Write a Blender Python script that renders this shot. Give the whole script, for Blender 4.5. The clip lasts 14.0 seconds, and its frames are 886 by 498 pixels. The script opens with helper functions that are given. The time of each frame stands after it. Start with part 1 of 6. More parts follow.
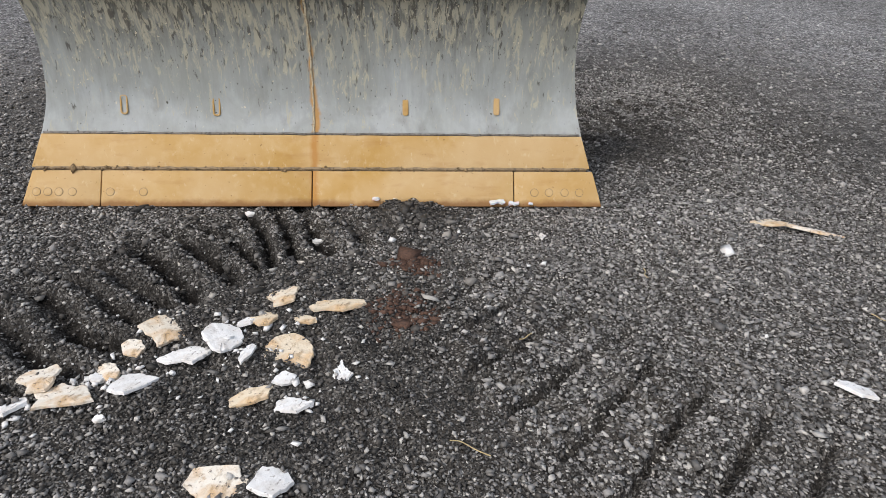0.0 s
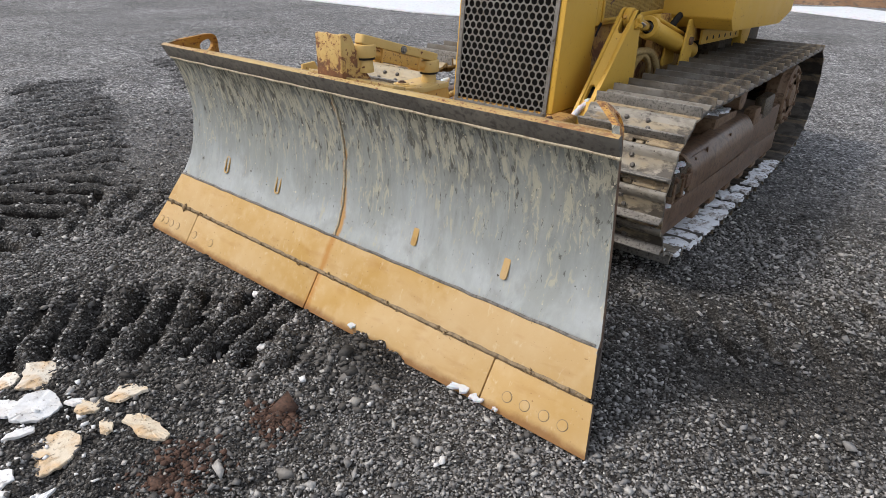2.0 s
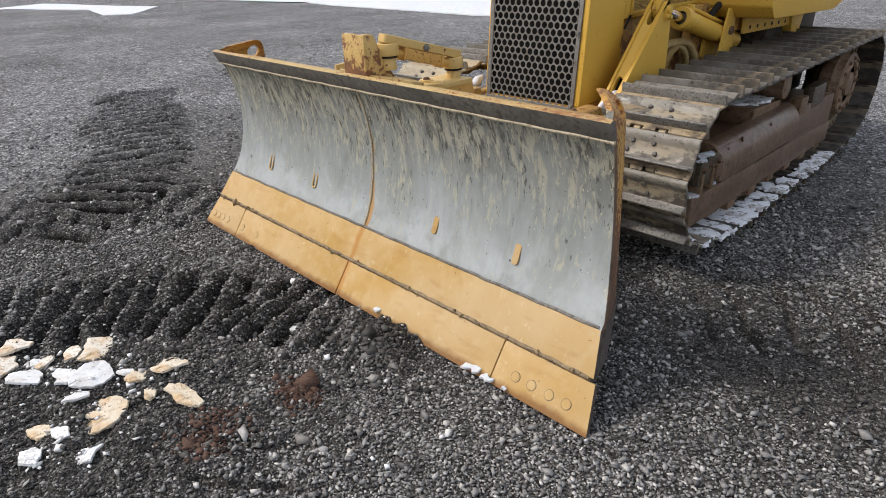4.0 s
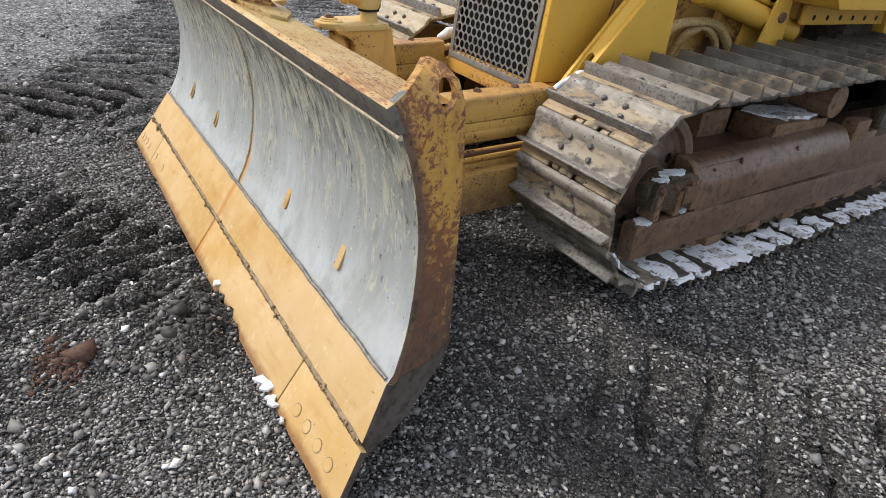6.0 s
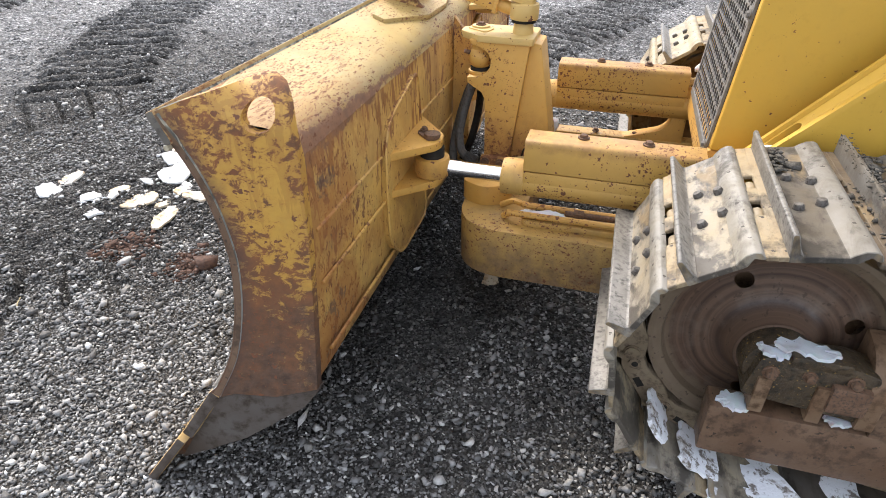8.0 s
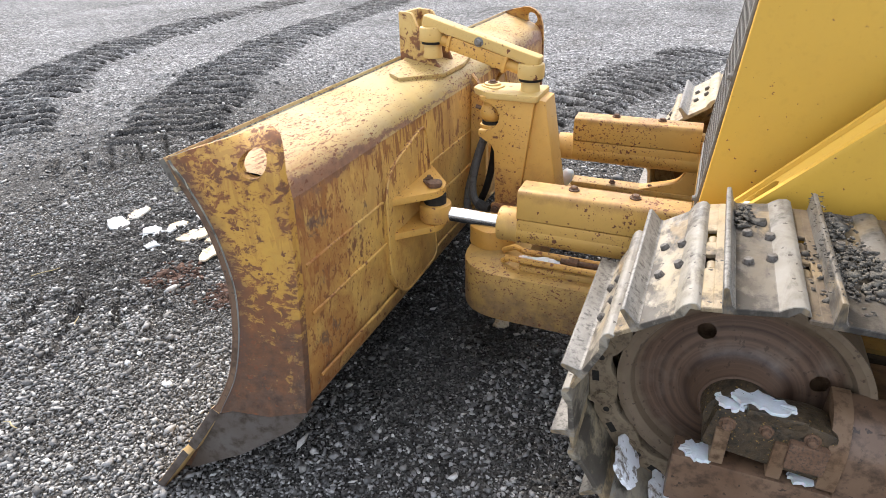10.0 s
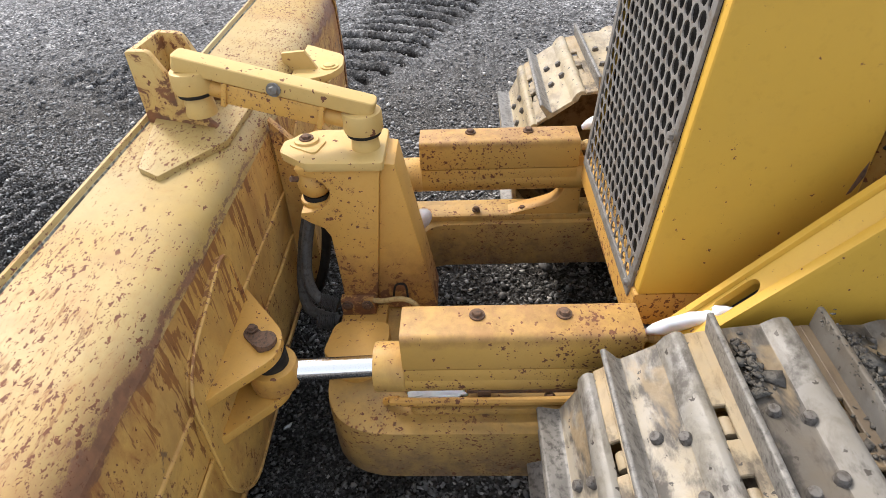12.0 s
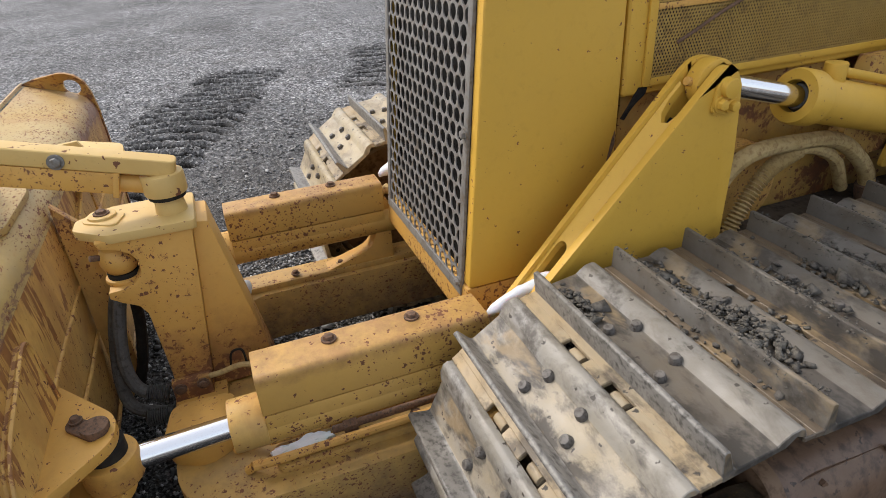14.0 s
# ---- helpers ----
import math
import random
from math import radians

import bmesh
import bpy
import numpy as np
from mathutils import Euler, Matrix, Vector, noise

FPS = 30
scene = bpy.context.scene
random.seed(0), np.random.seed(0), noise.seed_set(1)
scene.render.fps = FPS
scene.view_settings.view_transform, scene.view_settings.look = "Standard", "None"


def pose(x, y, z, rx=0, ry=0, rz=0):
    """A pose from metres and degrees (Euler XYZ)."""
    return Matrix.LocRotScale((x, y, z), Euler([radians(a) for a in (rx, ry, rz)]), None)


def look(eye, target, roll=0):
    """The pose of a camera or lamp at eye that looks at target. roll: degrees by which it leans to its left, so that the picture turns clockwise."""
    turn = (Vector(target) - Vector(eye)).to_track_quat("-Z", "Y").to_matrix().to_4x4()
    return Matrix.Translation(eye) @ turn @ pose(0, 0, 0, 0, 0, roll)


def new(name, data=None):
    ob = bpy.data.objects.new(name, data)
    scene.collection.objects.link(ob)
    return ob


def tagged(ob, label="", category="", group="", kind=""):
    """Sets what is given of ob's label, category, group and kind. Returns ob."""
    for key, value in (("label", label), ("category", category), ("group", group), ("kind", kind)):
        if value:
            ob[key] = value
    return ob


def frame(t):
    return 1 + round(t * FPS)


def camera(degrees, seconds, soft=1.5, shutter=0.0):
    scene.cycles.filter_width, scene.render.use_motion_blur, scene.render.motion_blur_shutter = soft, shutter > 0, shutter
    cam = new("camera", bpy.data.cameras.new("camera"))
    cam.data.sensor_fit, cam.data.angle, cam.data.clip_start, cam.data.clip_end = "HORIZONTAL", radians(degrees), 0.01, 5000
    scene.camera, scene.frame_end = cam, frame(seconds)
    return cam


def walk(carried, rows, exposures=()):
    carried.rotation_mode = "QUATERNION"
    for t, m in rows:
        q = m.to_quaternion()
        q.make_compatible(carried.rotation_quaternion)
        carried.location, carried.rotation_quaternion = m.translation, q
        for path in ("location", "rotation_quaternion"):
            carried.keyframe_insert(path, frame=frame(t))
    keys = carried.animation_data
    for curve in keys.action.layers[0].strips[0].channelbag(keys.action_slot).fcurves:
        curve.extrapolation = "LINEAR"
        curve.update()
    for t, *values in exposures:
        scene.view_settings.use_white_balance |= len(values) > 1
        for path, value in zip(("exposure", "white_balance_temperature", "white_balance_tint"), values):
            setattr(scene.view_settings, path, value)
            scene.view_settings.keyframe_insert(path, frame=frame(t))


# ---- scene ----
cam = camera(72.0, 14.0, 0.6)
PATH = [
    (0, (0.455, -2.584, 1.302), (0.545, -0.863, 0.287), 1.4),
    (0.5, (0.79, -2.169, 1.365), (0.602, -0.439, 0.378), 0.9),
    (1, (1.185, -1.901, 1.393), (0.506, -0.239, 0.512), -0.5),
    (1.5, (1.569, -1.622, 1.412), (0.589, -0.127, 0.516), 0.4),
    (2, (1.875, -1.394, 1.458), (0.752, -0.003, 0.562), 1.0),
    (2.5, (2.157, -1.26, 1.449), (0.852, -0.035, 0.556), -0.3),
    (2.7, (2.209, -1.251, 1.451), (0.82, -0.12, 0.562), -2.0),
    (4.8, (2.054, -1.405, 1.43), (0.815, -0.107, 0.549), -2.1),
    (5, (2.129, -1.265, 1.4), (0.882, 0.026, 0.518), -2.1),
    (5.5, (2.28, -0.848, 1.419), (0.969, 0.369, 0.523), 2.3),
    (6, (2.233, -0.367, 1.364), (0.824, 0.615, 0.34), 4.9),
    (6.5, (2.16, 0.042, 1.385), (0.629, 0.695, 0.276), 0.2),
    (7, (2.131, 0.464, 1.384), (0.477, 0.589, 0.266), 0.1),
    (7.2, (2.092, 0.597, 1.356), (0.459, 0.531, 0.202), 0.2),
    (9.3, (2.184, 1.29, 1.456), (0.567, 0.594, 0.509), -1.2),
    (9.5, (2.19, 1.287, 1.451), (0.568, 0.593, 0.51), -1.2),
    (10, (2.14, 1.256, 1.439), (0.528, 0.557, 0.485), -1.3),
    (10.5, (1.897, 1.09, 1.444), (0.252, 0.655, 0.393), -4.9),
    (11, (1.659, 1.002, 1.5), (0.028, 0.777, 0.365), -2.9),
    (11.5, (1.429, 0.98, 1.577), (-0.253, 0.838, 0.505), -3.5),
    (12, (1.355, 0.937, 1.597), (-0.217, 0.859, 0.363), -2.9),
    (12.5, (1.379, 0.915, 1.613), (-0.182, 0.866, 0.363), -2.7),
    (13, (1.384, 0.912, 1.609), (-0.194, 0.873, 0.382), -2.7),
    (13.5, (1.417, 0.885, 1.559), (-0.341, 0.868, 0.605), -4.2),
    (14, (1.478, 0.847, 1.465), (-0.169, 1.438, 0.496), -3.6),
]
EXPOSURES = [(t, s + 1.00, 6400, 11) for t, s in ((0, -0.62), (1.5, -0.53), (5.0, -0.45), (6.0, -0.17), (7.2, 0.27), (9.5, 0.56), (10.5, 0.51), (12.5, 0.10), (13.4, 0.02), (14.0, -0.20))]
walk(cam, [(t, look(eye, target, roll)) for t, eye, target, roll in PATH], EXPOSURES)

# ---- light ----
world = bpy.data.worlds.new("sky")
scene.world = world
world.use_nodes = True
wn, wl = world.node_tree.nodes, world.node_tree.links
sky = wn.new("ShaderNodeTexSky")
sky.sky_type = "NISHITA"
sky.sun_disc = False
SUN_FROM = Vector((-0.52, -0.50, 0.78)).normalized()
sky.sun_elevation = math.asin(SUN_FROM.z)
sky.sun_rotation = math.atan2(SUN_FROM.x, SUN_FROM.y)
sky.air_density, sky.dust_density, sky.ozone_density = 1.0, 4.0, 1.0
# thin even cloud over the blue
cloud = wn.new("ShaderNodeMix")
cloud.data_type = "RGBA"
cloud.inputs[0].default_value = 0.55
cloud.inputs[7].default_value = (5.0, 5.1, 5.3, 1)
wl.new(sky.outputs[0], cloud.inputs[6])
wl.new(cloud.outputs[2], wn["Background"].inputs[0])
wn["Background"].inputs[1].default_value = 0.150
sun = new("sun", bpy.data.lights.new("sun", "SUN"))
sun.data.energy, sun.data.angle, sun.data.color = 1.4, radians(9), (1.0, 0.93, 0.84)
sun.matrix_world = look(SUN_FROM * 20, (0, 0, 0))


# ---- materials ----
class Mat:
    """A node material with short names for the nodes used here."""

    def __init__(self, name, rough=0.6, metal=0.0, gloss=0.45):
        self.m = bpy.data.materials.new(name)
        self.m.use_nodes = True
        self.n, self.l = self.m.node_tree.nodes, self.m.node_tree.links
        self.b = self.n["Principled BSDF"]
        self.b.inputs["Roughness"].default_value, self.b.inputs["Metallic"].default_value = rough, metal
        self.b.inputs["Specular IOR Level"].default_value = gloss
        self.co = self.n.new("ShaderNodeTexCoord").outputs["Object"]

    def put(self, sock, value):
        if isinstance(value, bpy.types.NodeSocket):
            self.l.new(value, sock)
        else:
            sock.default_value = value

    def scaled(self, s, co=None):
        k = self.n.new("ShaderNodeMapping")
        k.inputs["Scale"].default_value = s
        self.l.new(co or self.co, k.inputs[0])
        return k.outputs[0]

    def noise(self, scale, detail=4, stretch=None, rough=0.55, distort=0.0):
        k = self.n.new("ShaderNodeTexNoise")
        k.inputs["Scale"].default_value, k.inputs["Detail"].default_value = scale, detail
        k.inputs["Roughness"].default_value, k.inputs["Distortion"].default_value = rough, distort
        self.l.new(self.scaled(stretch) if stretch else self.co, k.inputs["Vector"])
        return k.outputs["Fac"]

    def cells(self, scale, out="Color", feature="F1", stretch=None):
        k = self.n.new("ShaderNodeTexVoronoi")
        k.feature = feature
        k.inputs["Scale"].default_value = scale
        self.l.new(self.scaled(stretch) if stretch else self.co, k.inputs["Vector"])
        return k.outputs[out]

    def flecks(self, cell, dens, stretch=(1, 1, 1), least=0.10, most=0.46, warp=0.75):
        """1 on ragged separate spots, one at most in each cell of that size; dens: the share of cells that have one."""
        bend = self.n.new("ShaderNodeTexNoise")
        bend.inputs["Scale"].default_value, bend.inputs["Detail"].default_value = 1.6 / cell, 3
        self.l.new(self.co, bend.inputs["Vector"])
        mixed = self.n.new("ShaderNodeMix")
        mixed.data_type, mixed.blend_type = "RGBA", "LINEAR_LIGHT"
        mixed.inputs[0].default_value = warp * cell
        self.l.new(self.co, mixed.inputs[6])
        self.l.new(bend.outputs["Color"], mixed.inputs[7])
        k = self.n.new("ShaderNodeTexVoronoi")
        k.inputs["Scale"].default_value = 1 / cell
        self.l.new(self.scaled(stretch, mixed.outputs[2]), k.inputs["Vector"])
        rnd = self.n.new("ShaderNodeSeparateColor")
        self.l.new(k.outputs["Color"], rnd.inputs[0])
        size = self.math("MULTIPLY_ADD", self.math("POWER", rnd.outputs[1], 2.0), most - least, least)
        return self.math("MULTIPLY", self.math("LESS_THAN", k.outputs["Distance"], size), self.math("LESS_THAN", rnd.outputs[0], dens))

    def ramp(self, fac, *stops):
        k = self.n.new("ShaderNodeValToRGB")
        while len(k.color_ramp.elements) < len(stops):
            k.color_ramp.elements.new(0.5)
        for e, (p, c) in zip(k.color_ramp.elements, stops):
            e.position = p
            e.color = (c, c, c, 1) if isinstance(c, (int, float)) else (*c, 1)
        self.l.new(fac, k.inputs[0])
        return k.outputs[0]

    def mix(self, fac, a, b, kind="MIX"):
        k = self.n.new("ShaderNodeMix")
        k.data_type, k.blend_type = "RGBA", kind
        self.put(k.inputs[0], fac)
        for sock, v in ((k.inputs[6], a), (k.inputs[7], b)):
            self.put(sock, (*v, 1) if isinstance(v, tuple) else v)
        return k.outputs[2]

    def math(self, op, a, b=0.0, c=None):
        k = self.n.new("ShaderNodeMath")
        k.operation = op
        self.put(k.inputs[0], a)
        self.put(k.inputs[1], b)
        if c is not None:
            self.put(k.inputs[2], c)
        return k.outputs[0]

    def axis(self, i):
        k = self.n.new("ShaderNodeSeparateXYZ")
        self.l.new(self.co, k.inputs[0])
        return k.outputs[i]

    def attr(self, name):
        k = self.n.new("ShaderNodeAttribute")
        k.attribute_name = name
        return k.outputs["Fac"]

    def island(self):
        return self.n.new("ShaderNodeNewGeometry").outputs["Random Per Island"]

    def per_object(self):
        return self.n.new("ShaderNodeObjectInfo").outputs["Random"]

    def bump(self, height, strength=0.3, distance=0.01):
        k = self.n.new("ShaderNodeBump")
        k.inputs["Strength"].default_value, k.inputs["Distance"].default_value = strength, distance
        self.put(k.inputs["Height"], height)
        if self.b.inputs["Normal"].is_linked:
            self.l.new(self.b.inputs["Normal"].links[0].from_socket, k.inputs["Normal"])
        self.l.new(k.outputs[0], self.b.inputs["Normal"])
        return self

    def base(self, v):
        self.put(self.b.inputs["Base Color"], (*v, 1) if isinstance(v, tuple) else v)
        return self

    def rough(self, v):
        self.put(self.b.inputs["Roughness"], v)
        return self


YELLOW, PALE, RUST, DARKRUST = (0.58, 0.320, 0.066), (0.61, 0.385, 0.13), (0.22, 0.085, 0.035), (0.11, 0.052, 0.032)


def paint(name, chips=0.3, patches=0.2, streak=(1, 1, 1), fade=0.5, dirt=0.3, base=YELLOW, pale=PALE, wear=None, scale=48.0, band=None, runs=0.0, thin=(0.27, 0.125, 0.05), depth=0.92, rim=False, spot=0.017, shoulder=0.0):
    """Weathered machine paint: faded areas, brown stains, clustered chips down to rust.
    wear: axis and range over which it gets worse; band: axis, from, to, strength of a soft rubbed-rust zone; runs: orange drips; rim: rust along the scoop's curve; shoulder: rust along the blade's bent shoulder, worst at its end."""
    m = Mat(name)
    col = m.mix(m.ramp(m.noise(3.0, 5), (0.35, 0.0), (0.70, fade)), base, pale)
    col = m.mix(m.ramp(m.noise(1.6, 4), (0.40, 0.0), (0.72, 0.35)), col, tuple(0.80 * k for k in base))
    col = m.mix(m.ramp(m.noise(9.0, 6, rough=0.7), (0.45, 0.0), (0.75, 0.45 * dirt)), col, (0.24, 0.16, 0.07))
    col = m.mix(m.ramp(m.noise(45.0, 4, rough=0.7), (0.55, 0.0), (0.75, 0.22)), col, tuple(0.66 * k for k in base))
    if runs:
        # broad orange stains first, then separate drips that start at the shoulder and fade out downwards
        stain = m.math("ADD", m.noise(5.5, 6, (1.3, 1.3, 0.55), 0.68, 0.8), m.math("MULTIPLY_ADD", m.axis(2), 0.40, -0.30))
        col = m.mix(m.ramp(stain, (0.42, 0.0), (0.66, 0.6 * runs)), col, m.mix(m.noise(14, 4), (0.38, 0.19, 0.045), (0.26, 0.115, 0.035)))
        drip = m.noise(38.0, 4, (1.3, 1.3, 0.14), 0.60, 0.9)
        fall = m.math("MULTIPLY_ADD", m.axis(2), 0.60, -0.455)
        col = m.mix(m.ramp(m.math("ADD", m.math("MULTIPLY_ADD", m.noise(5.0, 3), 0.75, drip), fall), (0.97, 0.0), (1.09, runs)), col, m.mix(m.noise(40, 4), (0.33, 0.145, 0.036), (0.16, 0.062, 0.026)))
    big = m.noise(scale, 8, streak, 0.72, 0.4)
    where = m.noise(3.5, 3)
    if wear:
        axis, lo, hi = wear
        k = m.n.new("ShaderNodeMapRange")
        m.put(k.inputs[0], m.axis(axis))
        k.inputs[1].default_value, k.inputs[2].default_value = lo, hi
        where = m.math("MULTIPLY_ADD", k.outputs[0], 0.60, where)
    spread = m.math("MULTIPLY_ADD", where, 0.30, big)
    mask = m.ramp(spread, (0.84 - 0.30 * patches, 0.0), (0.88 - 0.28 * patches, depth))
    rust = m.mix(m.ramp(m.noise(26, 6, rough=0.7), (0.35, 0.0), (0.65, 1.0)), RUST, DARKRUST)
    halo = m.ramp(spread, (0.74 - 0.30 * patches, 0.0), (0.90 - 0.30 * patches, 0.45 * min(1, patches * 2)))
    col = m.mix(halo, col, (0.40, 0.17, 0.035))
    col = m.mix(mask, col, rust)
    for axis, lo, hi, strength in band or ():
        k = m.n.new("ShaderNodeMapRange")
        m.put(k.inputs[0], m.math("MULTIPLY_ADD", m.math("SUBTRACT", m.noise(14.0, 8, rough=0.72), 0.5), (hi - lo) * 2.6, m.axis(axis)))
        k.inputs[1].default_value, k.inputs[2].default_value = lo, hi
        worn = m.mix(m.ramp(m.noise(38, 6, rough=0.7), (0.40, 0.0), (0.62, 1.0)), thin, tuple(0.55 * k for k in thin))
        patchy = m.ramp(m.noise(17, 7, rough=0.75), (0.36, 0.40 * strength), (0.56, strength))
        col = m.mix(m.math("MULTIPLY", k.outputs[0], patchy), col, worn)
    if rim:
        curve = m.math("MULTIPLY", m.math("POWER", m.math("ABSOLUTE", m.math("SUBTRACT", m.axis(2), 0.64)), 2.0), 0.8)
        off = m.math("ADD", m.math("SUBTRACT", m.axis(1), 0.281), curve)
        off = m.math("MULTIPLY_ADD", m.math("SUBTRACT", m.noise(16, 5, rough=0.65), 0.5), 0.055, off)
        col = m.mix(m.ramp(off, (0.012, 0.95), (0.050, 0.0)), col, m.mix(m.noise(30, 5), (0.15, 0.082, 0.055), (0.075, 0.042, 0.03)))
    if shoulder:
        k = m.n.new("ShaderNodeMapRange")
        m.put(k.inputs[0], m.math("ABSOLUTE", m.axis(0)))
        k.inputs[1].default_value, k.inputs[2].default_value = 0.35, 1.20
        end = k.outputs[0]
        # blotches of orange and umber that thicken towards the end of the blade
        blot = m.math("MULTIPLY_ADD", end, 0.26, m.noise(7.5, 7, (1, 1, 0.62), 0.70, 0.5))
        col = m.mix(m.ramp(blot, (0.60, 0.0), (0.72, 0.70 * shoulder)), col, m.mix(m.noise(13, 5), (0.40, 0.165, 0.038), (0.25, 0.10, 0.036)))
        scab = m.math("MULTIPLY_ADD", end, 0.20, m.noise(13.0, 8, (1, 1, 0.7), 0.75, 0.5))
        col = m.mix(m.ramp(scab, (0.73, 0.0), (0.77, 0.8 * shoulder)), col, m.mix(m.noise(40, 4), (0.15, 0.085, 0.055), (0.085, 0.055, 0.045)))
        off = m.math("ABSOLUTE", m.math("SUBTRACT", m.math("MULTIPLY_ADD", m.math("SUBTRACT", m.noise(24, 8, (0.6, 1, 1), 0.78), 0.5), 0.120, m.axis(2)), 0.889))
        off = m.math("MULTIPLY_ADD", m.math("MULTIPLY", end, m.noise(4, 4)), -0.045, off)
        worn = m.mix(m.ramp(m.noise(30, 6, rough=0.7), (0.42, 0.0), (0.60, 1.0)), (0.22, 0.105, 0.062), (0.12, 0.062, 0.044))
        col = m.mix(m.ramp(off, (0.001, 0.95), (0.007, 0.0)), col, worn)
        col = m.mix(m.math("MULTIPLY", m.ramp(off, (0.006, 0.6), (0.040, 0.0)), end), col, m.mix(m.noise(20, 5), (0.30, 0.150, 0.075), (0.20, 0.095, 0.052)))
    # chips: clusters of separate spots, large and small
    zone = m.noise(3.6, 4, rough=0.65)
    share = m.math("MULTIPLY", m.math("MAXIMUM", m.math("MULTIPLY_ADD", zone, 4.0, -1.72), 0.03), chips)
    chip = m.math("MAXIMUM", m.flecks(spot, share, streak), m.flecks(spot * 0.5, m.math("MULTIPLY", share, 1.1), streak))
    col = m.mix(chip, col, m.mix(m.noise(90, 2), DARKRUST, RUST))
    m.base(col)
    m.rough(m.math("MULTIPLY_ADD", m.math("MAXIMUM", mask, chip), 0.28, m.ramp(m.noise(7, 5), (0.3, 0.46), (0.7, 0.60))))
    m.bump(m.math("SUBTRACT", m.noise(30, 5), m.math("MAXIMUM", mask, chip)), 0.25, 0.002)
    return m.m


M_HOOD = paint("hood_paint", 0.09, 0.0, fade=0.20, dirt=0.15, base=(0.61, 0.362, 0.045), pale=(0.62, 0.385, 0.068), spot=0.009)
M_FRAME = paint("frame_paint", 0.85, 0.25, fade=0.5, dirt=0.6, spot=0.013)
M_COVER = paint("freckled_paint", 1.90, 0.10, fade=0.5, dirt=0.4, base=(0.57, 0.335, 0.072), band=((2, 0.698, 0.726, 0.6),), thin=(0.23, 0.10, 0.05), spot=0.014)
M_POST = paint("post_paint", 0.45, 0.26, fade=0.35, dirt=0.3, wear=(2, 0.66, 0.42), band=((2, 0.66, 0.56, 0.55),), thin=(0.25, 0.11, 0.05), spot=0.012)
M_CREAM = paint("sun_bleached_paint", 0.25, 0.0, fade=1.0, dirt=0.2, base=(0.56, 0.365, 0.110), pale=(0.60, 0.43, 0.165))
M_TOWER = paint("worn_tower_paint", 0.60, 0.45, fade=0.9, dirt=0.3, base=(0.56, 0.365, 0.110), pale=(0.60, 0.43, 0.165), wear=(2, 1.07, 0.97), scale=24)
M_TOP = paint("scraped_paint", 1.90, 0.26, streak=(0.42, 1.6, 1), fade=0.9, dirt=0.85, base=(0.42, 0.285, 0.086), pale=(0.45, 0.350, 0.165), scale=64, wear=(0, 0.55, 1.75), depth=0.6, spot=0.0105, shoulder=0.35)
M_BACK = paint("streaked_paint", 0.70, 0.22, streak=(1.3, 1.3, 0.7), fade=0.5, dirt=1.1, base=(0.60, 0.362, 0.092), pale=(0.64, 0.43, 0.16), scale=34, wear=(0, 0.30, 1.50), band=((2, 0.44, 0.27, 0.75),), runs=0.95, thin=(0.21, 0.100, 0.046), spot=0.013, shoulder=1.0)
M_END = paint("rusted_paint", 1.00, 0.62, streak=(1, 0.85, 1.2), fade=0.25, dirt=0.8, base=(0.52, 0.295, 0.048), wear=(2, 0.78, 0.30), scale=34, band=((2, 0.64, 0.38, 1.0),), runs=0.3, thin=(0.125, 0.075, 0.050), rim=True)
M_PUSH = paint("mud_splashed_paint", 0.90, 0.28, streak=(0.8, 0.8, 1.4), fade=0.5, dirt=1.7, base=(0.47, 0.285, 0.072), band=((2, 0.45, 0.28, 0.9),), thin=(0.21, 0.13, 0.075), spot=0.012)


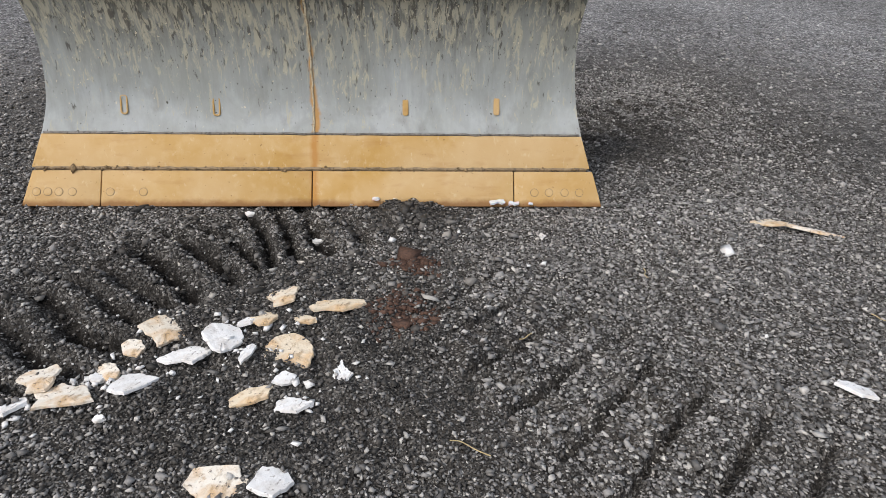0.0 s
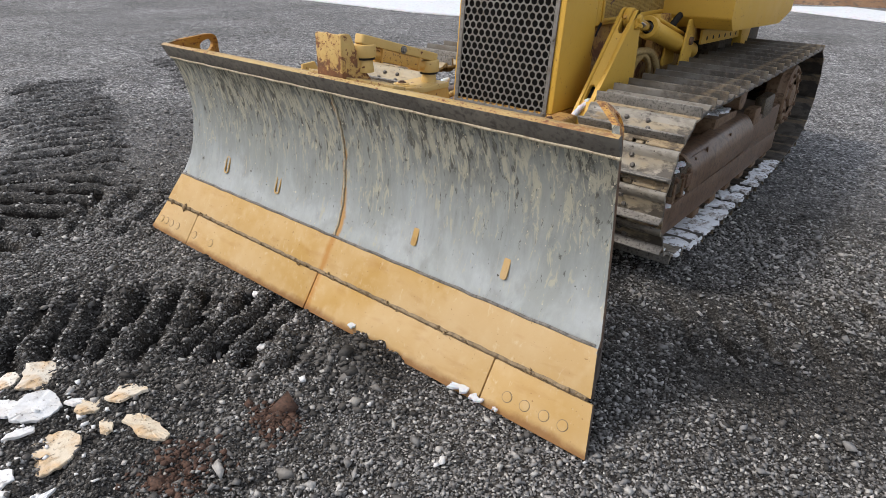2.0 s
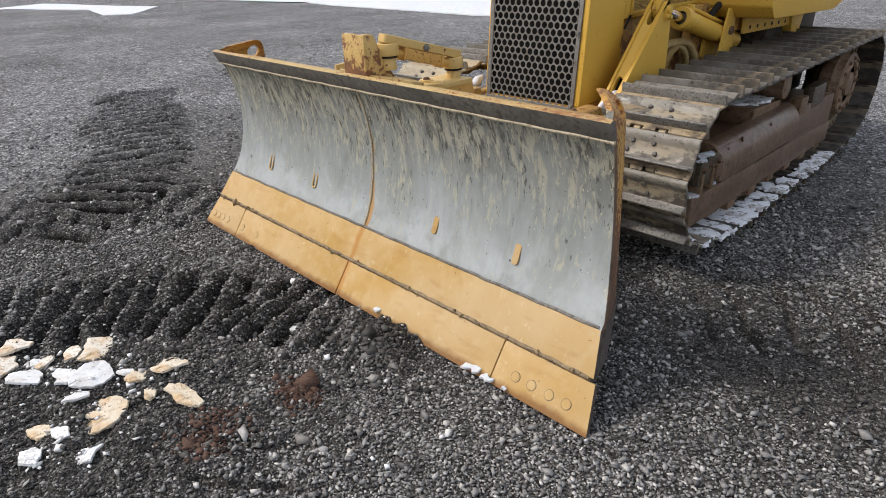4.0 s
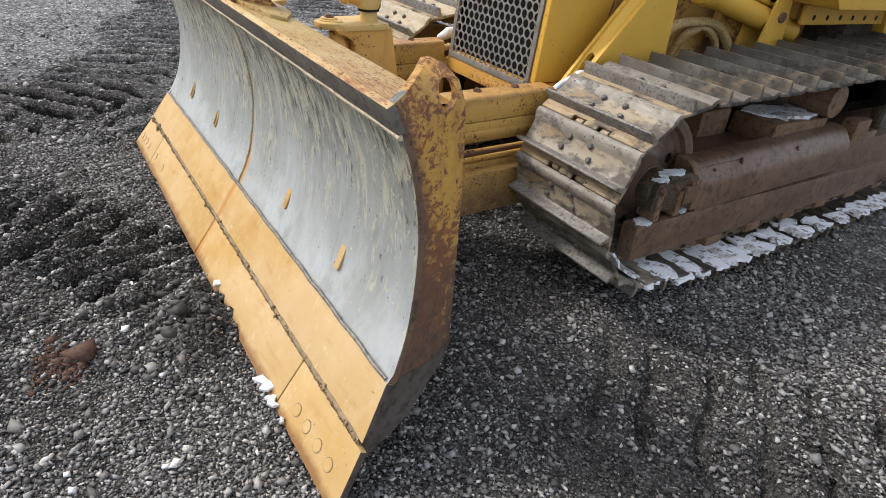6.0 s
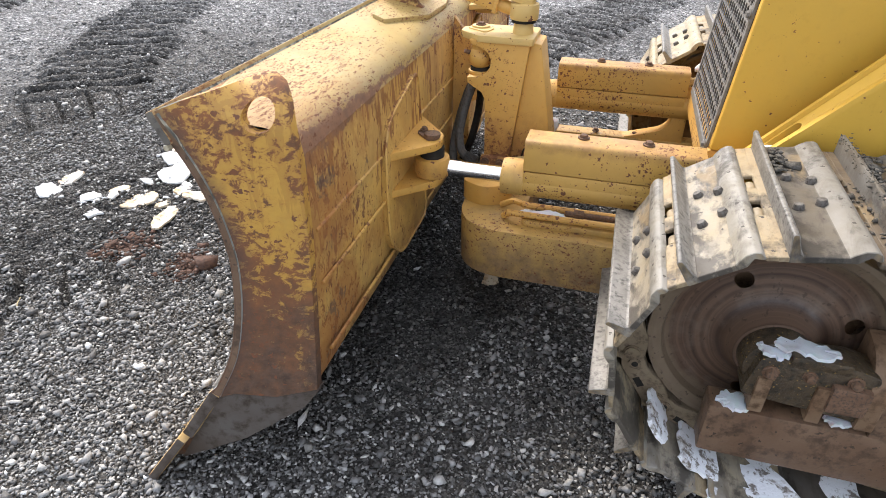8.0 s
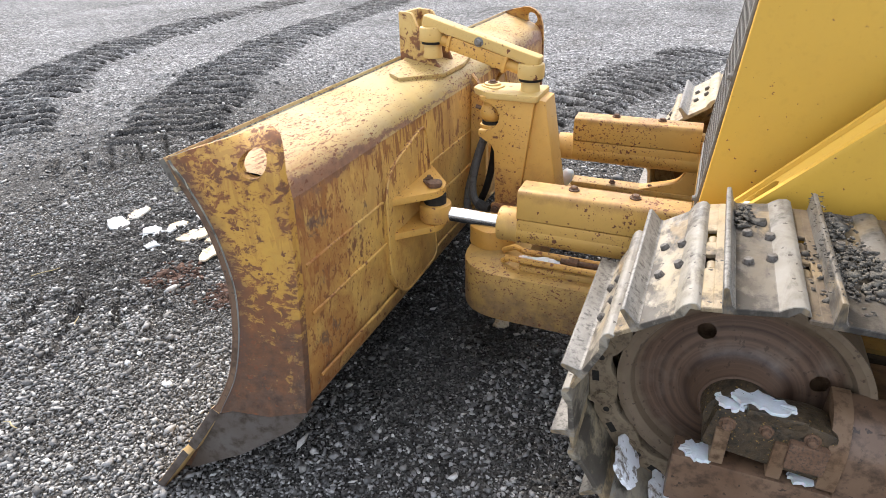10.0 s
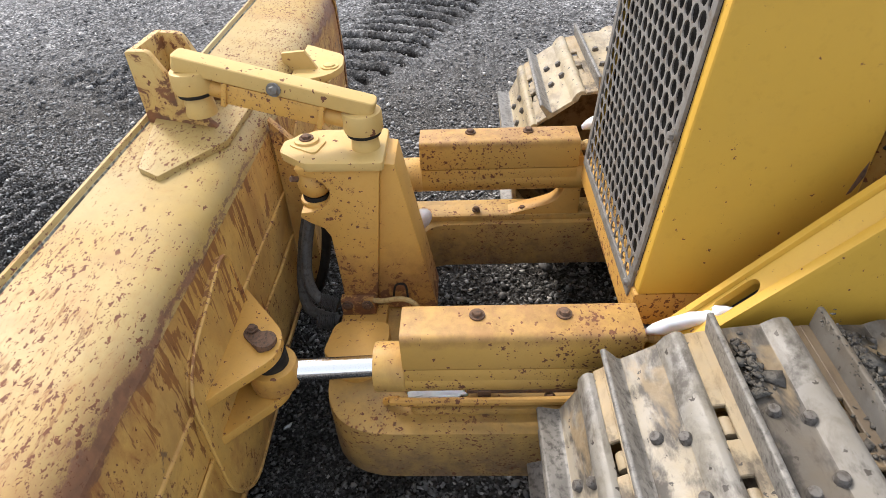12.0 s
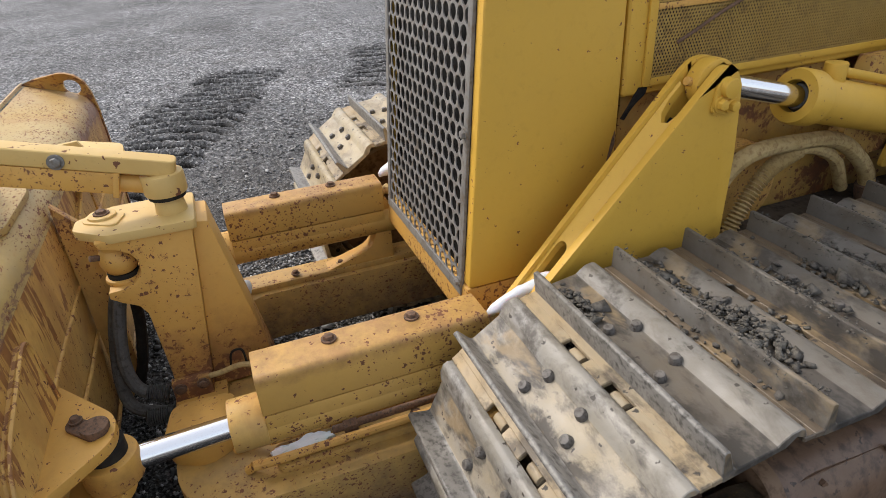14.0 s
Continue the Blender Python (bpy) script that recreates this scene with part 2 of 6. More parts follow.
def m_moldboard():
    m = Mat("scoured_blade_steel", 0.65, 0.0, 0.06)
    z, x = m.axis(2), m.axis(0)
    k = m.n.new("ShaderNodeMapRange")
    m.put(k.inputs[0], m.math("MULTIPLY_ADD", m.math("SUBTRACT", m.noise(5, 5, (1, 1, 0.6)), 0.5), 0.55, z))
    k.inputs[1].default_value, k.inputs[2].default_value = 0.36, 0.93
    high = k.outputs[0]
    col = m.ramp(high, (0.0, (0.42, 0.444, 0.454)), (0.25, (0.31, 0.331, 0.330)), (0.55, (0.255, 0.267, 0.253)), (0.85, (0.180, 0.18, 0.160)), (1.0, (0.13, 0.125, 0.105)))
    grain = m.noise(30, 6, (1.0, 0.3, 0.14), 0.7, 0.5)
    col = m.mix(m.math("MULTIPLY_ADD", high, 0.85, 0.15), col, m.ramp(grain, (0.35, 0.66), (0.50, 0.95), (0.66, 1.30)), "MULTIPLY")
    col = m.mix(m.ramp(m.noise(9, 7, rough=0.7), (0.42, 0.0), (0.68, 0.45)), col, (0.34, 0.35, 0.325))
    # drying films of clay: blurred grey-green clouds over the whole sheet
    col = m.mix(m.ramp(m.noise(3.4, 6, (1.0, 1.0, 0.7), 0.66, 0.6), (0.44, 0.0), (0.66, 0.6)), col, (0.275, 0.29, 0.27))
    col = m.mix(m.ramp(m.noise(13, 5, (1.0, 1.0, 0.5), 0.6), (0.52, 0.0), (0.72, 0.4)), col, (0.20, 0.205, 0.19))
    # scratches and dried splashes that run down the sheet
    pale = m.ramp(m.math("MULTIPLY_ADD", high, 0.17, m.noise(40, 5, (1.0, 0.3, 0.26), 0.7, 0.7)), (0.60, 0.0), (0.68, 0.7))
    col = m.mix(pale, col, (0.46, 0.43, 0.33))
    dark = m.ramp(m.math("MULTIPLY_ADD", high, 0.15, m.noise(47, 5, (1.1, 0.3, 0.30), 0.7, 0.6)), (0.66, 0.0), (0.71, 0.8))
    col = m.mix(dark, col, (0.085, 0.082, 0.072))
    fleck = m.ramp(m.math("MULTIPLY_ADD", high, 0.05, m.noise(75, 3, (1, 1, 0.7), 0.6)), (0.70, 0.0), (0.725, 0.9))
    col = m.mix(fleck, col, (0.62, 0.56, 0.42))
    pits = m.ramp(m.noise(58, 2), (0.725, 0.0), (0.745, 0.9))
    col = m.mix(pits, col, (0.06, 0.052, 0.042))
    drift = m.math("MULTIPLY_ADD", m.noise(4, 3, (0.01, 0.01, 1)), 0.10, -0.050)
    line = m.math("ABSOLUTE", m.math("ADD", m.math("ADD", x, drift), 0.022))
    wide = m.math("MULTIPLY_ADD", high, 0.020, m.math("MULTIPLY_ADD", m.noise(50, 4, (1, 1, 0.4)), 0.026, line))
    run = m.ramp(wide, (0.024, 0.9), (0.036, 0.0))
    col = m.mix(run, col, m.mix(m.noise(30, 4), (0.42, 0.20, 0.05), (0.50, 0.31, 0.12)))
    col = m.mix(1.0, col, (0.93, 0.94, 0.935), "MULTIPLY")
    m.base(col).rough(m.math("MULTIPLY_ADD", high, 0.15, 0.64))
    m.bump(m.math("SUBTRACT", m.noise(45, 6, (1, 1, 0.4)), dark), 0.25, 0.002)
    return m.m


def m_wear():
    m = Mat("ochre_rusted_steel", 0.7, 0.0, 0.12)
    col = m.mix(m.ramp(m.noise(5, 6), (0.35, 0.0), (0.7, 1.0)), (0.49, 0.315, 0.11), (0.56, 0.40, 0.20))
    col = m.mix(m.ramp(m.noise(24, 5, (0.8, 1, 0.4)), (0.5, 0.0), (0.75, 0.5)), col, (0.62, 0.48, 0.29))
    col = m.mix(m.ramp(m.noise(2.2, 4), (0.4, 0.0), (0.65, 0.5)), col, (0.60, 0.45, 0.27))
    col = m.mix(m.ramp(m.noise(12, 4, (0.5, 1, 2)), (0.57, 0.0), (0.74, 0.35)), col, (0.38, 0.20, 0.07))
    col = m.mix(m.ramp(m.noise(80, 2), (0.70, 0.0), (0.74, 0.6)), col, (0.20, 0.11, 0.05))
    col = m.mix(m.ramp(m.noise(33, 5, (1, 1, 0.25), 0.7, 0.4), (0.60, 0.0), (0.72, 0.6)), col, (0.66, 0.56, 0.40))
    line = m.math("MULTIPLY_ADD", m.noise(30, 4, (1, 1, 0.4)), 0.03, m.math("ABSOLUTE", m.math("ADD", m.axis(0), 0.018)))
    col = m.mix(m.ramp(line, (0.024, 0.7), (0.040, 0.0)), col, (0.45, 0.21, 0.05))
    # rust along the worn bottom rim
    col = m.mix(m.ramp(m.math("MULTIPLY_ADD", m.math("SUBTRACT", m.noise(9, 6, rough=0.7), 0.5), 0.045, m.axis(2)), (0.026, 0.85), (0.046, 0.0)), col, (0.24, 0.12, 0.05))
    col = m.mix(1.0, col, (0.88, 0.86, 0.82), "MULTIPLY")
    return m.base(col).bump(m.noise(50, 5), 0.2, 0.002).m


def grimy(name, a, b, c, scale=8, rough=0.75, bump=0.4, metal=0.0, speck=None):
    """Three colours of dirt or bare metal, blended at two scales."""
    m = Mat(name, rough, metal, 0.5 if rough < 0.5 else 0.22)
    col = m.mix(m.ramp(m.noise(scale, 6), (0.35, 0.0), (0.65, 1.0)), a, b)
    col = m.mix(m.ramp(m.noise(scale * 5, 5, rough=0.65), (0.48, 0.0), (0.66, 1.0)), col, c)
    if speck:
        col = m.mix(m.ramp(m.noise(scale * 9, 3), (0.64, 0.0), (0.68, 1.0)), col, speck)
    return m.base(col).bump(m.noise(scale * 6, 6), bump, 0.004).m


M_MOLD, M_WEAR = m_moldboard(), m_wear()
M_LIP = grimy("dark_lip_steel", (0.125, 0.115, 0.10), (0.17, 0.155, 0.13), (0.075, 0.068, 0.058), 9)
M_BEAD = grimy("weld_bead", (0.40, 0.35, 0.24), (0.50, 0.44, 0.32), (0.26, 0.21, 0.14), 20)
M_BROWN = grimy("brown_grease_and_rust", (0.155, 0.091, 0.052), (0.215, 0.145, 0.090), (0.08, 0.047, 0.026), 7, 0.5)
M_TRACKFRAME = grimy("oily_brown_steel", (0.125, 0.072, 0.042), (0.175, 0.111, 0.070), (0.062, 0.038, 0.024), 6, 0.42, 0.5, 0.0, (0.05, 0.032, 0.022))
M_EDGE = grimy("rubbed_edge", (0.22, 0.165, 0.10), (0.29, 0.22, 0.135), (0.13, 0.10, 0.07), 10)
M_BARE = grimy("bottom_bare_steel", (0.085, 0.066, 0.053), (0.115, 0.103, 0.092), (0.05, 0.037, 0.028), 5, 0.5)


def m_idler():
    """Turned iron: rings of rust and rubbed steel about the axle, pale dried mud towards the rim."""
    m = Mat("idler_iron", 0.42, 0.0, 0.4)
    y, z = m.math("SUBTRACT", m.axis(1), 1.445), m.math("SUBTRACT", m.axis(2), 0.460)
    r = m.math("SQRT", m.math("ADD", m.math("MULTIPLY", y, y), m.math("MULTIPLY", z, z)))
    ring = m.n.new("ShaderNodeTexNoise")
    ring.noise_dimensions = "1D"
    ring.inputs["Scale"].default_value, ring.inputs["Detail"].default_value = 46, 6
    m.l.new(m.math("MULTIPLY_ADD", m.noise(6, 4), 0.02, r), ring.inputs["W"])
    col = m.mix(m.ramp(ring.outputs["Fac"], (0.36, 0.0), (0.62, 1.0)), (0.055, 0.031, 0.021), (0.135, 0.083, 0.053))
    col = m.mix(m.ramp(m.noise(6, 6, rough=0.65), (0.52, 0.0), (0.74, 0.7)), col, (0.19, 0.152, 0.118))
    col = m.mix(m.ramp(m.math("MULTIPLY_ADD", m.noise(14, 5, rough=0.65), 0.055, r), (0.235, 0.0), (0.258, 0.9)), col, m.mix(m.noise(25, 5), (0.22, 0.168, 0.112), (0.12, 0.085, 0.056)))
    col = m.mix(m.ramp(m.noise(70, 3), (0.62, 0.0), (0.68, 0.7)), col, (0.05, 0.03, 0.02))
    return m.base(col).rough(m.ramp(ring.outputs["Fac"], (0.3, 0.34), (0.7, 0.6))).bump(ring.outputs["Fac"], 0.25, 0.003).m


M_IDLER = m_idler()
M_GREASE = grimy("caked_grease", (0.040, 0.030, 0.020), (0.085, 0.060, 0.034), (0.018, 0.015, 0.011), 15, 0.36, 1.0, 0.0, (0.28, 0.18, 0.05))
# mud of the belly, also the dark of panels that stand for shade
M_BELLY = grimy("belly_mud_and_shade", (0.05, 0.041, 0.032), (0.085, 0.068, 0.05), (0.028, 0.023, 0.018), 6, 0.9, 0.8)
M_MUDFRAME = paint("mud_caked_paint", 0.8, 0.55, fade=0.4, dirt=1.8, base=(0.46, 0.28, 0.06), scale=11)


def m_shoe(name, a, b, c, grime, amount, tan=0.0):
    """Track steel: tan and grey film in soft clouds, dark pits, smears of black grease that differ from shoe to shoe."""
    m = Mat(name, 0.5)
    shift = m.math("MULTIPLY_ADD", m.per_object(), 0.16, m.noise(5.0, 6, (1, 1.4, 1), 0.62, 0.3))
    col = m.mix(m.ramp(shift, (0.42, 0.0), (0.72, 1.0)), a, b)
    col = m.mix(m.ramp(m.noise(17, 6, (0.6, 1.5, 1), 0.66, 0.4), (0.48, 0.0), (0.64, 0.8)), col, c)
    dark = m.math("MULTIPLY_ADD", m.per_object(), -0.12, m.noise(8.5, 7, (0.8, 1.3, 1), 0.70, 0.2))
    col = m.mix(m.ramp(dark, (0.56 - amount * 0.20, 0.0), (0.66 - amount * 0.20, 0.9)), col, grime)
    if tan:
        col = m.mix(m.ramp(m.noise(7.0, 5, (0.7, 1.2, 1), 0.6, 0.5), (0.54, 0.0), (0.62, tan)), col, (0.31, 0.225, 0.120))
    col = m.mix(m.flecks(0.012, 0.10), col, (0.05, 0.042, 0.034))
    return m.base(col).rough(m.ramp(m.noise(14, 5), (0.35, 0.40), (0.65, 0.68))).bump(m.noise(55, 6), 0.35, 0.004).m


M_SHOE = m_shoe("film_covered_shoe", (0.30, 0.245, 0.155), (0.25, 0.238, 0.214), (0.130, 0.110, 0.083), (0.050, 0.043, 0.035), 0.74, 0.6)
M_SHOEMID = m_shoe("wet_worn_shoe", (0.110, 0.088, 0.060), (0.118, 0.110, 0.098), (0.055, 0.045, 0.034), (0.030, 0.026, 0.021), 0.8, 0.5)
M_SHOEFAR = m_shoe("pale_dusty_shoe", (0.40, 0.32, 0.185), (0.33, 0.285, 0.20), (0.22, 0.175, 0.115), (0.12, 0.095, 0.07), 0.3)
M_SHOEMUD = m_shoe("gritty_shoe", (0.062, 0.049, 0.035), (0.092, 0.086, 0.077), (0.038, 0.031, 0.024), (0.022, 0.019, 0.016), 0.75, 0.5)
M_LIPMETAL = m_shoe("rubbed_lip", (0.24, 0.215, 0.165), (0.26, 0.25, 0.228), (0.13, 0.113, 0.085), (0.075, 0.065, 0.053), 0.5)
M_LIPMID = m_shoe("wet_rubbed_lip", (0.165, 0.146, 0.112), (0.20, 0.19, 0.17), (0.10, 0.085, 0.065), (0.055, 0.047, 0.038), 0.5)
M_STRIP = m_shoe("cream_mud_film", (0.38, 0.275, 0.14), (0.30, 0.25, 0.17), (0.20, 0.145, 0.08), (0.085, 0.066, 0.045), 0.6)
M_LIPDK = m_shoe("dull_shoe_lip", (0.098, 0.084, 0.065), (0.138, 0.130, 0.116), (0.09, 0.074, 0.055), (0.045, 0.038, 0.03), 0.5, 0.4)
M_STRIPDK = m_shoe("brown_mud_film", (0.145, 0.103, 0.058), (0.125, 0.10, 0.072), (0.075, 0.055, 0.038), (0.04, 0.032, 0.024), 0.5, 0.6)
M_SHOEDK = grimy("worn_grouser", (0.13, 0.122, 0.108), (0.22, 0.208, 0.185), (0.055, 0.05, 0.043), 16, 0.45, 0.5)
M_LINK = grimy("muddy_chain", (0.17, 0.128, 0.082), (0.235, 0.185, 0.125), (0.085, 0.062, 0.042), 10)
M_BOLT = grimy("rusty_bolt", (0.13, 0.075, 0.045), (0.18, 0.11, 0.07), (0.07, 0.05, 0.04), 30)
M_NUT = grimy("dark_worn_nut", (0.10, 0.09, 0.08), (0.16, 0.15, 0.135), (0.06, 0.05, 0.042), 30, 0.5)
# black of seals and hoses, also painted as shade inside holes and hollows
M_DARK = grimy("black_parts_and_shade", (0.012, 0.011, 0.010), (0.02, 0.018, 0.016), (0.03, 0.026, 0.02), 8)
M_HOSE = grimy("grey_rubber_hose", (0.07, 0.068, 0.065), (0.10, 0.097, 0.09), (0.05, 0.046, 0.04), 20, 0.6)
M_TANHOSE = grimy("mud_caked_hose", (0.42, 0.30, 0.12), (0.48, 0.36, 0.17), (0.28, 0.18, 0.08), 16, 0.7)
# radiator core, blackened for the shade deep behind the grille's holes
M_CORESHADE = grimy("shaded_radiator_core", (0.004, 0.004, 0.004), (0.006, 0.006, 0.005), (0.010, 0.009, 0.008), 8, 0.95)
M_MESH = grimy("grey_perforated_steel", (0.175, 0.170, 0.160), (0.22, 0.212, 0.195), (0.14, 0.12, 0.095), 10, 0.5, 0.2)
M_SCREEN = grimy("yellow_screen", (0.36, 0.23, 0.06), (0.42, 0.28, 0.08), (0.24, 0.15, 0.05), 10, 0.6, 0.2)
M_MUD = grimy("dried_mud_clod", (0.09, 0.082, 0.072), (0.14, 0.13, 0.11), (0.05, 0.046, 0.04), 25, 0.9, 0.8)
M_JOINT = grimy("brown_grit", (0.20, 0.14, 0.075), (0.28, 0.20, 0.11), (0.09, 0.07, 0.05), 30, 0.9, 0.6)
M_STRAW = grimy("dry_straw", (0.42, 0.34, 0.18), (0.50, 0.42, 0.24), (0.30, 0.23, 0.12), 30, 0.8, 0.2)
M_CHROME = Mat("chrome_rod", 0.16, 1.0).base((0.80, 0.80, 0.80)).m


def m_snow():
    m = Mat("old_snow", 0.6)
    m.base(m.mix(m.ramp(m.noise(14, 5), (0.5, 0.0), (0.72, 0.6)), (0.64, 0.66, 0.69), (0.40, 0.38, 0.35)))
    m.b.inputs["Subsurface Weight"].default_value = 0.15
    return m.bump(m.noise(40, 5), 0.4, 0.006).m


def m_chip():
    m = Mat("stained_crust", 0.7)
    a = m.mix(m.ramp(m.per_object(), (0.3, 0.0), (0.7, 1.0)), (0.72, 0.68, 0.60), (0.64, 0.56, 0.43))
    col = m.mix(m.ramp(m.noise(11, 6, rough=0.65), (0.46, 0.0), (0.64, 0.85)), a, (0.56, 0.36, 0.17))
    col = m.mix(m.ramp(m.noise(38, 5, rough=0.7), (0.54, 0.0), (0.66, 0.7)), col, (0.34, 0.25, 0.15))
    col = m.mix(m.ramp(m.noise(90, 3), (0.64, 0.0), (0.68, 0.8)), col, (0.10, 0.085, 0.07))
    return m.base(col).bump(m.noise(45, 6), 0.9, 0.006).m


def m_white():
    m = Mat("white_crust", 0.65)
    col = m.mix(m.ramp(m.noise(13, 6, rough=0.65), (0.46, 0.0), (0.70, 0.8)), (0.76, 0.77, 0.77), (0.56, 0.53, 0.49))
    col = m.mix(m.ramp(m.noise(70, 4), (0.62, 0.0), (0.69, 0.75)), col, (0.22, 0.20, 0.18))
    return m.base(col).bump(m.noise(45, 6), 0.8, 0.006).m


def m_packed():
    m = Mat("mud_streaked_snow", 0.6)
    col = m.mix(m.ramp(m.noise(9, 6, rough=0.7), (0.54, 0.0), (0.64, 0.8)), (0.78, 0.80, 0.83), (0.32, 0.27, 0.22))
    col = m.mix(m.ramp(m.noise(38, 5, rough=0.7), (0.54, 0.0), (0.62, 0.9)), col, (0.12, 0.095, 0.07))
    return m.base(col).bump(m.noise(45, 5), 0.7, 0.006).m


M_SNOW, M_CHIP, M_WHITE, M_PACKED = m_snow(), m_chip(), m_white(), m_packed()


def m_ground():
    m = Mat("gravel_bed", 0.9, 0.0, 0.06)
    damp_shade = m.attr("damp_shade")
    tone = m.n.new("ShaderNodeSeparateColor")
    m.l.new(m.cells(62, "Color"), tone.inputs[0])
    dry = m.ramp(tone.outputs[0], (0.0, (0.075, 0.075, 0.075)), (0.5, (0.175, 0.176, 0.178)), (0.8, (0.30, 0.30, 0.30)), (1.0, (0.56, 0.555, 0.54)))
    fine = m.n.new("ShaderNodeSeparateColor")
    m.l.new(m.cells(150, "Color"), fine.inputs[0])
    # fine soil between stones, toned dark to deepen the shade of the gaps
    fines = m.ramp(fine.outputs[0], (0.0, (0.026, 0.024, 0.022)), (0.55, (0.070, 0.066, 0.061)), (0.85, (0.165, 0.159, 0.149)), (1.0, (0.34, 0.33, 0.31)))
    dry = m.mix(m.attr("cover"), dry, fines)
    # dark tone for damp ground and for the shade painted under the blade
    wet_dark = m.ramp(fine.outputs[0], (0.0, (0.026, 0.025, 0.024)), (0.75, (0.060, 0.058, 0.055)), (1.0, (0.14, 0.136, 0.13)))
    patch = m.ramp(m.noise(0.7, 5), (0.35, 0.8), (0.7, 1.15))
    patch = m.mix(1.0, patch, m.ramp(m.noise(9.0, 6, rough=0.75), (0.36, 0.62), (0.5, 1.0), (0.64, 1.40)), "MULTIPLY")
    col = m.mix(1.0, m.mix(damp_shade, dry, wet_dark), patch, "MULTIPLY")
    col = m.mix(m.ramp(m.noise(1.9, 6, rough=0.65), (0.50, 0.0), (0.68, 0.26)), col, (0.10, 0.088, 0.074))
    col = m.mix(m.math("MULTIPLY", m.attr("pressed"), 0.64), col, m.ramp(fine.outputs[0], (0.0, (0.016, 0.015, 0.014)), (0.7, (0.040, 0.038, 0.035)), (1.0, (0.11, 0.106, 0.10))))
    # shade of the prints' grooves painted in as near black
    col = m.mix(m.ramp(m.math("MULTIPLY_ADD", m.math("SUBTRACT", m.noise(22, 5), 0.5), 0.5, m.attr("groove_shade")), (0.15, 0.0), (0.45, 0.96)), col, (0.011, 0.010, 0.009))
    m.base(col)
    m.bump(m.cells(62, "Distance"), 1.0, 0.012)
    m.bump(m.cells(150, "Distance"), 0.8, 0.005)
    m.bump(m.noise(16, 6), 0.5, 0.03)
    return m.m


def m_stone(name, stops):
    m = Mat(name, 0.65, 0.0, 0.25)
    k = m.island()
    col = m.ramp(k, *stops)
    col = m.mix(m.ramp(m.noise(90, 3), (0.45, 0.0), (0.7, 0.35)), col, (0.075, 0.068, 0.058))
    return m.base(col).bump(m.noise(140, 3), 0.3, 0.002).m


M_GROUND = m_ground()
M_STONE = m_stone("grey_gravel", ((0.0, (0.070, 0.068, 0.066)), (0.40, (0.165, 0.162, 0.157)), (0.75, (0.300, 0.294, 0.285)), (0.95, (0.46, 0.45, 0.425)), (1.0, (0.58, 0.56, 0.53))))
M_STONEPALE = m_stone("pale_gravel", ((0.0, (0.18, 0.178, 0.175)), (0.5, (0.28, 0.276, 0.27)), (0.85, (0.42, 0.41, 0.39)), (1.0, (0.64, 0.62, 0.58))))
M_STONEDARK = m_stone("damp_gravel", ((0.0, (0.030, 0.029, 0.027)), (0.55, (0.080, 0.076, 0.071)), (0.88, (0.165, 0.158, 0.149)), (0.985, (0.24, 0.23, 0.21)), (1.0, (0.46, 0.44, 0.40))))
M_REDSOIL = grimy("red_brown_soil", (0.085, 0.050, 0.038), (0.12, 0.07, 0.05), (0.05, 0.036, 0.03), 18, 0.9, 0.9)
M_BANK = grimy("brown_earth_bank", (0.16, 0.095, 0.055), (0.24, 0.15, 0.09), (0.09, 0.075, 0.06), 1.2, 0.95, 0.8)


# ---- mesh helpers ----
WORLD = {}


def finish(bm, soft=30):
    bmesh.ops.recalc_face_normals(bm, faces=bm.faces)
    for f in bm.faces:
        f.smooth = True
    for e in bm.edges:
        e.smooth = len(e.link_faces) == 2 and e.calc_face_angle(0) < radians(soft)


def part(name, bm, material, parent, label="", m=None, soft=30):
    """Links a bmesh as one mesh object under a thing or a part."""
    if isinstance(bm, bmesh.types.BMesh):
        finish(bm, soft)
        me = bpy.data.meshes.new(name)
        bm.to_mesh(me)
        bm.free()
        for k in material if isinstance(material, (list, tuple)) else [material]:
            me.materials.append(k)
    else:
        me = bm
    ob = new(name, me)
    m = m or Matrix()
    WORLD[ob.name] = m
    if parent:
        ob.parent = parent
        ob.matrix_parent_inverse = WORLD[parent.name].inverted()
    ob.matrix_basis = m
    if label:
        tagged(ob, label)
    return ob


def thing(name, place, label, category, group="", kind=""):
    ob = new(name)
    ob.matrix_basis = Matrix.Translation(place)
    ob.empty_display_size = 0.1
    WORLD[ob.name] = ob.matrix_basis.copy()
    return tagged(ob, label, category, group, kind)


def bevel(bm, w, seg=2, angle=25):
    if w:
        es = [e for e in bm.edges if len(e.link_faces) == 2 and e.calc_face_angle(0) > radians(angle)]
        bmesh.ops.bevel(bm, geom=es, offset=w, segments=seg, affect="EDGES", profile=0.6, clamp_overlap=True)
    return bm


def join(*bms):
    out = bms[0]
    for b in bms[1:]:
        me = bpy.data.meshes.new("t")
        b.to_mesh(me)
        b.free()
        out.from_mesh(me)
        bpy.data.meshes.remove(me)
    return out


def tint(bm, i):
    for f in bm.faces:
        f.material_index = i
    return bm


def moved(bm, m):
    bmesh.ops.transform(bm, matrix=m, verts=bm.verts)
    return bm


def box(x0, x1, y0, y1, z0, z1, w=0.004, seg=2):
    bm = bmesh.new()
    bmesh.ops.create_cube(bm, size=1.0, matrix=Matrix.LocRotScale(((x0 + x1) / 2, (y0 + y1) / 2, (z0 + z1) / 2), None, (x1 - x0, y1 - y0, z1 - z0)))
    return bevel(bm, w, seg)


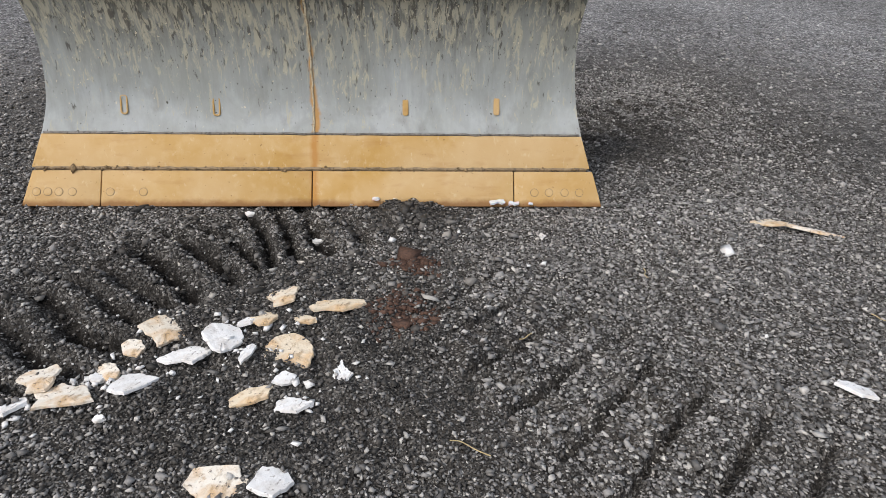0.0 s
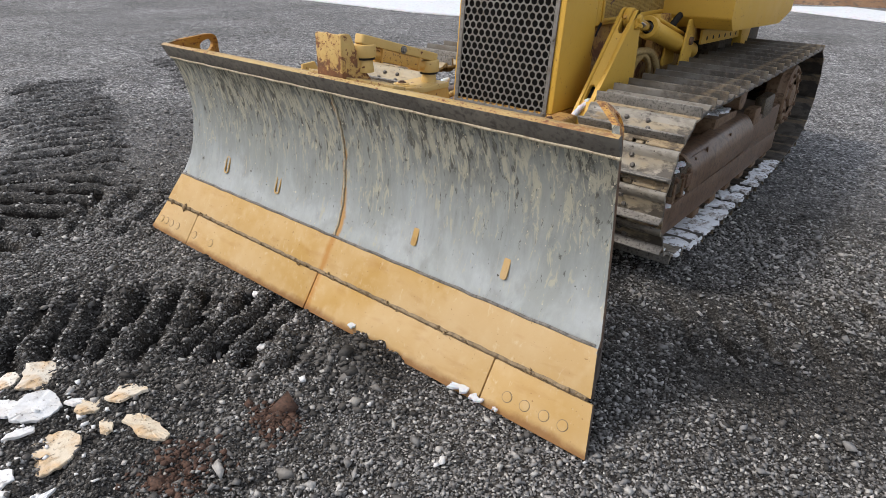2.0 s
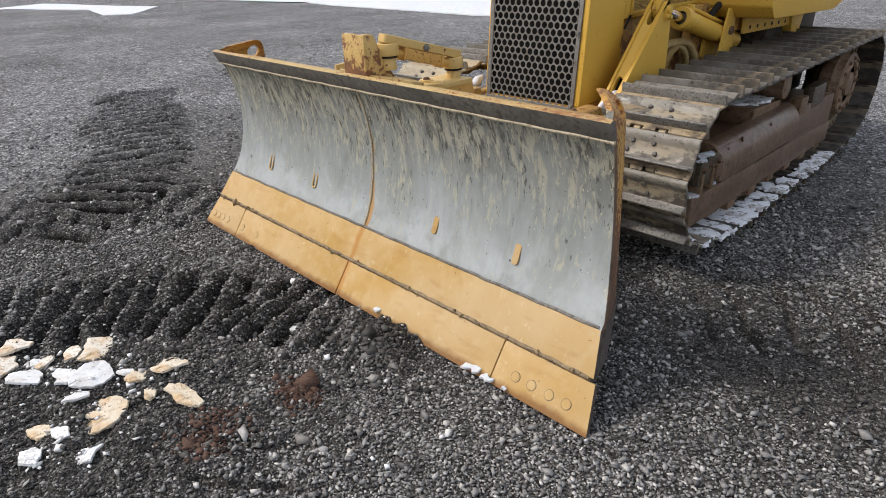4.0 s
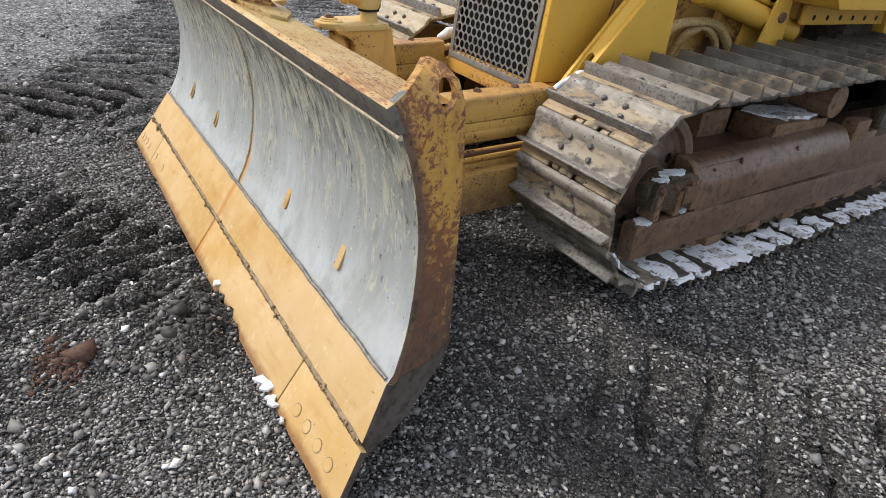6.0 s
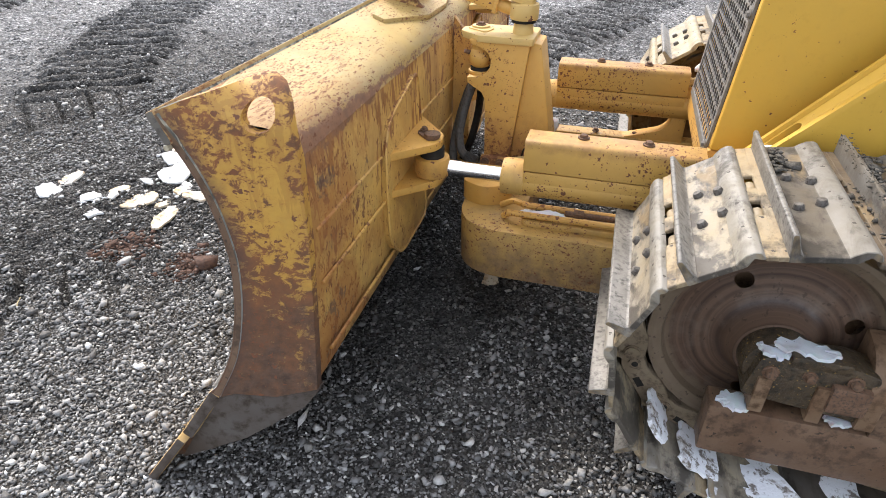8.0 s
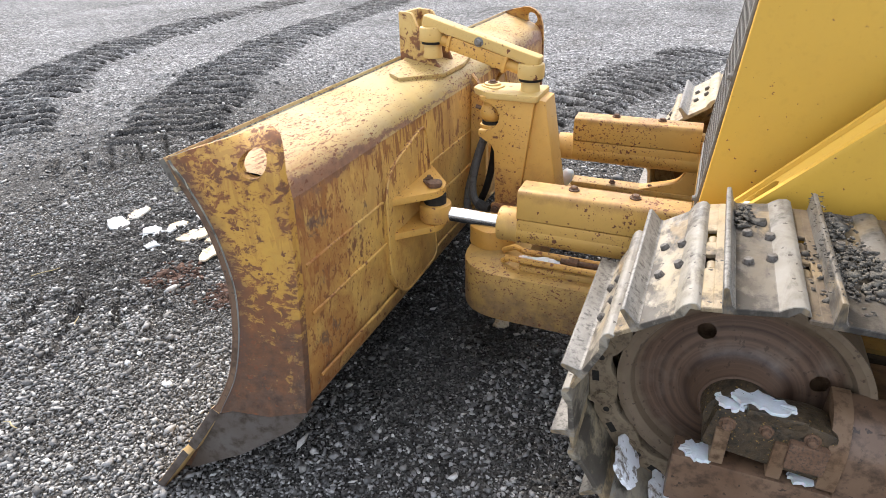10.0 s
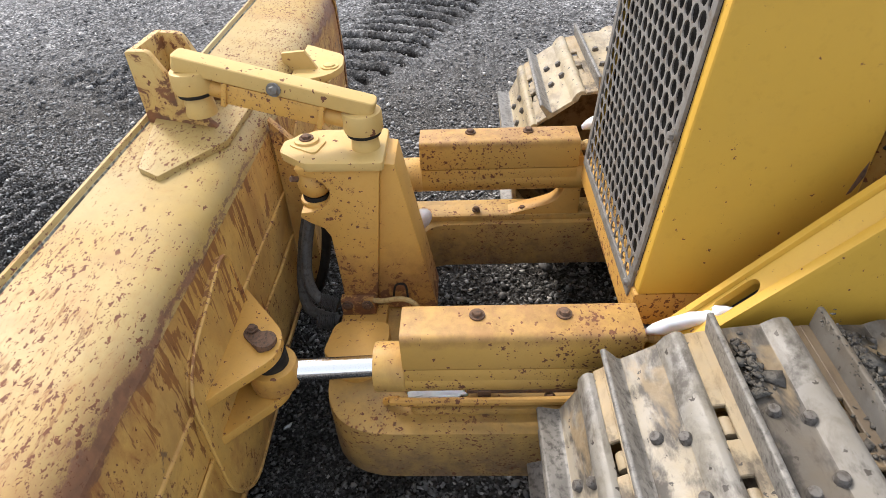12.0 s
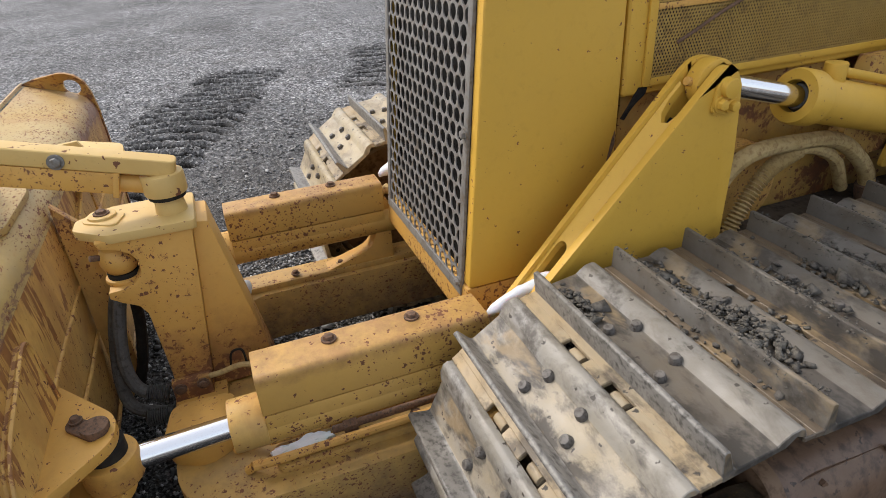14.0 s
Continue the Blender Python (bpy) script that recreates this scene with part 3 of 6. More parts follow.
def prism(outline, axis, a, b, w=0.004, seg=2, angle=25):
    """An outline drawn in the two other axes (in xyz order), extruded along axis from a to b."""
    bm = bmesh.new()
    k = "xyz".index(axis)

    def at(p, h):
        q = list(p)
        q.insert(k, h)
        return q
    lo = [bm.verts.new(at(p, a)) for p in outline]
    hi = [bm.verts.new(at(p, b)) for p in outline]
    n = len(outline)
    bm.faces.new(lo)
    bm.faces.new(hi[::-1])
    for i in range(n):
        bm.faces.new((lo[i], hi[i], hi[(i + 1) % n], lo[(i + 1) % n]))
    bmesh.ops.recalc_face_normals(bm, faces=bm.faces)
    return bevel(bm, w, seg, angle)


def rod(p, q, r, r2=None, sides=20, w=0.0):
    p, q = Vector(p), Vector(q)
    d = q - p
    bm = bmesh.new()
    bmesh.ops.create_cone(bm, cap_ends=True, segments=sides, radius1=r, radius2=r if r2 is None else r2, depth=d.length)
    bevel(bm, w, 2, 50)
    return moved(bm, Matrix.Translation((p + q) / 2) @ d.to_track_quat("Z", "Y").to_matrix().to_4x4())


def ball(c, r, u=16, v=10, squash=(1, 1, 1)):
    bm = bmesh.new()
    bmesh.ops.create_uvsphere(bm, u_segments=u, v_segments=v, radius=r, matrix=Matrix.LocRotScale(c, None, squash))
    return bm


def glide(pts, steps=8):
    """Points along a smooth curve through pts."""
    p = [Vector(a) for a in pts]
    p = [p[0] * 2 - p[1], *p, p[-1] * 2 - p[-2]]
    out = []
    for i in range(1, len(p) - 2):
        for s in range(steps):
            t = s / steps
            out.append(0.5 * (2 * p[i] + (p[i + 1] - p[i - 1]) * t + (2 * p[i - 1] - 5 * p[i] + 4 * p[i + 1] - p[i + 2]) * t * t + (3 * p[i] - p[i - 1] - 3 * p[i + 1] + p[i + 2]) * t ** 3))
    return out + [p[-2]]


def tube(pts, r, sides=10, steps=8, ribs=0.0, smooth=True):
    """A hose through pts; ribs: the depth of its coils."""
    line = glide(pts, steps) if smooth else [Vector(a) for a in pts]
    bm = bmesh.new()
    rings, ref = [], None
    for i, c in enumerate(line):
        d = (line[min(i + 1, len(line) - 1)] - line[max(i - 1, 0)]).normalized()
        if ref is None:
            ref = d.orthogonal()
        ref = (ref - d * ref.dot(d)).normalized()
        side = d.cross(ref)
        rr = r + (ribs if i % 2 else -ribs)
        rings.append([bm.verts.new(c + (ref * math.cos(a) + side * math.sin(a)) * rr) for a in (2 * math.pi * k / sides for k in range(sides))])
    for a, b in zip(rings, rings[1:]):
        for k in range(sides):
            bm.faces.new((a[k], a[(k + 1) % sides], b[(k + 1) % sides], b[k]))
    bm.faces.new(rings[0][::-1])
    bm.faces.new(rings[-1])
    return bm


def lathe(profile, centre, sides=48, skip=None):
    """Rings of (x, r) turned about the x axis through centre (y, z)."""
    bm = bmesh.new()
    rings = [[bm.verts.new((x, centre[0] + r * math.cos(a), centre[1] + r * math.sin(a))) for a in (2 * math.pi * k / sides for k in range(sides))] for x, r in profile]
    for j, (a, b) in enumerate(zip(rings, rings[1:])):
        for k in range(sides):
            if not (skip and skip(j, k)):
                bm.faces.new((a[k], a[(k + 1) % sides], b[(k + 1) % sides], b[k]))
    return bm


def rounded(corners, r, n=5):
    """An outline with its corners rounded off by r (one number, or one a corner)."""
    out = []
    c = [Vector(p) for p in corners]
    for i, p in enumerate(c):
        rr = r[i] if isinstance(r, (list, tuple)) else r
        a, b = c[i - 1] - p, c[(i + 1) % len(c)] - p
        if rr <= 0:
            out.append(tuple(p))
            continue
        p0, p1 = p + a.normalized() * rr, p + b.normalized() * rr
        for k in range(n + 1):
            t = k / n
            out.append(tuple(p0 * (1 - t) ** 2 + p * 2 * t * (1 - t) + p1 * t * t))
    return out


def bolt(c, axis=(0, 0, 1), r=0.012, h=0.012):
    d = Vector(axis).normalized()
    c = Vector(c)
    return join(rod(c, c + d * 0.004, r * 1.35, sides=14), rod(c, c + d * h, r, r * 0.9, sides=6, w=0.002))


def perforated(u0, u1, v0, v1, pitch, hole, depth, sides=12):
    """A sheet in the uv plane with staggered round holes; returns verts (u, v, w) and faces."""
    verts, faces = [], []
    dv = pitch * 0.866
    rows, cols = int((v1 - v0) / dv), int((u1 - u0) / pitch - 0.5)
    cell = pitch / math.sqrt(3)
    for j in range(rows):
        for i in range(cols):
            cu, cv = u0 + pitch * (0.5 + i + 0.5 * (j % 2)), v0 + dv * (j + 0.5)
            o = len(verts)
            for k in range(sides):
                a = 2 * math.pi * k / sides
                e = cell * math.cos(math.pi / 6) / math.cos(a % (math.pi / 3) - math.pi / 6) if sides > 6 else cell
                if sides == 6:
                    a = math.pi / 6 + k * math.pi / 3
                verts += [(cu + e * math.sin(a) if sides > 6 else cu + e * math.cos(a), cv + (e * math.cos(a) if sides > 6 else e * math.sin(a)), 0.0)]
                ha = (math.sin(a), math.cos(a)) if sides > 6 else (math.cos(a), math.sin(a))
                verts += [(cu + hole * ha[0], cv + hole * ha[1], 0.0), (cu + hole * ha[0], cv + hole * ha[1], depth)]
            for k in range(sides):
                a, b = o + 3 * k, o + 3 * ((k + 1) % sides)
                faces += [(a, b, b + 1, a + 1), (a + 1, b + 1, b + 2, a + 2)]
    return verts, faces


# ---- ground ----
def lattice(x, y, seed=0):
    """Smooth value noise on arrays, in -1 to 1."""
    xi, yi = np.floor(x).astype(np.int64), np.floor(y).astype(np.int64)
    fx, fy = x - xi, y - yi
    fx, fy = fx * fx * (3 - 2 * fx), fy * fy * (3 - 2 * fy)

    def h(a, b):
        k = (a * 374761393 + b * 668265263 + seed * 974711) & 0xFFFFFFFF
        k = ((k ^ (k >> 13)) * 1274126177) & 0xFFFFFFFF
        return ((k ^ (k >> 16)) & 0xFFFF) / 32767.5 - 1
    a = h(xi, yi) * (1 - fx) + h(xi + 1, yi) * fx
    b = h(xi, yi + 1) * (1 - fx) + h(xi + 1, yi + 1) * fx
    return a * (1 - fy) + b * fy


def band(x, y, line, width=0.58):
    """Along a line of points: how far along, and how deep inside a strip of that width (0 outside, 1 inside)."""
    best, along = np.full(x.shape, 1e9), np.zeros(x.shape)
    run = 0.0
    for (ax, ay), (bx, by) in zip(line, line[1:]):
        dx, dy = bx - ax, by - ay
        n = math.hypot(dx, dy)
        t = ((x - ax) * dx + (y - ay) * dy) / (n * n)
        tc = np.clip(t, 0, 1)
        d = np.hypot(x - ax - tc * dx, y - ay - tc * dy)
        near = d < best
        best, along = np.where(near, d, best), np.where(near, run + tc * n, along)
        run += n
    ends = np.clip(along / 0.5, 0, 1) * np.clip((run - along) / 0.4, 0, 1)
    return along, np.clip((width / 2 + 0.09 * lattice(x * 3, y * 3, 17) - best) / 0.11 + 0.5, 0, 1) * ends


# lines along which tracks have pressed into the gravel: centre line, rib height, dampness, width, pitch
PRINTS = [
    ([(-1.75, -1.0), (-2.05, -0.5), (-2.5, -0.05), (-3.4, 0.33), (-4.2, 0.62), (-5.1, 0.98), (-6.1, 1.30)], 0.10, 1.0, 0.80, 0.176),
    ([(-4.2, 2.2), (-5.3, 2.7), (-6.6, 3.0)], 0.06, 0.95, 0.60, 0.176),
    ([(0.45, -0.52), (0.72, -0.86), (0.95, -1.18), (1.32, -1.54), (2.1, -2.3)], 0.040, 0.25, 0.56, 0.176),
    ([(-1.25, 0.38), (-1.75, -0.02), (-2.15, -0.55), (-2.65, -1.25), (-3.1, -2.0)], 0.055, 0.35, 0.72, 0.176),
    ([(0.55, 0.06), (0.22, -0.10), (0.0, -0.20), (-0.30, -0.34), (-0.58, -0.60), (-0.93, -1.07), (-1.12, -1.46), (-1.35, -2.1)], 0.070, 0.44, 0.66, 0.130),
    ([(-0.9, -2.3), (-1.65, -2.78), (-3.11, -3.55), (-4.95, -4.24), (-6.74, -4.50), (-8.8, -4.65), (-11.8, -5.3), (-14.0, -6.3), (-16.1, -7.6), (-19.3, -10.1)], 0.09, 0.9, 0.85, 0.176),
    ([(-0.6, -3.5), (-1.31, -4.42), (-2.59, -5.45), (-4.0, -6.09), (-6.34, -6.70), (-8.6, -6.85), (-10.5, -7.05), (-12.5, -7.8), (-14.2, -8.8), (-16.5, -10.8)], 0.09, 1.0, 0.75, 0.176),
    ([(0.95, 0.66), (1.12, 0.80), (1.96, 1.45), (2.5, 1.87)], 0.045, 0.25, 0.52, 0.176),
    ([(-0.1, -3.0), (-0.40, -2.74), (-0.86, -2.36), (-1.3, -1.95)], 0.05, 0.15, 0.55, 0.176),
]


def prints_at(x, y):
    """Over all pressed lines: metres along the line, how firmly pressed, rib height and dampness."""
    along, press, high, wetness = (np.zeros(x.shape) for _ in range(4))
    wob = 0.03 * lattice(x * 4, y * 4, 6)
    for line, rib, wet_dark, width, pitch in PRINTS:
        a, inside = band(x + wob, y + wob, line, width)
        a = a * 0.176 / pitch
        inside = inside * np.clip(0.95 + 0.50 * lattice(x * 3, y * 3, 11), 0.3, 1.0)
        more = inside > press
        along, press = np.where(more, a, along), np.where(more, inside, press)
        high, wetness = np.where(more, rib, high), np.where(more, wet_dark, wetness)
    return along, press, high, wetness


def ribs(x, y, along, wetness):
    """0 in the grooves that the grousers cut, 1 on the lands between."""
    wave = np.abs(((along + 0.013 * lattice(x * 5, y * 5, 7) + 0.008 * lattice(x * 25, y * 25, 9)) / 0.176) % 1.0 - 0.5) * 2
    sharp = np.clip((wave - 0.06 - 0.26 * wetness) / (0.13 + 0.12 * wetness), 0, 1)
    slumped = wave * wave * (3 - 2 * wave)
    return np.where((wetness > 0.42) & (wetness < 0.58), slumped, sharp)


def ground_at(x, y):
    """The height of the gravel, and how dark it is from damp, fresh turning and painted shade."""
    z = 0.012 * lattice(x * 1.7, y * 1.7, 3) + 0.008 * lattice(x * 5, y * 5, 4) + 0.006 * lattice(x * 13, y * 13, 5)
    damp_shade = np.clip(0.25 * lattice(x * 0.9, y * 0.9, 8), 0, 1)
    along, press, high, wetness = prints_at(x, y)
    ridge = ribs(x, y, along, wetness)
    z = z + press * high * (ridge - 0.6) + press * np.where(wetness > 0.8, 0.45, 1.0) * (0.016 * lattice(x * 21, y * 21, 14) + 0.012 * lattice(x * 37, y * 37, 16))
    damp_shade = np.maximum(damp_shade * (1 - 0.6 * press * ridge), press * wetness * (1 - 0.75 * ridge))
    # loose heap that the blade has pushed up
    heap = np.exp(-(((x - 0.42) / 0.22) ** 2 + ((y + 0.08) / 0.15) ** 2))
    low = np.exp(-(((x + 0.35) / 0.9) ** 2 + ((y + 0.75) / 0.45) ** 2))
    z = z + heap * (0.065 + 0.03 * lattice(x * 11, y * 11, 12) + 0.03 * lattice(x * 27, y * 27, 15)) + low * (0.015 + 0.025 * lattice(x * 8, y * 8, 13))
    damp_shade = np.maximum(damp_shade, np.maximum(heap * 1.2, np.clip(low * 0.9, 0, 0.55)))
    # shade under and behind the blade, painted into the gravel's tone
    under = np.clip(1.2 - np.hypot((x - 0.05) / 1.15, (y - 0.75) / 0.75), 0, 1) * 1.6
    damp_shade = np.maximum(damp_shade, np.clip(under, 0, 0.45))
    # gravel darkened further between blade and push frame
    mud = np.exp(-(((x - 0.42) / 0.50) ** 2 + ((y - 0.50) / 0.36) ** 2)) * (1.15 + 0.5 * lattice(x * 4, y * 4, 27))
    damp_shade = np.maximum(damp_shade, np.clip(mud, 0, 0.9))
    turned = np.exp(-(((x + 0.15) / 1.15) ** 2 + ((y + 1.15) / 0.75) ** 2)) * (0.55 + 0.6 * lattice(x * 1.8, y * 1.8, 21))
    damp_shade = np.maximum(damp_shade, np.clip(turned, 0, 0.62))
    # darker patch to the right of the blade
    beside = np.exp(-(((x - 1.65) / 0.55) ** 2 + ((y - 0.95) / 0.60) ** 2)) * (0.95 + 0.5 * lattice(x * 2.5, y * 2.5, 25))
    damp_shade = np.maximum(damp_shade, np.clip(beside, 0, 0.8))
    z = z + np.clip(turned, 0, 1) * (0.016 * lattice(x * 9, y * 9, 22) + 0.017 * lattice(x * 19, y * 19, 23) + 0.010 * lattice(x * 33, y * 33, 24))
    flat = np.clip((np.hypot(x, y) - 9) / 5, 0, 1)
    return z * (1 - flat), np.clip(damp_shade, 0, 1)


def sheet():
    """One ground sheet: fine steps near the machine, wide ones out to the horizon."""
    far = [14, 19, 27, 40, 60, 100, 180, 350, 800, 2000]
    xs = np.array([-k for k in far[:1:-1]] + list(np.arange(-20, -6.6, 0.07)) + list(np.arange(-6.6, -1.7, 0.03)) + list(np.arange(-1.7, 2.7, 0.018)) + list(np.arange(2.7, 12, 0.15)) + far)
    ys = np.array([-k for k in far[::-1]] + list(np.arange(-11, -7.2, 0.09)) + list(np.arange(-7.2, -2.4, 0.038)) + list(np.arange(-2.4, 2.2, 0.018)) + list(np.arange(2.2, 3.1, 0.04)) + list(np.arange(3.1, 12, 0.15)) + far)
    X, Y = np.meshgrid(xs, ys)
    Z, D = ground_at(X.ravel(), Y.ravel())
    n, w, h = X.size, len(xs), len(ys)
    i = (np.arange(h - 1)[:, None] * w + np.arange(w - 1)[None, :]).ravel()
    faces = np.stack([i, i + 1, i + w + 1, i + w], 1)
    me = bpy.data.meshes.new("ground")
    me.vertices.add(n)
    me.vertices.foreach_set("co", np.stack([X.ravel(), Y.ravel(), Z], 1).ravel().astype(np.float32))
    me.loops.add(faces.size)
    me.loops.foreach_set("vertex_index", faces.ravel().astype(np.int32))
    me.polygons.add(len(faces))
    me.polygons.foreach_set("loop_start", (np.arange(len(faces)) * 4).astype(np.int32))
    me.polygons.foreach_set("use_smooth", np.ones(len(faces), bool))
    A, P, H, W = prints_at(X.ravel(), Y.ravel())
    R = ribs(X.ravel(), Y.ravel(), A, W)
    # mask for the painted groove shade, stronger in damp prints
    groove_shade = P * (1 - R) * (0.10 + 0.87 * W)
    me.attributes.new("groove_shade", "FLOAT", "POINT").data.foreach_set("value", groove_shade.astype(np.float32))
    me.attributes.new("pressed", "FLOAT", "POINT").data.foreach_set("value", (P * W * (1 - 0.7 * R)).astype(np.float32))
    cover = np.exp(-(np.hypot(np.maximum(np.abs(X.ravel() - 0.5) - 2.0, 0), np.maximum(np.abs(Y.ravel()) - 1.9, 0)) / 1.6) ** 2)
    me.attributes.new("cover", "FLOAT", "POINT").data.foreach_set("value", cover.astype(np.float32))
    me.attributes.new("damp_shade", "FLOAT", "POINT").data.foreach_set("value", D.astype(np.float32))
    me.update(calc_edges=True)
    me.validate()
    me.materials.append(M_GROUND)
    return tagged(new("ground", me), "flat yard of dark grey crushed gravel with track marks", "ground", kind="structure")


sheet()


def gravel(name, places, sizes, material, label, seed):
    """Loose stones: many small angular lumps in one mesh."""
    rng = np.random.default_rng(seed)
    base = np.array([(math.cos(a), math.sin(a), h) for h, turn in ((-0.8, 0.0), (0.8, math.pi / 3)) for a in (turn, turn + 2.094, turn + 4.189)])
    tri = np.array([(0, 2, 1), (3, 4, 5), (0, 1, 3), (1, 4, 3), (1, 2, 4), (2, 5, 4), (2, 0, 5), (0, 3, 5)])
    n, k = len(places), len(base)
    v = base[None] * rng.uniform(0.45, 1.25, (n, k, 3))
    v = v * np.stack([rng.uniform(0.9, 1.7, n), rng.uniform(0.65, 1.1, n), rng.uniform(0.30, 0.70, n)], 1)[:, None]
    a, t = rng.uniform(0, 2 * np.pi, n), rng.uniform(-0.6, 0.6, n)
    c, s, ct, st = np.cos(a)[:, None], np.sin(a)[:, None], np.cos(t)[:, None], np.sin(t)[:, None]
    x, y, z = v[..., 0], v[..., 1], v[..., 2]
    y, z = y * ct - z * st, y * st + z * ct
    x, y = x * c - y * s, x * s + y * c
    v = np.stack([x, y, z], 2) * sizes[:, None, None] + places[:, None]
    faces = (tri[None] + (np.arange(n) * k)[:, None, None]).reshape(-1, 3)
    me = bpy.data.meshes.new(name)
    me.vertices.add(n * k)
    me.vertices.foreach_set("co", v.ravel().astype(np.float32))
    me.loops.add(faces.size)
    me.loops.foreach_set("vertex_index", faces.ravel().astype(np.int32))
    me.polygons.add(len(faces))
    me.polygons.foreach_set("loop_start", (np.arange(len(faces)) * 3).astype(np.int32))
    me.update(calc_edges=True)
    me.materials.append(material)
    return tagged(new(name, me), label, "gravel", kind="stuff")


def strew():
    rng = np.random.default_rng(5)
    zones = [(-1.7, 2.7, -1.95, 0.10, 13500, 0.0043), (0.2, 2.6, 0.10, 2.3, 10000, 0.0047), (-1.6, 0.2, 0.45, 1.9, 3300, 0.0064)]
    pts, rad = [], []
    for x0, x1, y0, y1, density, r in zones:
        n = int((x1 - x0 + 0.7) * (y1 - y0 + 0.7) * density)
        p = np.stack([rng.uniform(x0 - 0.35, x1 + 0.35, n), rng.uniform(y0 - 0.35, y1 + 0.35, n)], 1)
        inner = np.minimum(np.minimum(p[:, 0] - x0, x1 - p[:, 0]), np.minimum(p[:, 1] - y0, y1 - p[:, 1]))
        p = p[rng.uniform(0, 1, n) < 0.5 + inner / 0.7]
        pts.append(p)
        rad.append(r * np.exp(rng.normal(0, 0.42, len(p))))
    # thinning out with distance all round
    p = np.stack([rng.uniform(-8.5, 6, 130000), rng.uniform(-6, 7, 130000)], 1)
    d = np.hypot(np.maximum(np.abs(p[:, 0] - 0.5) - 2.15, 0), np.maximum(np.abs(p[:, 1]) - 1.95, 0))
    p = p[(rng.uniform(0, 1, len(p)) < np.exp(-(d / 2.6) ** 2)) & (d > 0.02)]
    pts.append(p)
    rad.append(0.0080 * np.exp(rng.normal(0, 0.36, len(p))))
    p, r = np.concatenate(pts), np.concatenate(rad)
    z, damp_shade = ground_at(p[:, 0], p[:, 1])
    q = np.column_stack([p, z + r * rng.uniform(0.25, 0.95, len(p))])
    al, pr, hi, we = prints_at(p[:, 0], p[:, 1])
    rg = ribs(p[:, 0], p[:, 1], al, we)
    keep = rng.uniform(0, 1, len(p)) > np.clip(pr * we * 0.2 + pr * (1 - rg) * 0.8, 0, 0.95)
    p, r, q, damp_shade, rg, pr = p[keep], r[keep], q[keep], damp_shade[keep], rg[keep], pr[keep]
    damp_shade = np.where(pr > 0.3, damp_shade * (1 - 0.3 * rg), damp_shade)
    # stones in damp ground and in the painted shade take the dark material
    wet_dark = rng.uniform(0.05, 0.75, len(p)) < damp_shade
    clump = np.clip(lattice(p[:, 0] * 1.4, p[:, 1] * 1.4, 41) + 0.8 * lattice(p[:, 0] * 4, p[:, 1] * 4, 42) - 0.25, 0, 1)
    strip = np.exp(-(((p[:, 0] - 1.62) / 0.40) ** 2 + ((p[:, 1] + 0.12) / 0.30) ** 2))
    pale = ~wet_dark & (rng.uniform(0, 1, len(p)) < 0.06 + 0.45 * clump + 0.45 * strip)
    dry = ~wet_dark & ~pale
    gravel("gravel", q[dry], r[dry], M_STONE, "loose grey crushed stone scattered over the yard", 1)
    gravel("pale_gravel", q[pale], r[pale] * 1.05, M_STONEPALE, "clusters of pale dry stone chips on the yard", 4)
    gravel("damp_gravel", q[wet_dark], r[wet_dark] * 0.85, M_STONEDARK, "dark gravel, damp where tracks and blade turned it, painted for shade under the blade", 2)
    # red-brown crumbs in the turned ground
    n = 420
    p = np.concatenate([np.stack([rng.normal(a, b, n), rng.normal(c, d, n)], 1) for a, b, c, d in ((0.45, 0.045, -0.52, 0.035), (0.42, 0.06, -0.84, 0.06))])
    n = len(p)
    z, _ = ground_at(p[:, 0], p[:, 1])
    gravel("red_soil", np.column_stack([p, z + 0.004]), 0.0062 * np.exp(rng.normal(0, 0.5, n)), M_REDSOIL, "crumbs of red-brown soil among the gravel", 3)

    # dark clods that the blade has rolled up
    p = np.concatenate([np.stack([rng.normal(0.42, 0.16, 260), rng.normal(-0.16, 0.07, 260)], 1), np.stack([rng.uniform(-1.0, 0.7, 420), rng.normal(-0.45, 0.25, 420)], 1)])
    z, _ = ground_at(p[:, 0], p[:, 1])
    gravel("soil_clods", np.column_stack([p, z + 0.004]), 0.0105 * np.exp(rng.normal(0, 0.40, len(p))), M_STONEDARK, "dark clods of damp soil rolled up before the blade", 6)


strew()


def crumbs():
    """Small splinters of broken crust lying among the larger slabs."""
    rng = np.random.default_rng(19)
    p = np.concatenate([np.stack([rng.normal(a, b, n), rng.normal(c, d, n)], 1) for a, b, c, d, n in ((-0.25, 0.26, -1.05, 0.13, 90), (0.12, 0.12, -1.2, 0.12, 30), (-0.55, 0.12, -1.2, 0.08, 30), (1.0, 0.5, -0.35, 0.3, 40))])
    z, _ = ground_at(p[:, 0], p[:, 1])
    gravel("ice_crumbs", np.column_stack([p, z + 0.010]), 0.0072 * np.exp(rng.normal(0, 0.45, len(p))), M_WHITE, "splinters of white ice crust among the gravel", 20)


crumbs()


def joint_grit():
    """Grit caught on the ledge between the wear plate and the cutting edges."""
    rng = np.random.default_rng(77)
    n = 900
    x = rng.uniform(-1.29, 1.28, n)
    x = x[rng.uniform(0, 1, n) < 0.35 + 0.65 * (np.sin(x * 5.0 + 1) > -0.3)]
    n = len(x)
    p = np.column_stack([x, 0.086 + rng.uniform(0, 0.016, n), 0.160 + rng.normal(0, 0.004, n)])
    gravel("joint_grit", p, 0.0036 * np.exp(rng.normal(0, 0.45, n)), M_JOINT, "brown grit caught along the blade's joint", 78)


joint_grit()

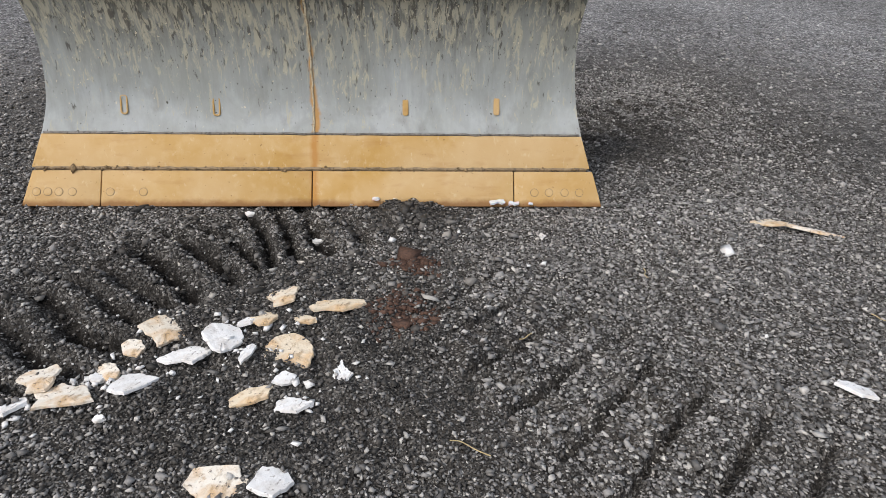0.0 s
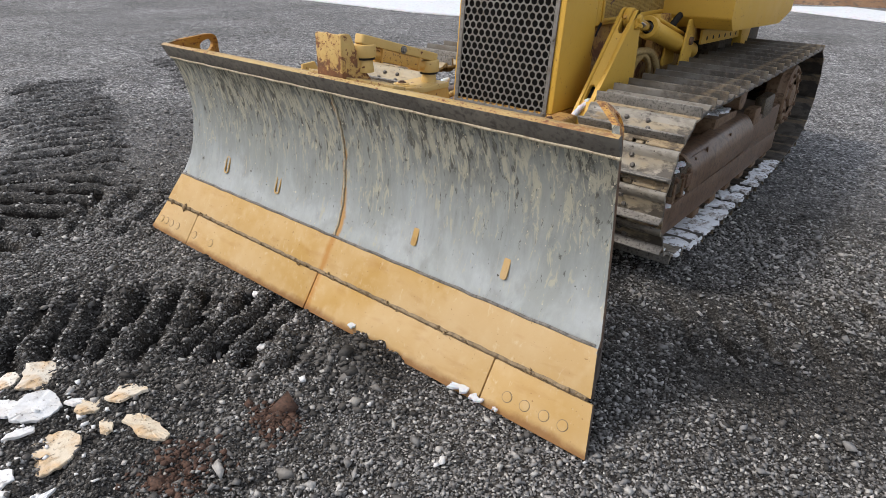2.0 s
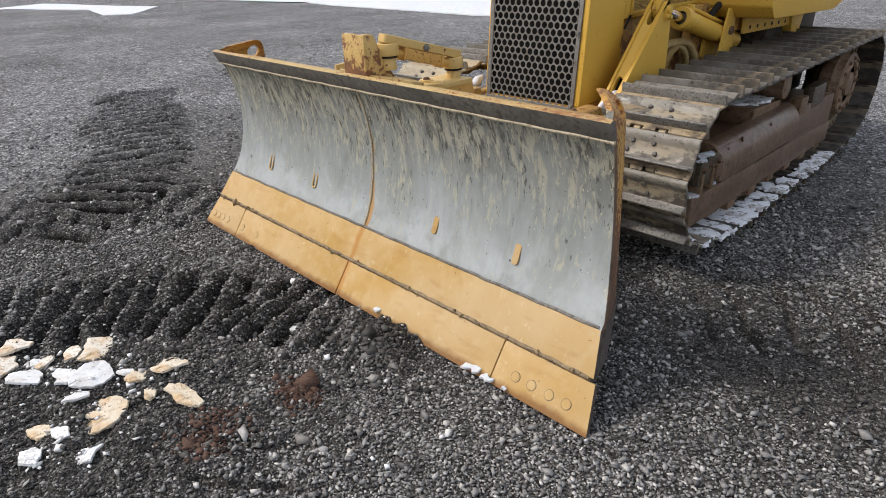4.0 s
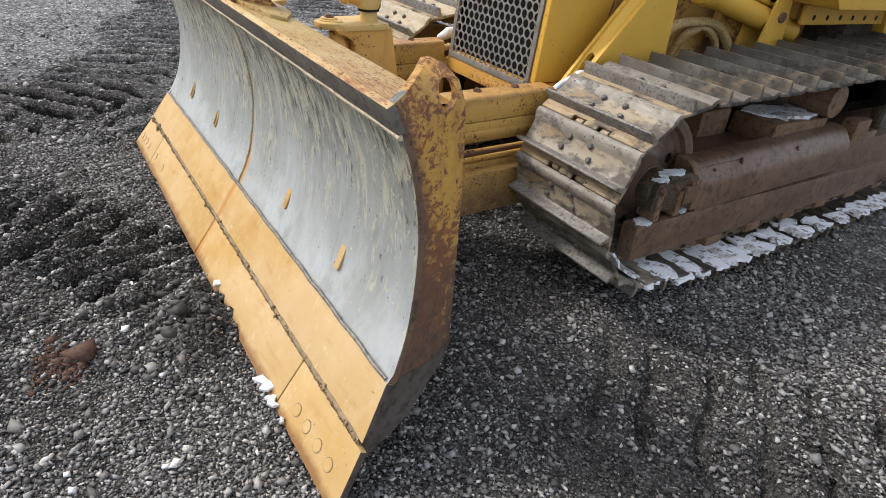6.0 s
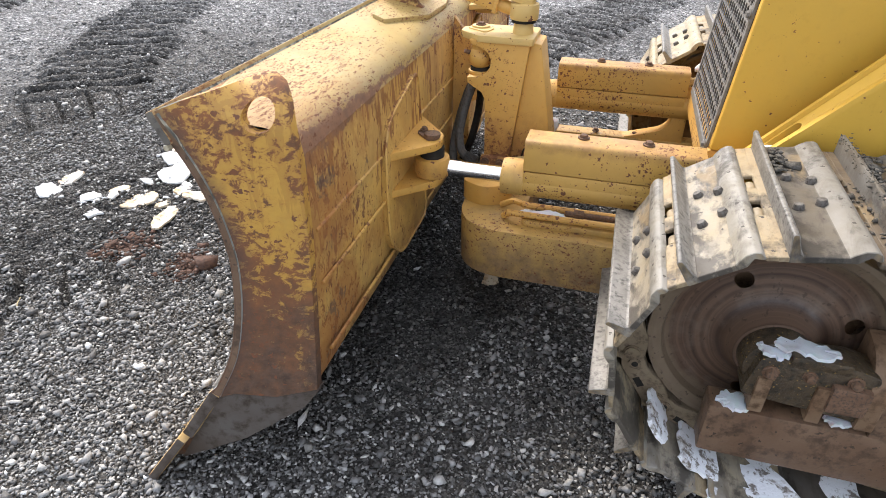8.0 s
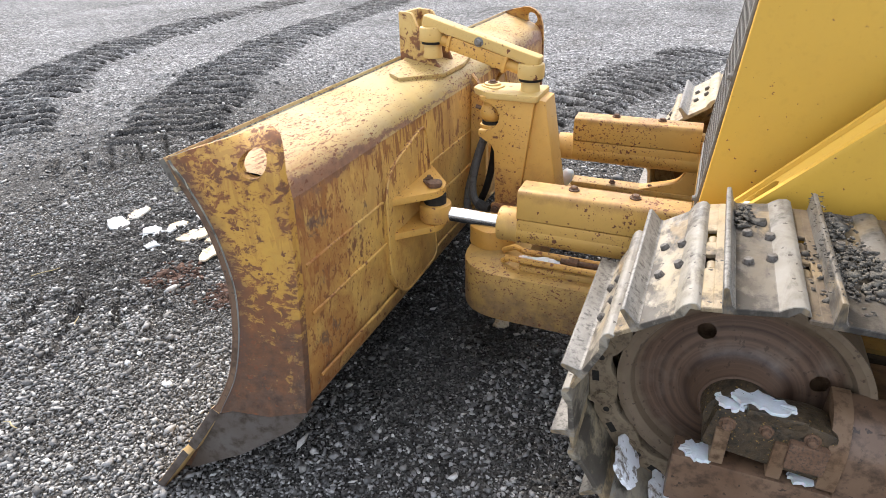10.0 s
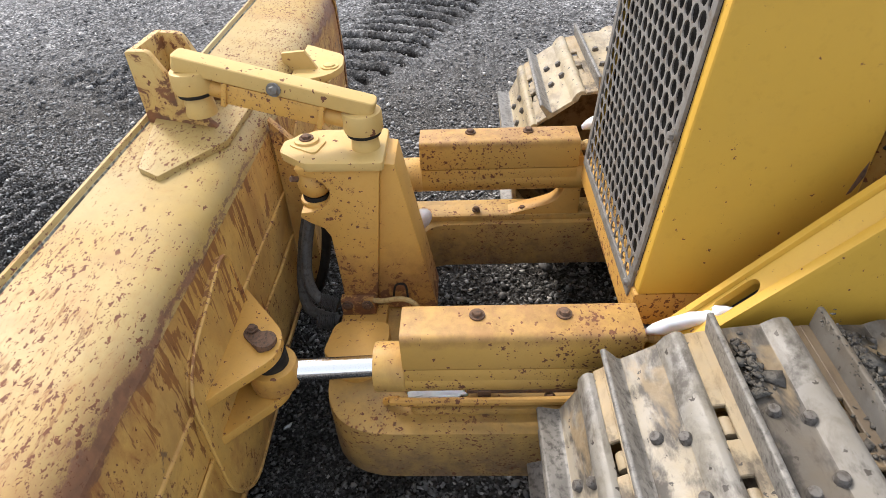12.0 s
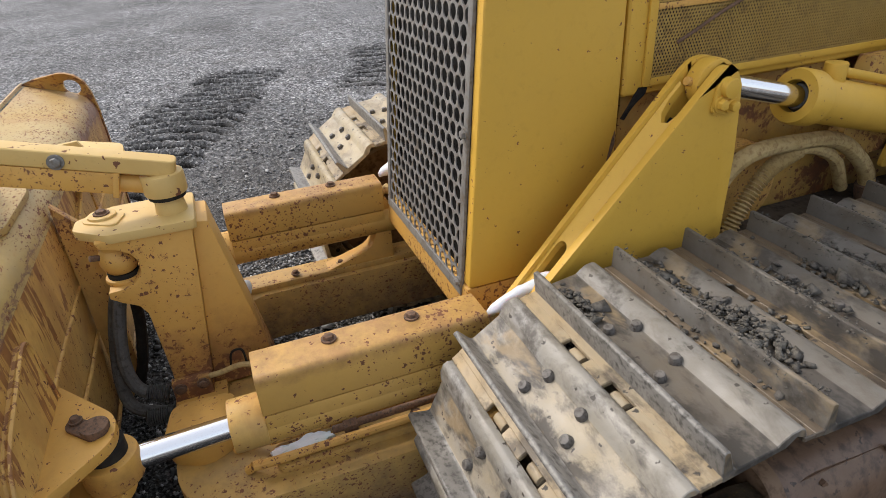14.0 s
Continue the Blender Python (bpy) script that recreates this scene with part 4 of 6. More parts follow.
# ---- bulldozer ----
TX = 0.07
dozer = thing("bulldozer", (TX, 2.4, 0.0), "yellow crawler bulldozer with a grey angled blade, parked on gravel", "bulldozer")

# blade: outline of the scoop in (y, z), from the lip down
SCOOP = glide([(0.191, 0.978, 0), (0.224, 0.913, 0), (0.254, 0.83, 0), (0.276, 0.723, 0), (0.281, 0.632, 0), (0.270, 0.515, 0), (0.243, 0.40, 0), (0.192, 0.292, 0)], 4)
BX = -0.01


def end_x(y, z):
    # slants inwards to the back; the ear above it is bent in further
    curl = 9.0 * max(z - 0.945, 0.0) ** 2 * min(1.0, max(0.0, (y - 0.20) / 0.12))
    return 1.215 + 0.05 * (1 - z) - 0.40 * max(y - 0.2, 0.0) - curl


def moldboard():
    """The curved sheet, 18 mm thick, narrowing a little towards its top."""
    bm = bmesh.new()
    rows = []
    steps = 40
    for i, p in enumerate(SCOOP):
        y, z = p.x, p.y
        d = (SCOOP[min(i + 1, len(SCOOP) - 1)] - SCOOP[max(i - 1, 0)]).normalized()
        half = end_x(y, z) + 0.0105
        dent = [0.0015 * noise.noise((t * 7, z * 9, 3.0)) for t in range(steps + 1)]
        rows.append([[bm.verts.new((BX + half * (2 * t / steps - 1), y + dent[t] + k * -d.y * 0.018, z + k * d.x * 0.018)) for t in range(steps + 1)] for k in (0, 1)])
    for t in range(steps):
        bm.faces.new((rows[-1][0][t], rows[-1][0][t + 1], rows[-1][1][t + 1], rows[-1][1][t])).material_index = 1
    for a, b in zip(rows, rows[1:]):
        for k in (0, 1):
            for t in range(steps):
                bm.faces.new((a[k][t], a[k][t + 1], b[k][t + 1], b[k][t]))
        for t in (0, steps):
            bm.faces.new((a[0][t], a[1][t], b[1][t], b[0][t])).material_index = 1
    return bm


blade = part("blade", moldboard(), [M_MOLD, M_TRACKFRAME], dozer, "grey scoured steel blade face with vertical mud streaks")
# top lip and the bead under it
lip = prism([(0.180, 0.984), (0.198, 0.993), (0.226, 0.93), (0.210, 0.922)], "x", BX - 1.228, BX + 1.228, 0.003)
for f in lip.faces:
    f.material_index = 1 if f.normal.z > 0.3 or f.normal.y > 0.3 else 0
part("lip", lip, [M_LIP, M_TOP], blade, "dark bare steel strip along the top")
part("weld_bead", tube([(BX - 1.21 + 0.061 * i, 0.213 + 0.001 * math.sin(i * 2.3), 0.921 + 0.0014 * math.sin(i * 1.7)) for i in range(41)], 0.0065, 8, 2), M_BEAD, blade)
part("weld_seam", tube([(-0.022 + 0.002 * math.sin(i * 2), p.x - 0.002, p.y) for i, p in enumerate(SCOOP)], 0.005, 6, 2), M_BEAD, blade)


def plate_line(y0, z0, y1, z1, thick, xa, xb, xc, xd, w=0.004):
    """A sloping bar between two heights; xa, xb its ends at the top, xc, xd at the bottom."""
    bm = bmesh.new()
    n = Vector((0, z1 - z0, -(y1 - y0))).normalized() * thick
    if n.y > 0:
        n = -n
    v = [bm.verts.new(Vector(q)) for q in ((xa, y0, z0), (xb, y0, z0), (xd, y1, z1), (xc, y1, z1))]
    u = [bm.verts.new(k.co - n) for k in v]
    bm.faces.new(v)
    bm.faces.new(u[::-1])
    for i in range(4):
        bm.faces.new((v[i], u[i], u[(i + 1) % 4], v[(i + 1) % 4]))
    bmesh.ops.recalc_face_normals(bm, faces=bm.faces)
    bevel(bm, w)
    for f in bm.faces:
        if f.normal.dot(n) < -0.3 or abs(f.normal.x) > 0.6 and f.calc_center_median().x > 1.0:
            f.material_index = 1
    return bm


part("wear_plate", plate_line(0.182, 0.296, 0.0965, 0.1637, 0.030, BX - 1.262, BX + 1.262, BX - 1.300, BX + 1.300, 0.006), [M_WEAR, M_BARE], blade, "ochre rust-filmed wear plate")
part("weld_bead", tube([(BX - 1.25 + 0.0625 * i, 0.186 + 0.002 * math.sin(i * 1.9), 0.299 + 0.0018 * math.sin(i * 2.9)) for i in range(41)], 0.006, 8, 2), M_SHOEDK, blade)
part("packed_grit", tube([(BX - 1.28 + 0.032 * i, 0.100 + 0.003 * math.sin(i * 3.1), 0.1575 + 0.002 * math.sin(i * 2.1)) for i in range(81)], 0.0105, 6, 1), M_EDGE, blade, "line of mud packed in the joint")
CUTS = [(-1.345, -0.995, -1.305), (-0.991, -0.030, None), (-0.026, 0.920, None), (0.924, 1.342, 1.302)]
for x0, x1, top in CUTS:
    t0, t1 = (top, x1) if top and top < 0 else ((x0, top) if top else (x0, x1))
    edge = part("cutting_edge", plate_line(0.0885, 0.1535, -0.010, 0.016, 0.024, t0, t1, x0, x1, 0.006), [M_WEAR, M_BARE], blade, "bolt-on ochre rusted cutting edge segment")
nrm = Vector((0, -0.81, 0.58))
for x in (-1.28, -1.23, -1.18, -1.12, -0.95, -0.80, 1.02, 1.09, 1.165, 1.235):
    head = Vector((x, 0.0290, 0.0705))
    part("plow_bolt", rod(head - nrm * 0.01, head + nrm * 0.0022, 0.0175, sides=18, w=0.0008), M_WEAR, blade)
    part("bolt_seat", rod(head - nrm * 0.01, head + nrm * 0.0008, 0.0200, sides=18, w=0.0003), M_EDGE, blade)


def slot_plug(x, z, hollow):
    y = 0.248 + 0.02 * (z - 0.41)
    pts = rounded([(-0.014, -0.042), (0.014, -0.042), (0.014, 0.042), (-0.014, 0.042)], 0.013, 4)
    m = Matrix.Translation((x, y - 0.003, z)) @ Matrix.Rotation(radians(-24), 4, "X")
    if hollow:
        bm = tube([(px, 0.0, pz) for px, pz in pts + pts[:2]], 0.0045, 6, smooth=False)
    else:
        bm = prism(pts, "y", -0.002, 0.01, 0.0015)
    part("slot_plug", moved(bm, m), M_WEAR, blade, "rust-coloured weld-filled slot")


slot_plug(-0.892, 0.415, True)
slot_plug(-0.471, 0.41, True)
slot_plug(0.409, 0.415, False)
slot_plug(0.841, 0.42, False)


# back of the blade: closed box with a sloping top and rounded shoulder
def shell(outline):
    bm = bmesh.new()
    rows = []
    for y, z in outline:
        h = end_x(y, z) - 0.006
        rows.append([bm.verts.new((BX + h * (2 * t / 24 - 1), y, z)) for t in range(25)])
    for a, b in zip(rows, rows[1:]):
        for t in range(24):
            bm.faces.new((a[t], a[t + 1], b[t + 1], b[t]))
    return bm


TOP = [(p.x, p.y) for p in glide([(0.196, 0.985, 0), (0.26, 0.972, 0), (0.34, 0.955, 0), (0.390, 0.940, 0), (0.420, 0.915, 0), (0.432, 0.880, 0)], 4)]
part("top_plate", shell(TOP), M_TOP, blade, "faded yellow top plate scraped down to rust")
BACK = [(0.432, 0.880), (0.436, 0.78), (0.434, 0.66), (0.430, 0.54), (0.426, 0.42), (0.420, 0.30), (0.40, 0.262)]
part("back_plate", shell(BACK), M_BACK, blade, "yellow back plate with rust runs")
part("bottom_plate", shell([(0.40, 0.262), (0.25, 0.16), (0.10, 0.07), (0.02, 0.022)]), M_BARE, blade)
for z in (0.70, 0.56, 0.36):
    part("weld_bead", tube([(BX - 1.10 + 0.11 * i, 0.436 + 0.001 * math.sin(i * 3), z) for i in range(21)], 0.005, 6, 2), M_BACK, blade)

# end plates with their lifting eyes
CURVE = [(p.x + 0.003, p.y) for p in SCOOP]
HOLE = (0.372, 0.972, 0.030)


def end_plate(side):
    outer = [(0.187, 0.985), (0.240, 1.004), (0.300, 1.020), (0.345, 1.034), (0.372, 1.033), (0.398, 1.020), (0.420, 0.990), (0.430, 0.945), (0.438, 0.88), (0.440, 0.70), (0.434, 0.50), (0.424, 0.28), (0.39, 0.240), (0.25, 0.150), (0.06, 0.040), (0.03, 0.030)]
    outline = outer + [(0.105, 0.16), (0.175, 0.285)] + CURVE[::-1][1:-1]
    bm = bmesh.new()

    def ring(pts, dx):
        return [bm.verts.new((BX + side * (end_x(y, z) + dx), y, z)) for y, z in pts]
    hole = [(HOLE[0] + HOLE[2] * math.cos(a), HOLE[1] + HOLE[2] * 1.05 * math.sin(a)) for a in (2 * math.pi * k / 20 for k in range(20))]
    caps = []
    for dx in (-0.012, 0.012):
        o, h = ring(outline, dx), ring(hole, dx)
        es = [bm.edges.new((r[i], r[(i + 1) % len(r)])) for r in (o, h) for i in range(len(r))]
        bmesh.ops.triangle_fill(bm, edges=es, use_beauty=True)
        caps.append((o, h))
    for a, b in zip(caps[0], caps[1]):
        for i in range(len(a)):
            bm.faces.new((a[i], a[(i + 1) % len(a)], b[(i + 1) % len(a)], b[i]))
    bmesh.ops.recalc_face_normals(bm, faces=bm.faces)
    for f in bm.faces:
        c = f.calc_center_median()
        f.material_index = 1 if f.normal.y < -0.3 and abs(f.normal.x) < 0.5 and c.y < 0.3 else 0
    return bm


def slab(outline, side, t, back=None):
    """A plate lying on the slanting end of the blade, a little proud on both faces."""
    bm = bmesh.new()
    lo = [bm.verts.new((BX + side * (end_x(y, z) + t), y, z)) for y, z in outline]
    hi = [bm.verts.new((BX + side * (end_x(y, z) - (t if back is None else back)), y, z)) for y, z in outline]
    es = [bm.edges.new((r[i], r[(i + 1) % len(r)])) for r in (lo,) for i in range(len(r))]
    bmesh.ops.triangle_fill(bm, edges=es, use_beauty=True)
    es = [bm.edges.new((hi[i], hi[(i + 1) % len(hi)])) for i in range(len(hi))]
    bmesh.ops.triangle_fill(bm, edges=es, use_beauty=True)
    for i in range(len(lo)):
        bm.faces.new((lo[i], hi[i], hi[(i + 1) % len(lo)], lo[(i + 1) % len(lo)]))
    return bm


for side in (1, -1):
    part("end_plate", end_plate(side), [M_END, M_MOLD], blade, "yellow end plate half rusted, with a round lifting eye", soft=40)
    skirt = [(0.430, 0.285), (0.392, 0.232), (0.25, 0.143), (0.05, 0.030), (0.13, 0.165), (0.195, 0.278), (0.24, 0.29), (0.33, 0.27)]
    part("end_bit", slab(skirt, side, 0.0165), M_BARE, blade, "dark bare steel lower corner")


# clevis that the angling cylinder pushes on
def clevis(cx, side):
    dy = 0.434
    doubler = rounded([(cx - 0.17, 0.34), (cx + 0.10, 0.33), (cx + 0.19, 0.43), (cx + 0.19, 0.78), (cx - 0.10, 0.86)], [0.05, 0.05, 0.07, 0.09, 0.05])
    part("doubler_plate", prism(doubler, "y", dy - 0.01, dy + 0.012, 0.003), M_BACK, blade)
    ring = [(x, dy + 0.012, z) for x, z in doubler]
    part("weld_bead", tube(ring + ring[:1], 0.0048, 6, smooth=False), M_BACK, blade)
    for z, reach in ((0.672, 0.555), (0.556, 0.555)):
        tri = rounded([(cx - 0.165, dy), (cx + 0.165, dy), (cx + 0.045, reach), (cx - 0.02, reach)], [0.004, 0.004, 0.03, 0.03])
        part("clevis_plate", prism(tri, "z", z, z + 0.022, 0.003), M_FRAME, blade, "triangular yellow lug plate")
    part("clevis_pin", join(rod((cx + 0.012, 0.525, 0.545), (cx + 0.012, 0.525, 0.700), 0.020), rod((cx + 0.012, 0.525, 0.699), (cx + 0.012, 0.525, 0.711), 0.024, w=0.003)), M_BOLT, blade)
    part("pin_keeper", prism(rounded([(cx - 0.045, 0.480), (cx - 0.012, 0.470), (cx + 0.040, 0.52), (cx + 0.015, 0.548)], 0.012), "z", 0.6945, 0.701, 0.002), M_BOLT, blade)
    part("keeper_bolt", bolt((cx - 0.022, 0.490, 0.702), r=0.009), M_BOLT, blade)


clevis(0.495, 1)
clevis(-0.36, -1)
far_lug = prism(rounded([(-0.62, 0.430), (-0.30, 0.430), (-0.36, 0.545), (-0.42, 0.575), (-0.52, 0.565)], [0, 0, 0.03, 0.03, 0.03]), "z", 0.890, 0.910, 0.003)
part("lug_plate", far_lug, M_CREAM, blade, "cream lug plate on the blade's back")
part("lug_bolt", bolt((-0.42, 0.535, 0.910), r=0.020, h=0.008), M_CREAM, blade)
part("lug_rib", prism([(0.40, 0.86), (0.53, 0.86), (0.47, 0.965), (0.40, 0.96)], "x", -0.420, -0.405, 0.003), M_CREAM, blade)

# tower bracket on top of the blade
tower = part("tower", join(
    prism([(0.072, 0.206), (0.072, 0.222), (-0.076, 0.231), (-0.076, 0.215)], "z", 0.955, 1.146, 0.003),
    prism(rounded([(0.207, 0.965), (0.375, 0.950), (0.325, 1.005), (0.256, 1.147), (0.207, 1.150)], [0, 0, 0.05, 0.012, 0.01]), "x", 0.056, 0.074, 0.003),
    prism(rounded([(0.215, 0.962), (0.363, 0.945), (0.313, 1.06), (0.278, 1.140), (0.215, 1.145)], [0, 0, 0.03, 0.015, 0.01]), "x", -0.080, -0.062, 0.003)), M_TOWER, dozer, "folded bleached yellow tower bracket with worn rusty base")
foot = prism([(-0.24, 0.30), (-0.09, 0.226), (0.08, 0.226), (0.283, 0.268), (0.304, 0.314), (0.120, 0.398), (-0.08, 0.402), (-0.20, 0.380)], "z", 0.976, 0.992, 0.003)
for v in foot.verts:
    v.co.z -= 0.21 * (v.co.y - 0.226)
part("tower_foot", foot, M_TOP, tower)

# tilt link from the tower to the post
LF, LR = Vector((0.066, 0.335, 1.102)), Vector((0.082, 0.705, 1.000))
ax = (LR - LF).normalized()
turn = Matrix.Translation(LF) @ ax.to_track_quat("Y", "Z").to_matrix().to_4x4()
ln = (LR - LF).length
link = part("tilt_link", moved(prism(rounded([(-0.027, -0.035), (0.027, -0.035), (0.027, ln + 0.03), (-0.027, ln + 0.03)], 0.016), "z", -0.002, 0.034, 0.006, 3), turn), M_CREAM, dozer, "bleached yellow link bar with ball ends")
part("link_body", moved(box(-0.025, 0.025, 0.085, ln - 0.080, -0.050, -0.002, 0.006), turn), M_FRAME, link)
part("link_rod", moved(rod((0, 0.03, -0.03), (0, ln - 0.03, -0.03), 0.02), turn), M_FRAME, link)
for y in (0.078, ln - 0.090):
    part("link_clamp", moved(box(-0.030, 0.030, y, y + 0.012, -0.056, 0.0, 0.003), turn), M_FRAME, link)
part("link_bolt", moved(bolt((0.027, ln * 0.50, 0.014), (1, 0, 0), 0.012), turn), M_MESH, link)
for c in (LF, LR):
    part("ball_end", rod(c + Vector((0, 0, -0.048)), c + Vector((0, 0, 0.002)), 0.046, sides=28, w=0.008), M_CREAM, link)
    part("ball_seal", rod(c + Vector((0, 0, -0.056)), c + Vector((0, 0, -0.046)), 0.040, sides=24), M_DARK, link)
    part("ball_socket", rod(c + Vector((0, 0, -0.105)), c + Vector((0, 0, -0.054)), 0.036, 0.030, sides=24, w=0.004), M_CREAM, link)

# post on the frame's nose
post = part("post", join(
    prism([(0.610, 0.44), (0.690, 0.44), (0.742, 0.895), (0.545, 0.895), (0.550, 0.880), (0.580, 0.872), (0.606, 0.856), (0.618, 0.832), (0.614, 0.806), (0.598, 0.786), (0.570, 0.776), (0.540, 0.774), (0.538, 0.758), (0.560, 0.742), (0.590, 0.725), (0.602, 0.70), (0.606, 0.60)], "x", -0.005, 0.155, 0.004),
    prism([(0.69, 0.44), (0.855, 0.44), (0.775, 0.89), (0.742, 0.895)], "x", 0.012, 0.138, 0.004)), M_POST, dozer, "tapered yellow post on the frame's nose")
part("post_cap", prism(rounded([(0.045, 0.502), (0.098, 0.502), (0.158, 0.572), (0.164, 0.752), (-0.008, 0.752), (-0.008, 0.572)], 0.012), "z", 0.888, 0.910, 0.004), M_CREAM, post)
part("socket_cap", join(rod((0.055, 0.560, 0.908), (0.055, 0.560, 0.920), 0.030, w=0.003), prism(rounded([(0.015, 0.54), (0.07, 0.515), (0.12, 0.59), (0.05, 0.61)], 0.02), "z", 0.908, 0.914, 0.002)), M_CREAM, post)
part("socket_bolt", bolt((0.055, 0.560, 0.919), r=0.013, h=0.01), M_BOLT, post)
part("nose_ball", join(ball((0.10, 0.572, 0.828), 0.041, 20, 14), rod((0.10, 0.572, 0.845), (0.10, 0.572, 0.878), 0.030)), M_POST, post)
part("ball_seal", rod((0.10, 0.572, 0.786), (0.10, 0.572, 0.798), 0.033, sides=24), M_DARK, post)
part("ball_cup", rod((0.10, 0.572, 0.774), (0.10, 0.572, 0.787), 0.040, sides=28, w=0.004), M_POST, post)
part("back_rib", prism(rounded([(0.438, 0.30), (0.50, 0.40), (0.505, 0.84), (0.438, 0.92)], [0, 0.02, 0.03, 0]), "x", -0.075, -0.050, 0.003), M_BACK, blade, "rusty yellow upright rib")
part("grease_nipple", rod((0.112, 0.540, 0.842), (0.124, 0.522, 0.850), 0.007, sides=10, w=0.002), M_BOLT, post)
part("hose_plate", box(0.150, 0.176, 0.600, 0.690, 0.44, 0.505, 0.004), M_POST, post)
for y in (0.618, 0.670):
    part("plate_bolt", bolt((0.176, y, 0.488), (1, 0, 0), 0.011, 0.008), M_BOLT, post)

# C-shaped push frame
OUT = rounded([(0.545, 1.9), (0.540, 0.592), (-0.400, 0.592), (-0.405, 1.9)], [0, 0.17, 0.17, 0], 8)
INN = rounded([(-0.255, 1.9), (-0.255, 0.80), (0.395, 0.80), (0.395, 1.9)], [0, 0.08, 0.08, 0], 6)
frame_bm = prism(OUT + INN, "z", 0.262, 0.432, 0.005)
push = part("push_frame", frame_bm, M_PUSH, dozer, "mud-stained yellow C-shaped push frame")
part("nose_plate", prism(rounded([(0.30, 0.60), (0.30, 0.72), (-0.14, 0.72), (-0.14, 0.60)], 0.04), "z", 0.43, 0.452, 0.004), M_FRAME, push)
for s in (1, -1):
    x0, x1 = (0.415, 0.490) if s > 0 else (-0.345, -0.275)
    part("arm_rib", prism(rounded([(x0, 0.80), (x1, 0.80), (x1, 1.9), (x0, 1.9)], 0.02), "z", 0.43, 0.452, 0.006), M_PUSH, push)
    for y in (0.97, 1.12):
        part("rib_bolt", bolt(((x0 + x1) / 2 + 0.01, y, 0.458), r=0.010, h=0.012), M_BOLT, push)
pipes = part("hydraulic_pipe", tube([(0.385, 0.72, 0.440), (0.392, 0.76, 0.462), (0.415, 0.80, 0.468), (0.42, 0.86, 0.468), (0.421, 1.5, 0.468)], 0.010, 10, 6), M_FRAME, dozer, "pair of rusty yellow pipes along the push frame")
part("pipe", tube([(0.455, 0.74, 0.440), (0.468, 0.77, 0.462), (0.478, 0.82, 0.466), (0.478, 1.5, 0.466)], 0.010, 10, 6), M_FRAME, pipes)
part("pipe_union", join(rod((0.45, 0.955, 0.474), (0.45, 0.985, 0.474), 0.017, sides=6), rod((0.45, 0.93, 0.474), (0.45, 1.5, 0.474), 0.009)), M_BOLT, pipes)
hoses = part("hydraulic_hose", tube([(0.092, 0.566, 0.772), (0.100, 0.542, 0.715), (0.112, 0.522, 0.640), (0.128, 0.512, 0.565), (0.145, 0.522, 0.510), (0.158, 0.552, 0.484), (0.165, 0.585, 0.476)], 0.015, 12, 8), M_HOSE, dozer, "grey rubber hoses looped beside the post")
part("ribbed_end", tube([(0.155 + 0.0005 * i, 0.542 + 0.0024 * i, 0.4885 - 0.0007 * i) for i in range(20)], 0.019, 12, 1, 0.0022), M_HOSE, hoses)
part("hose", tube([(0.050, 0.560, 0.765), (0.052, 0.525, 0.70), (0.062, 0.496, 0.60), (0.100, 0.482, 0.49), (0.140, 0.505, 0.438), (0.165, 0.585, 0.420)], 0.015, 12, 8), M_HOSE, hoses)
part("ribbed_end", tube([(0.164 + 0.0003 * i, 0.525 + 0.0026 * i, 0.421 - 0.0002 * i) for i in range(20)], 0.020, 12, 1, 0.0022), M_HOSE, hoses)
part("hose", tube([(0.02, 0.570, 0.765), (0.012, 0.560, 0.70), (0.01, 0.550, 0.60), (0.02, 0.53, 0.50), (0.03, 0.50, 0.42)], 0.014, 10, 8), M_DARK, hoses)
line_pipe = part("grease_pipe", tube([(0.178, 0.690, 0.505), (0.19, 0.72, 0.515), (0.195, 0.765, 0.525), (0.20, 0.80, 0.510), (0.20, 0.815, 0.46)], 0.007, 8, 8), M_TANHOSE, dozer, "thin yellow pipe curving from the hose plate")
part("wire_loop", tube([(0.16, 0.74, 0.50), (0.165, 0.75, 0.545), (0.17, 0.775, 0.55), (0.175, 0.78, 0.51)], 0.003, 6, 6), M_DARK, line_pipe)
part("frame_bump", prism(rounded([(0.245, 0.60), (0.36, 0.58), (0.40, 0.66), (0.36, 0.74), (0.25, 0.74)], 0.03), "z", 0.43, 0.50, 0.006), M_FRAME, push)
# arch of the inner arm behind the grille
part("arm_arch", prism(rounded([(1.00, 0.43), (1.30, 0.43), (1.30, 0.66), (1.26, 0.66), (1.24, 0.50)], [0, 0, 0.01, 0.02, 0.05]), "x", -0.34, -0.28, 0.004), M_FRAME, push)


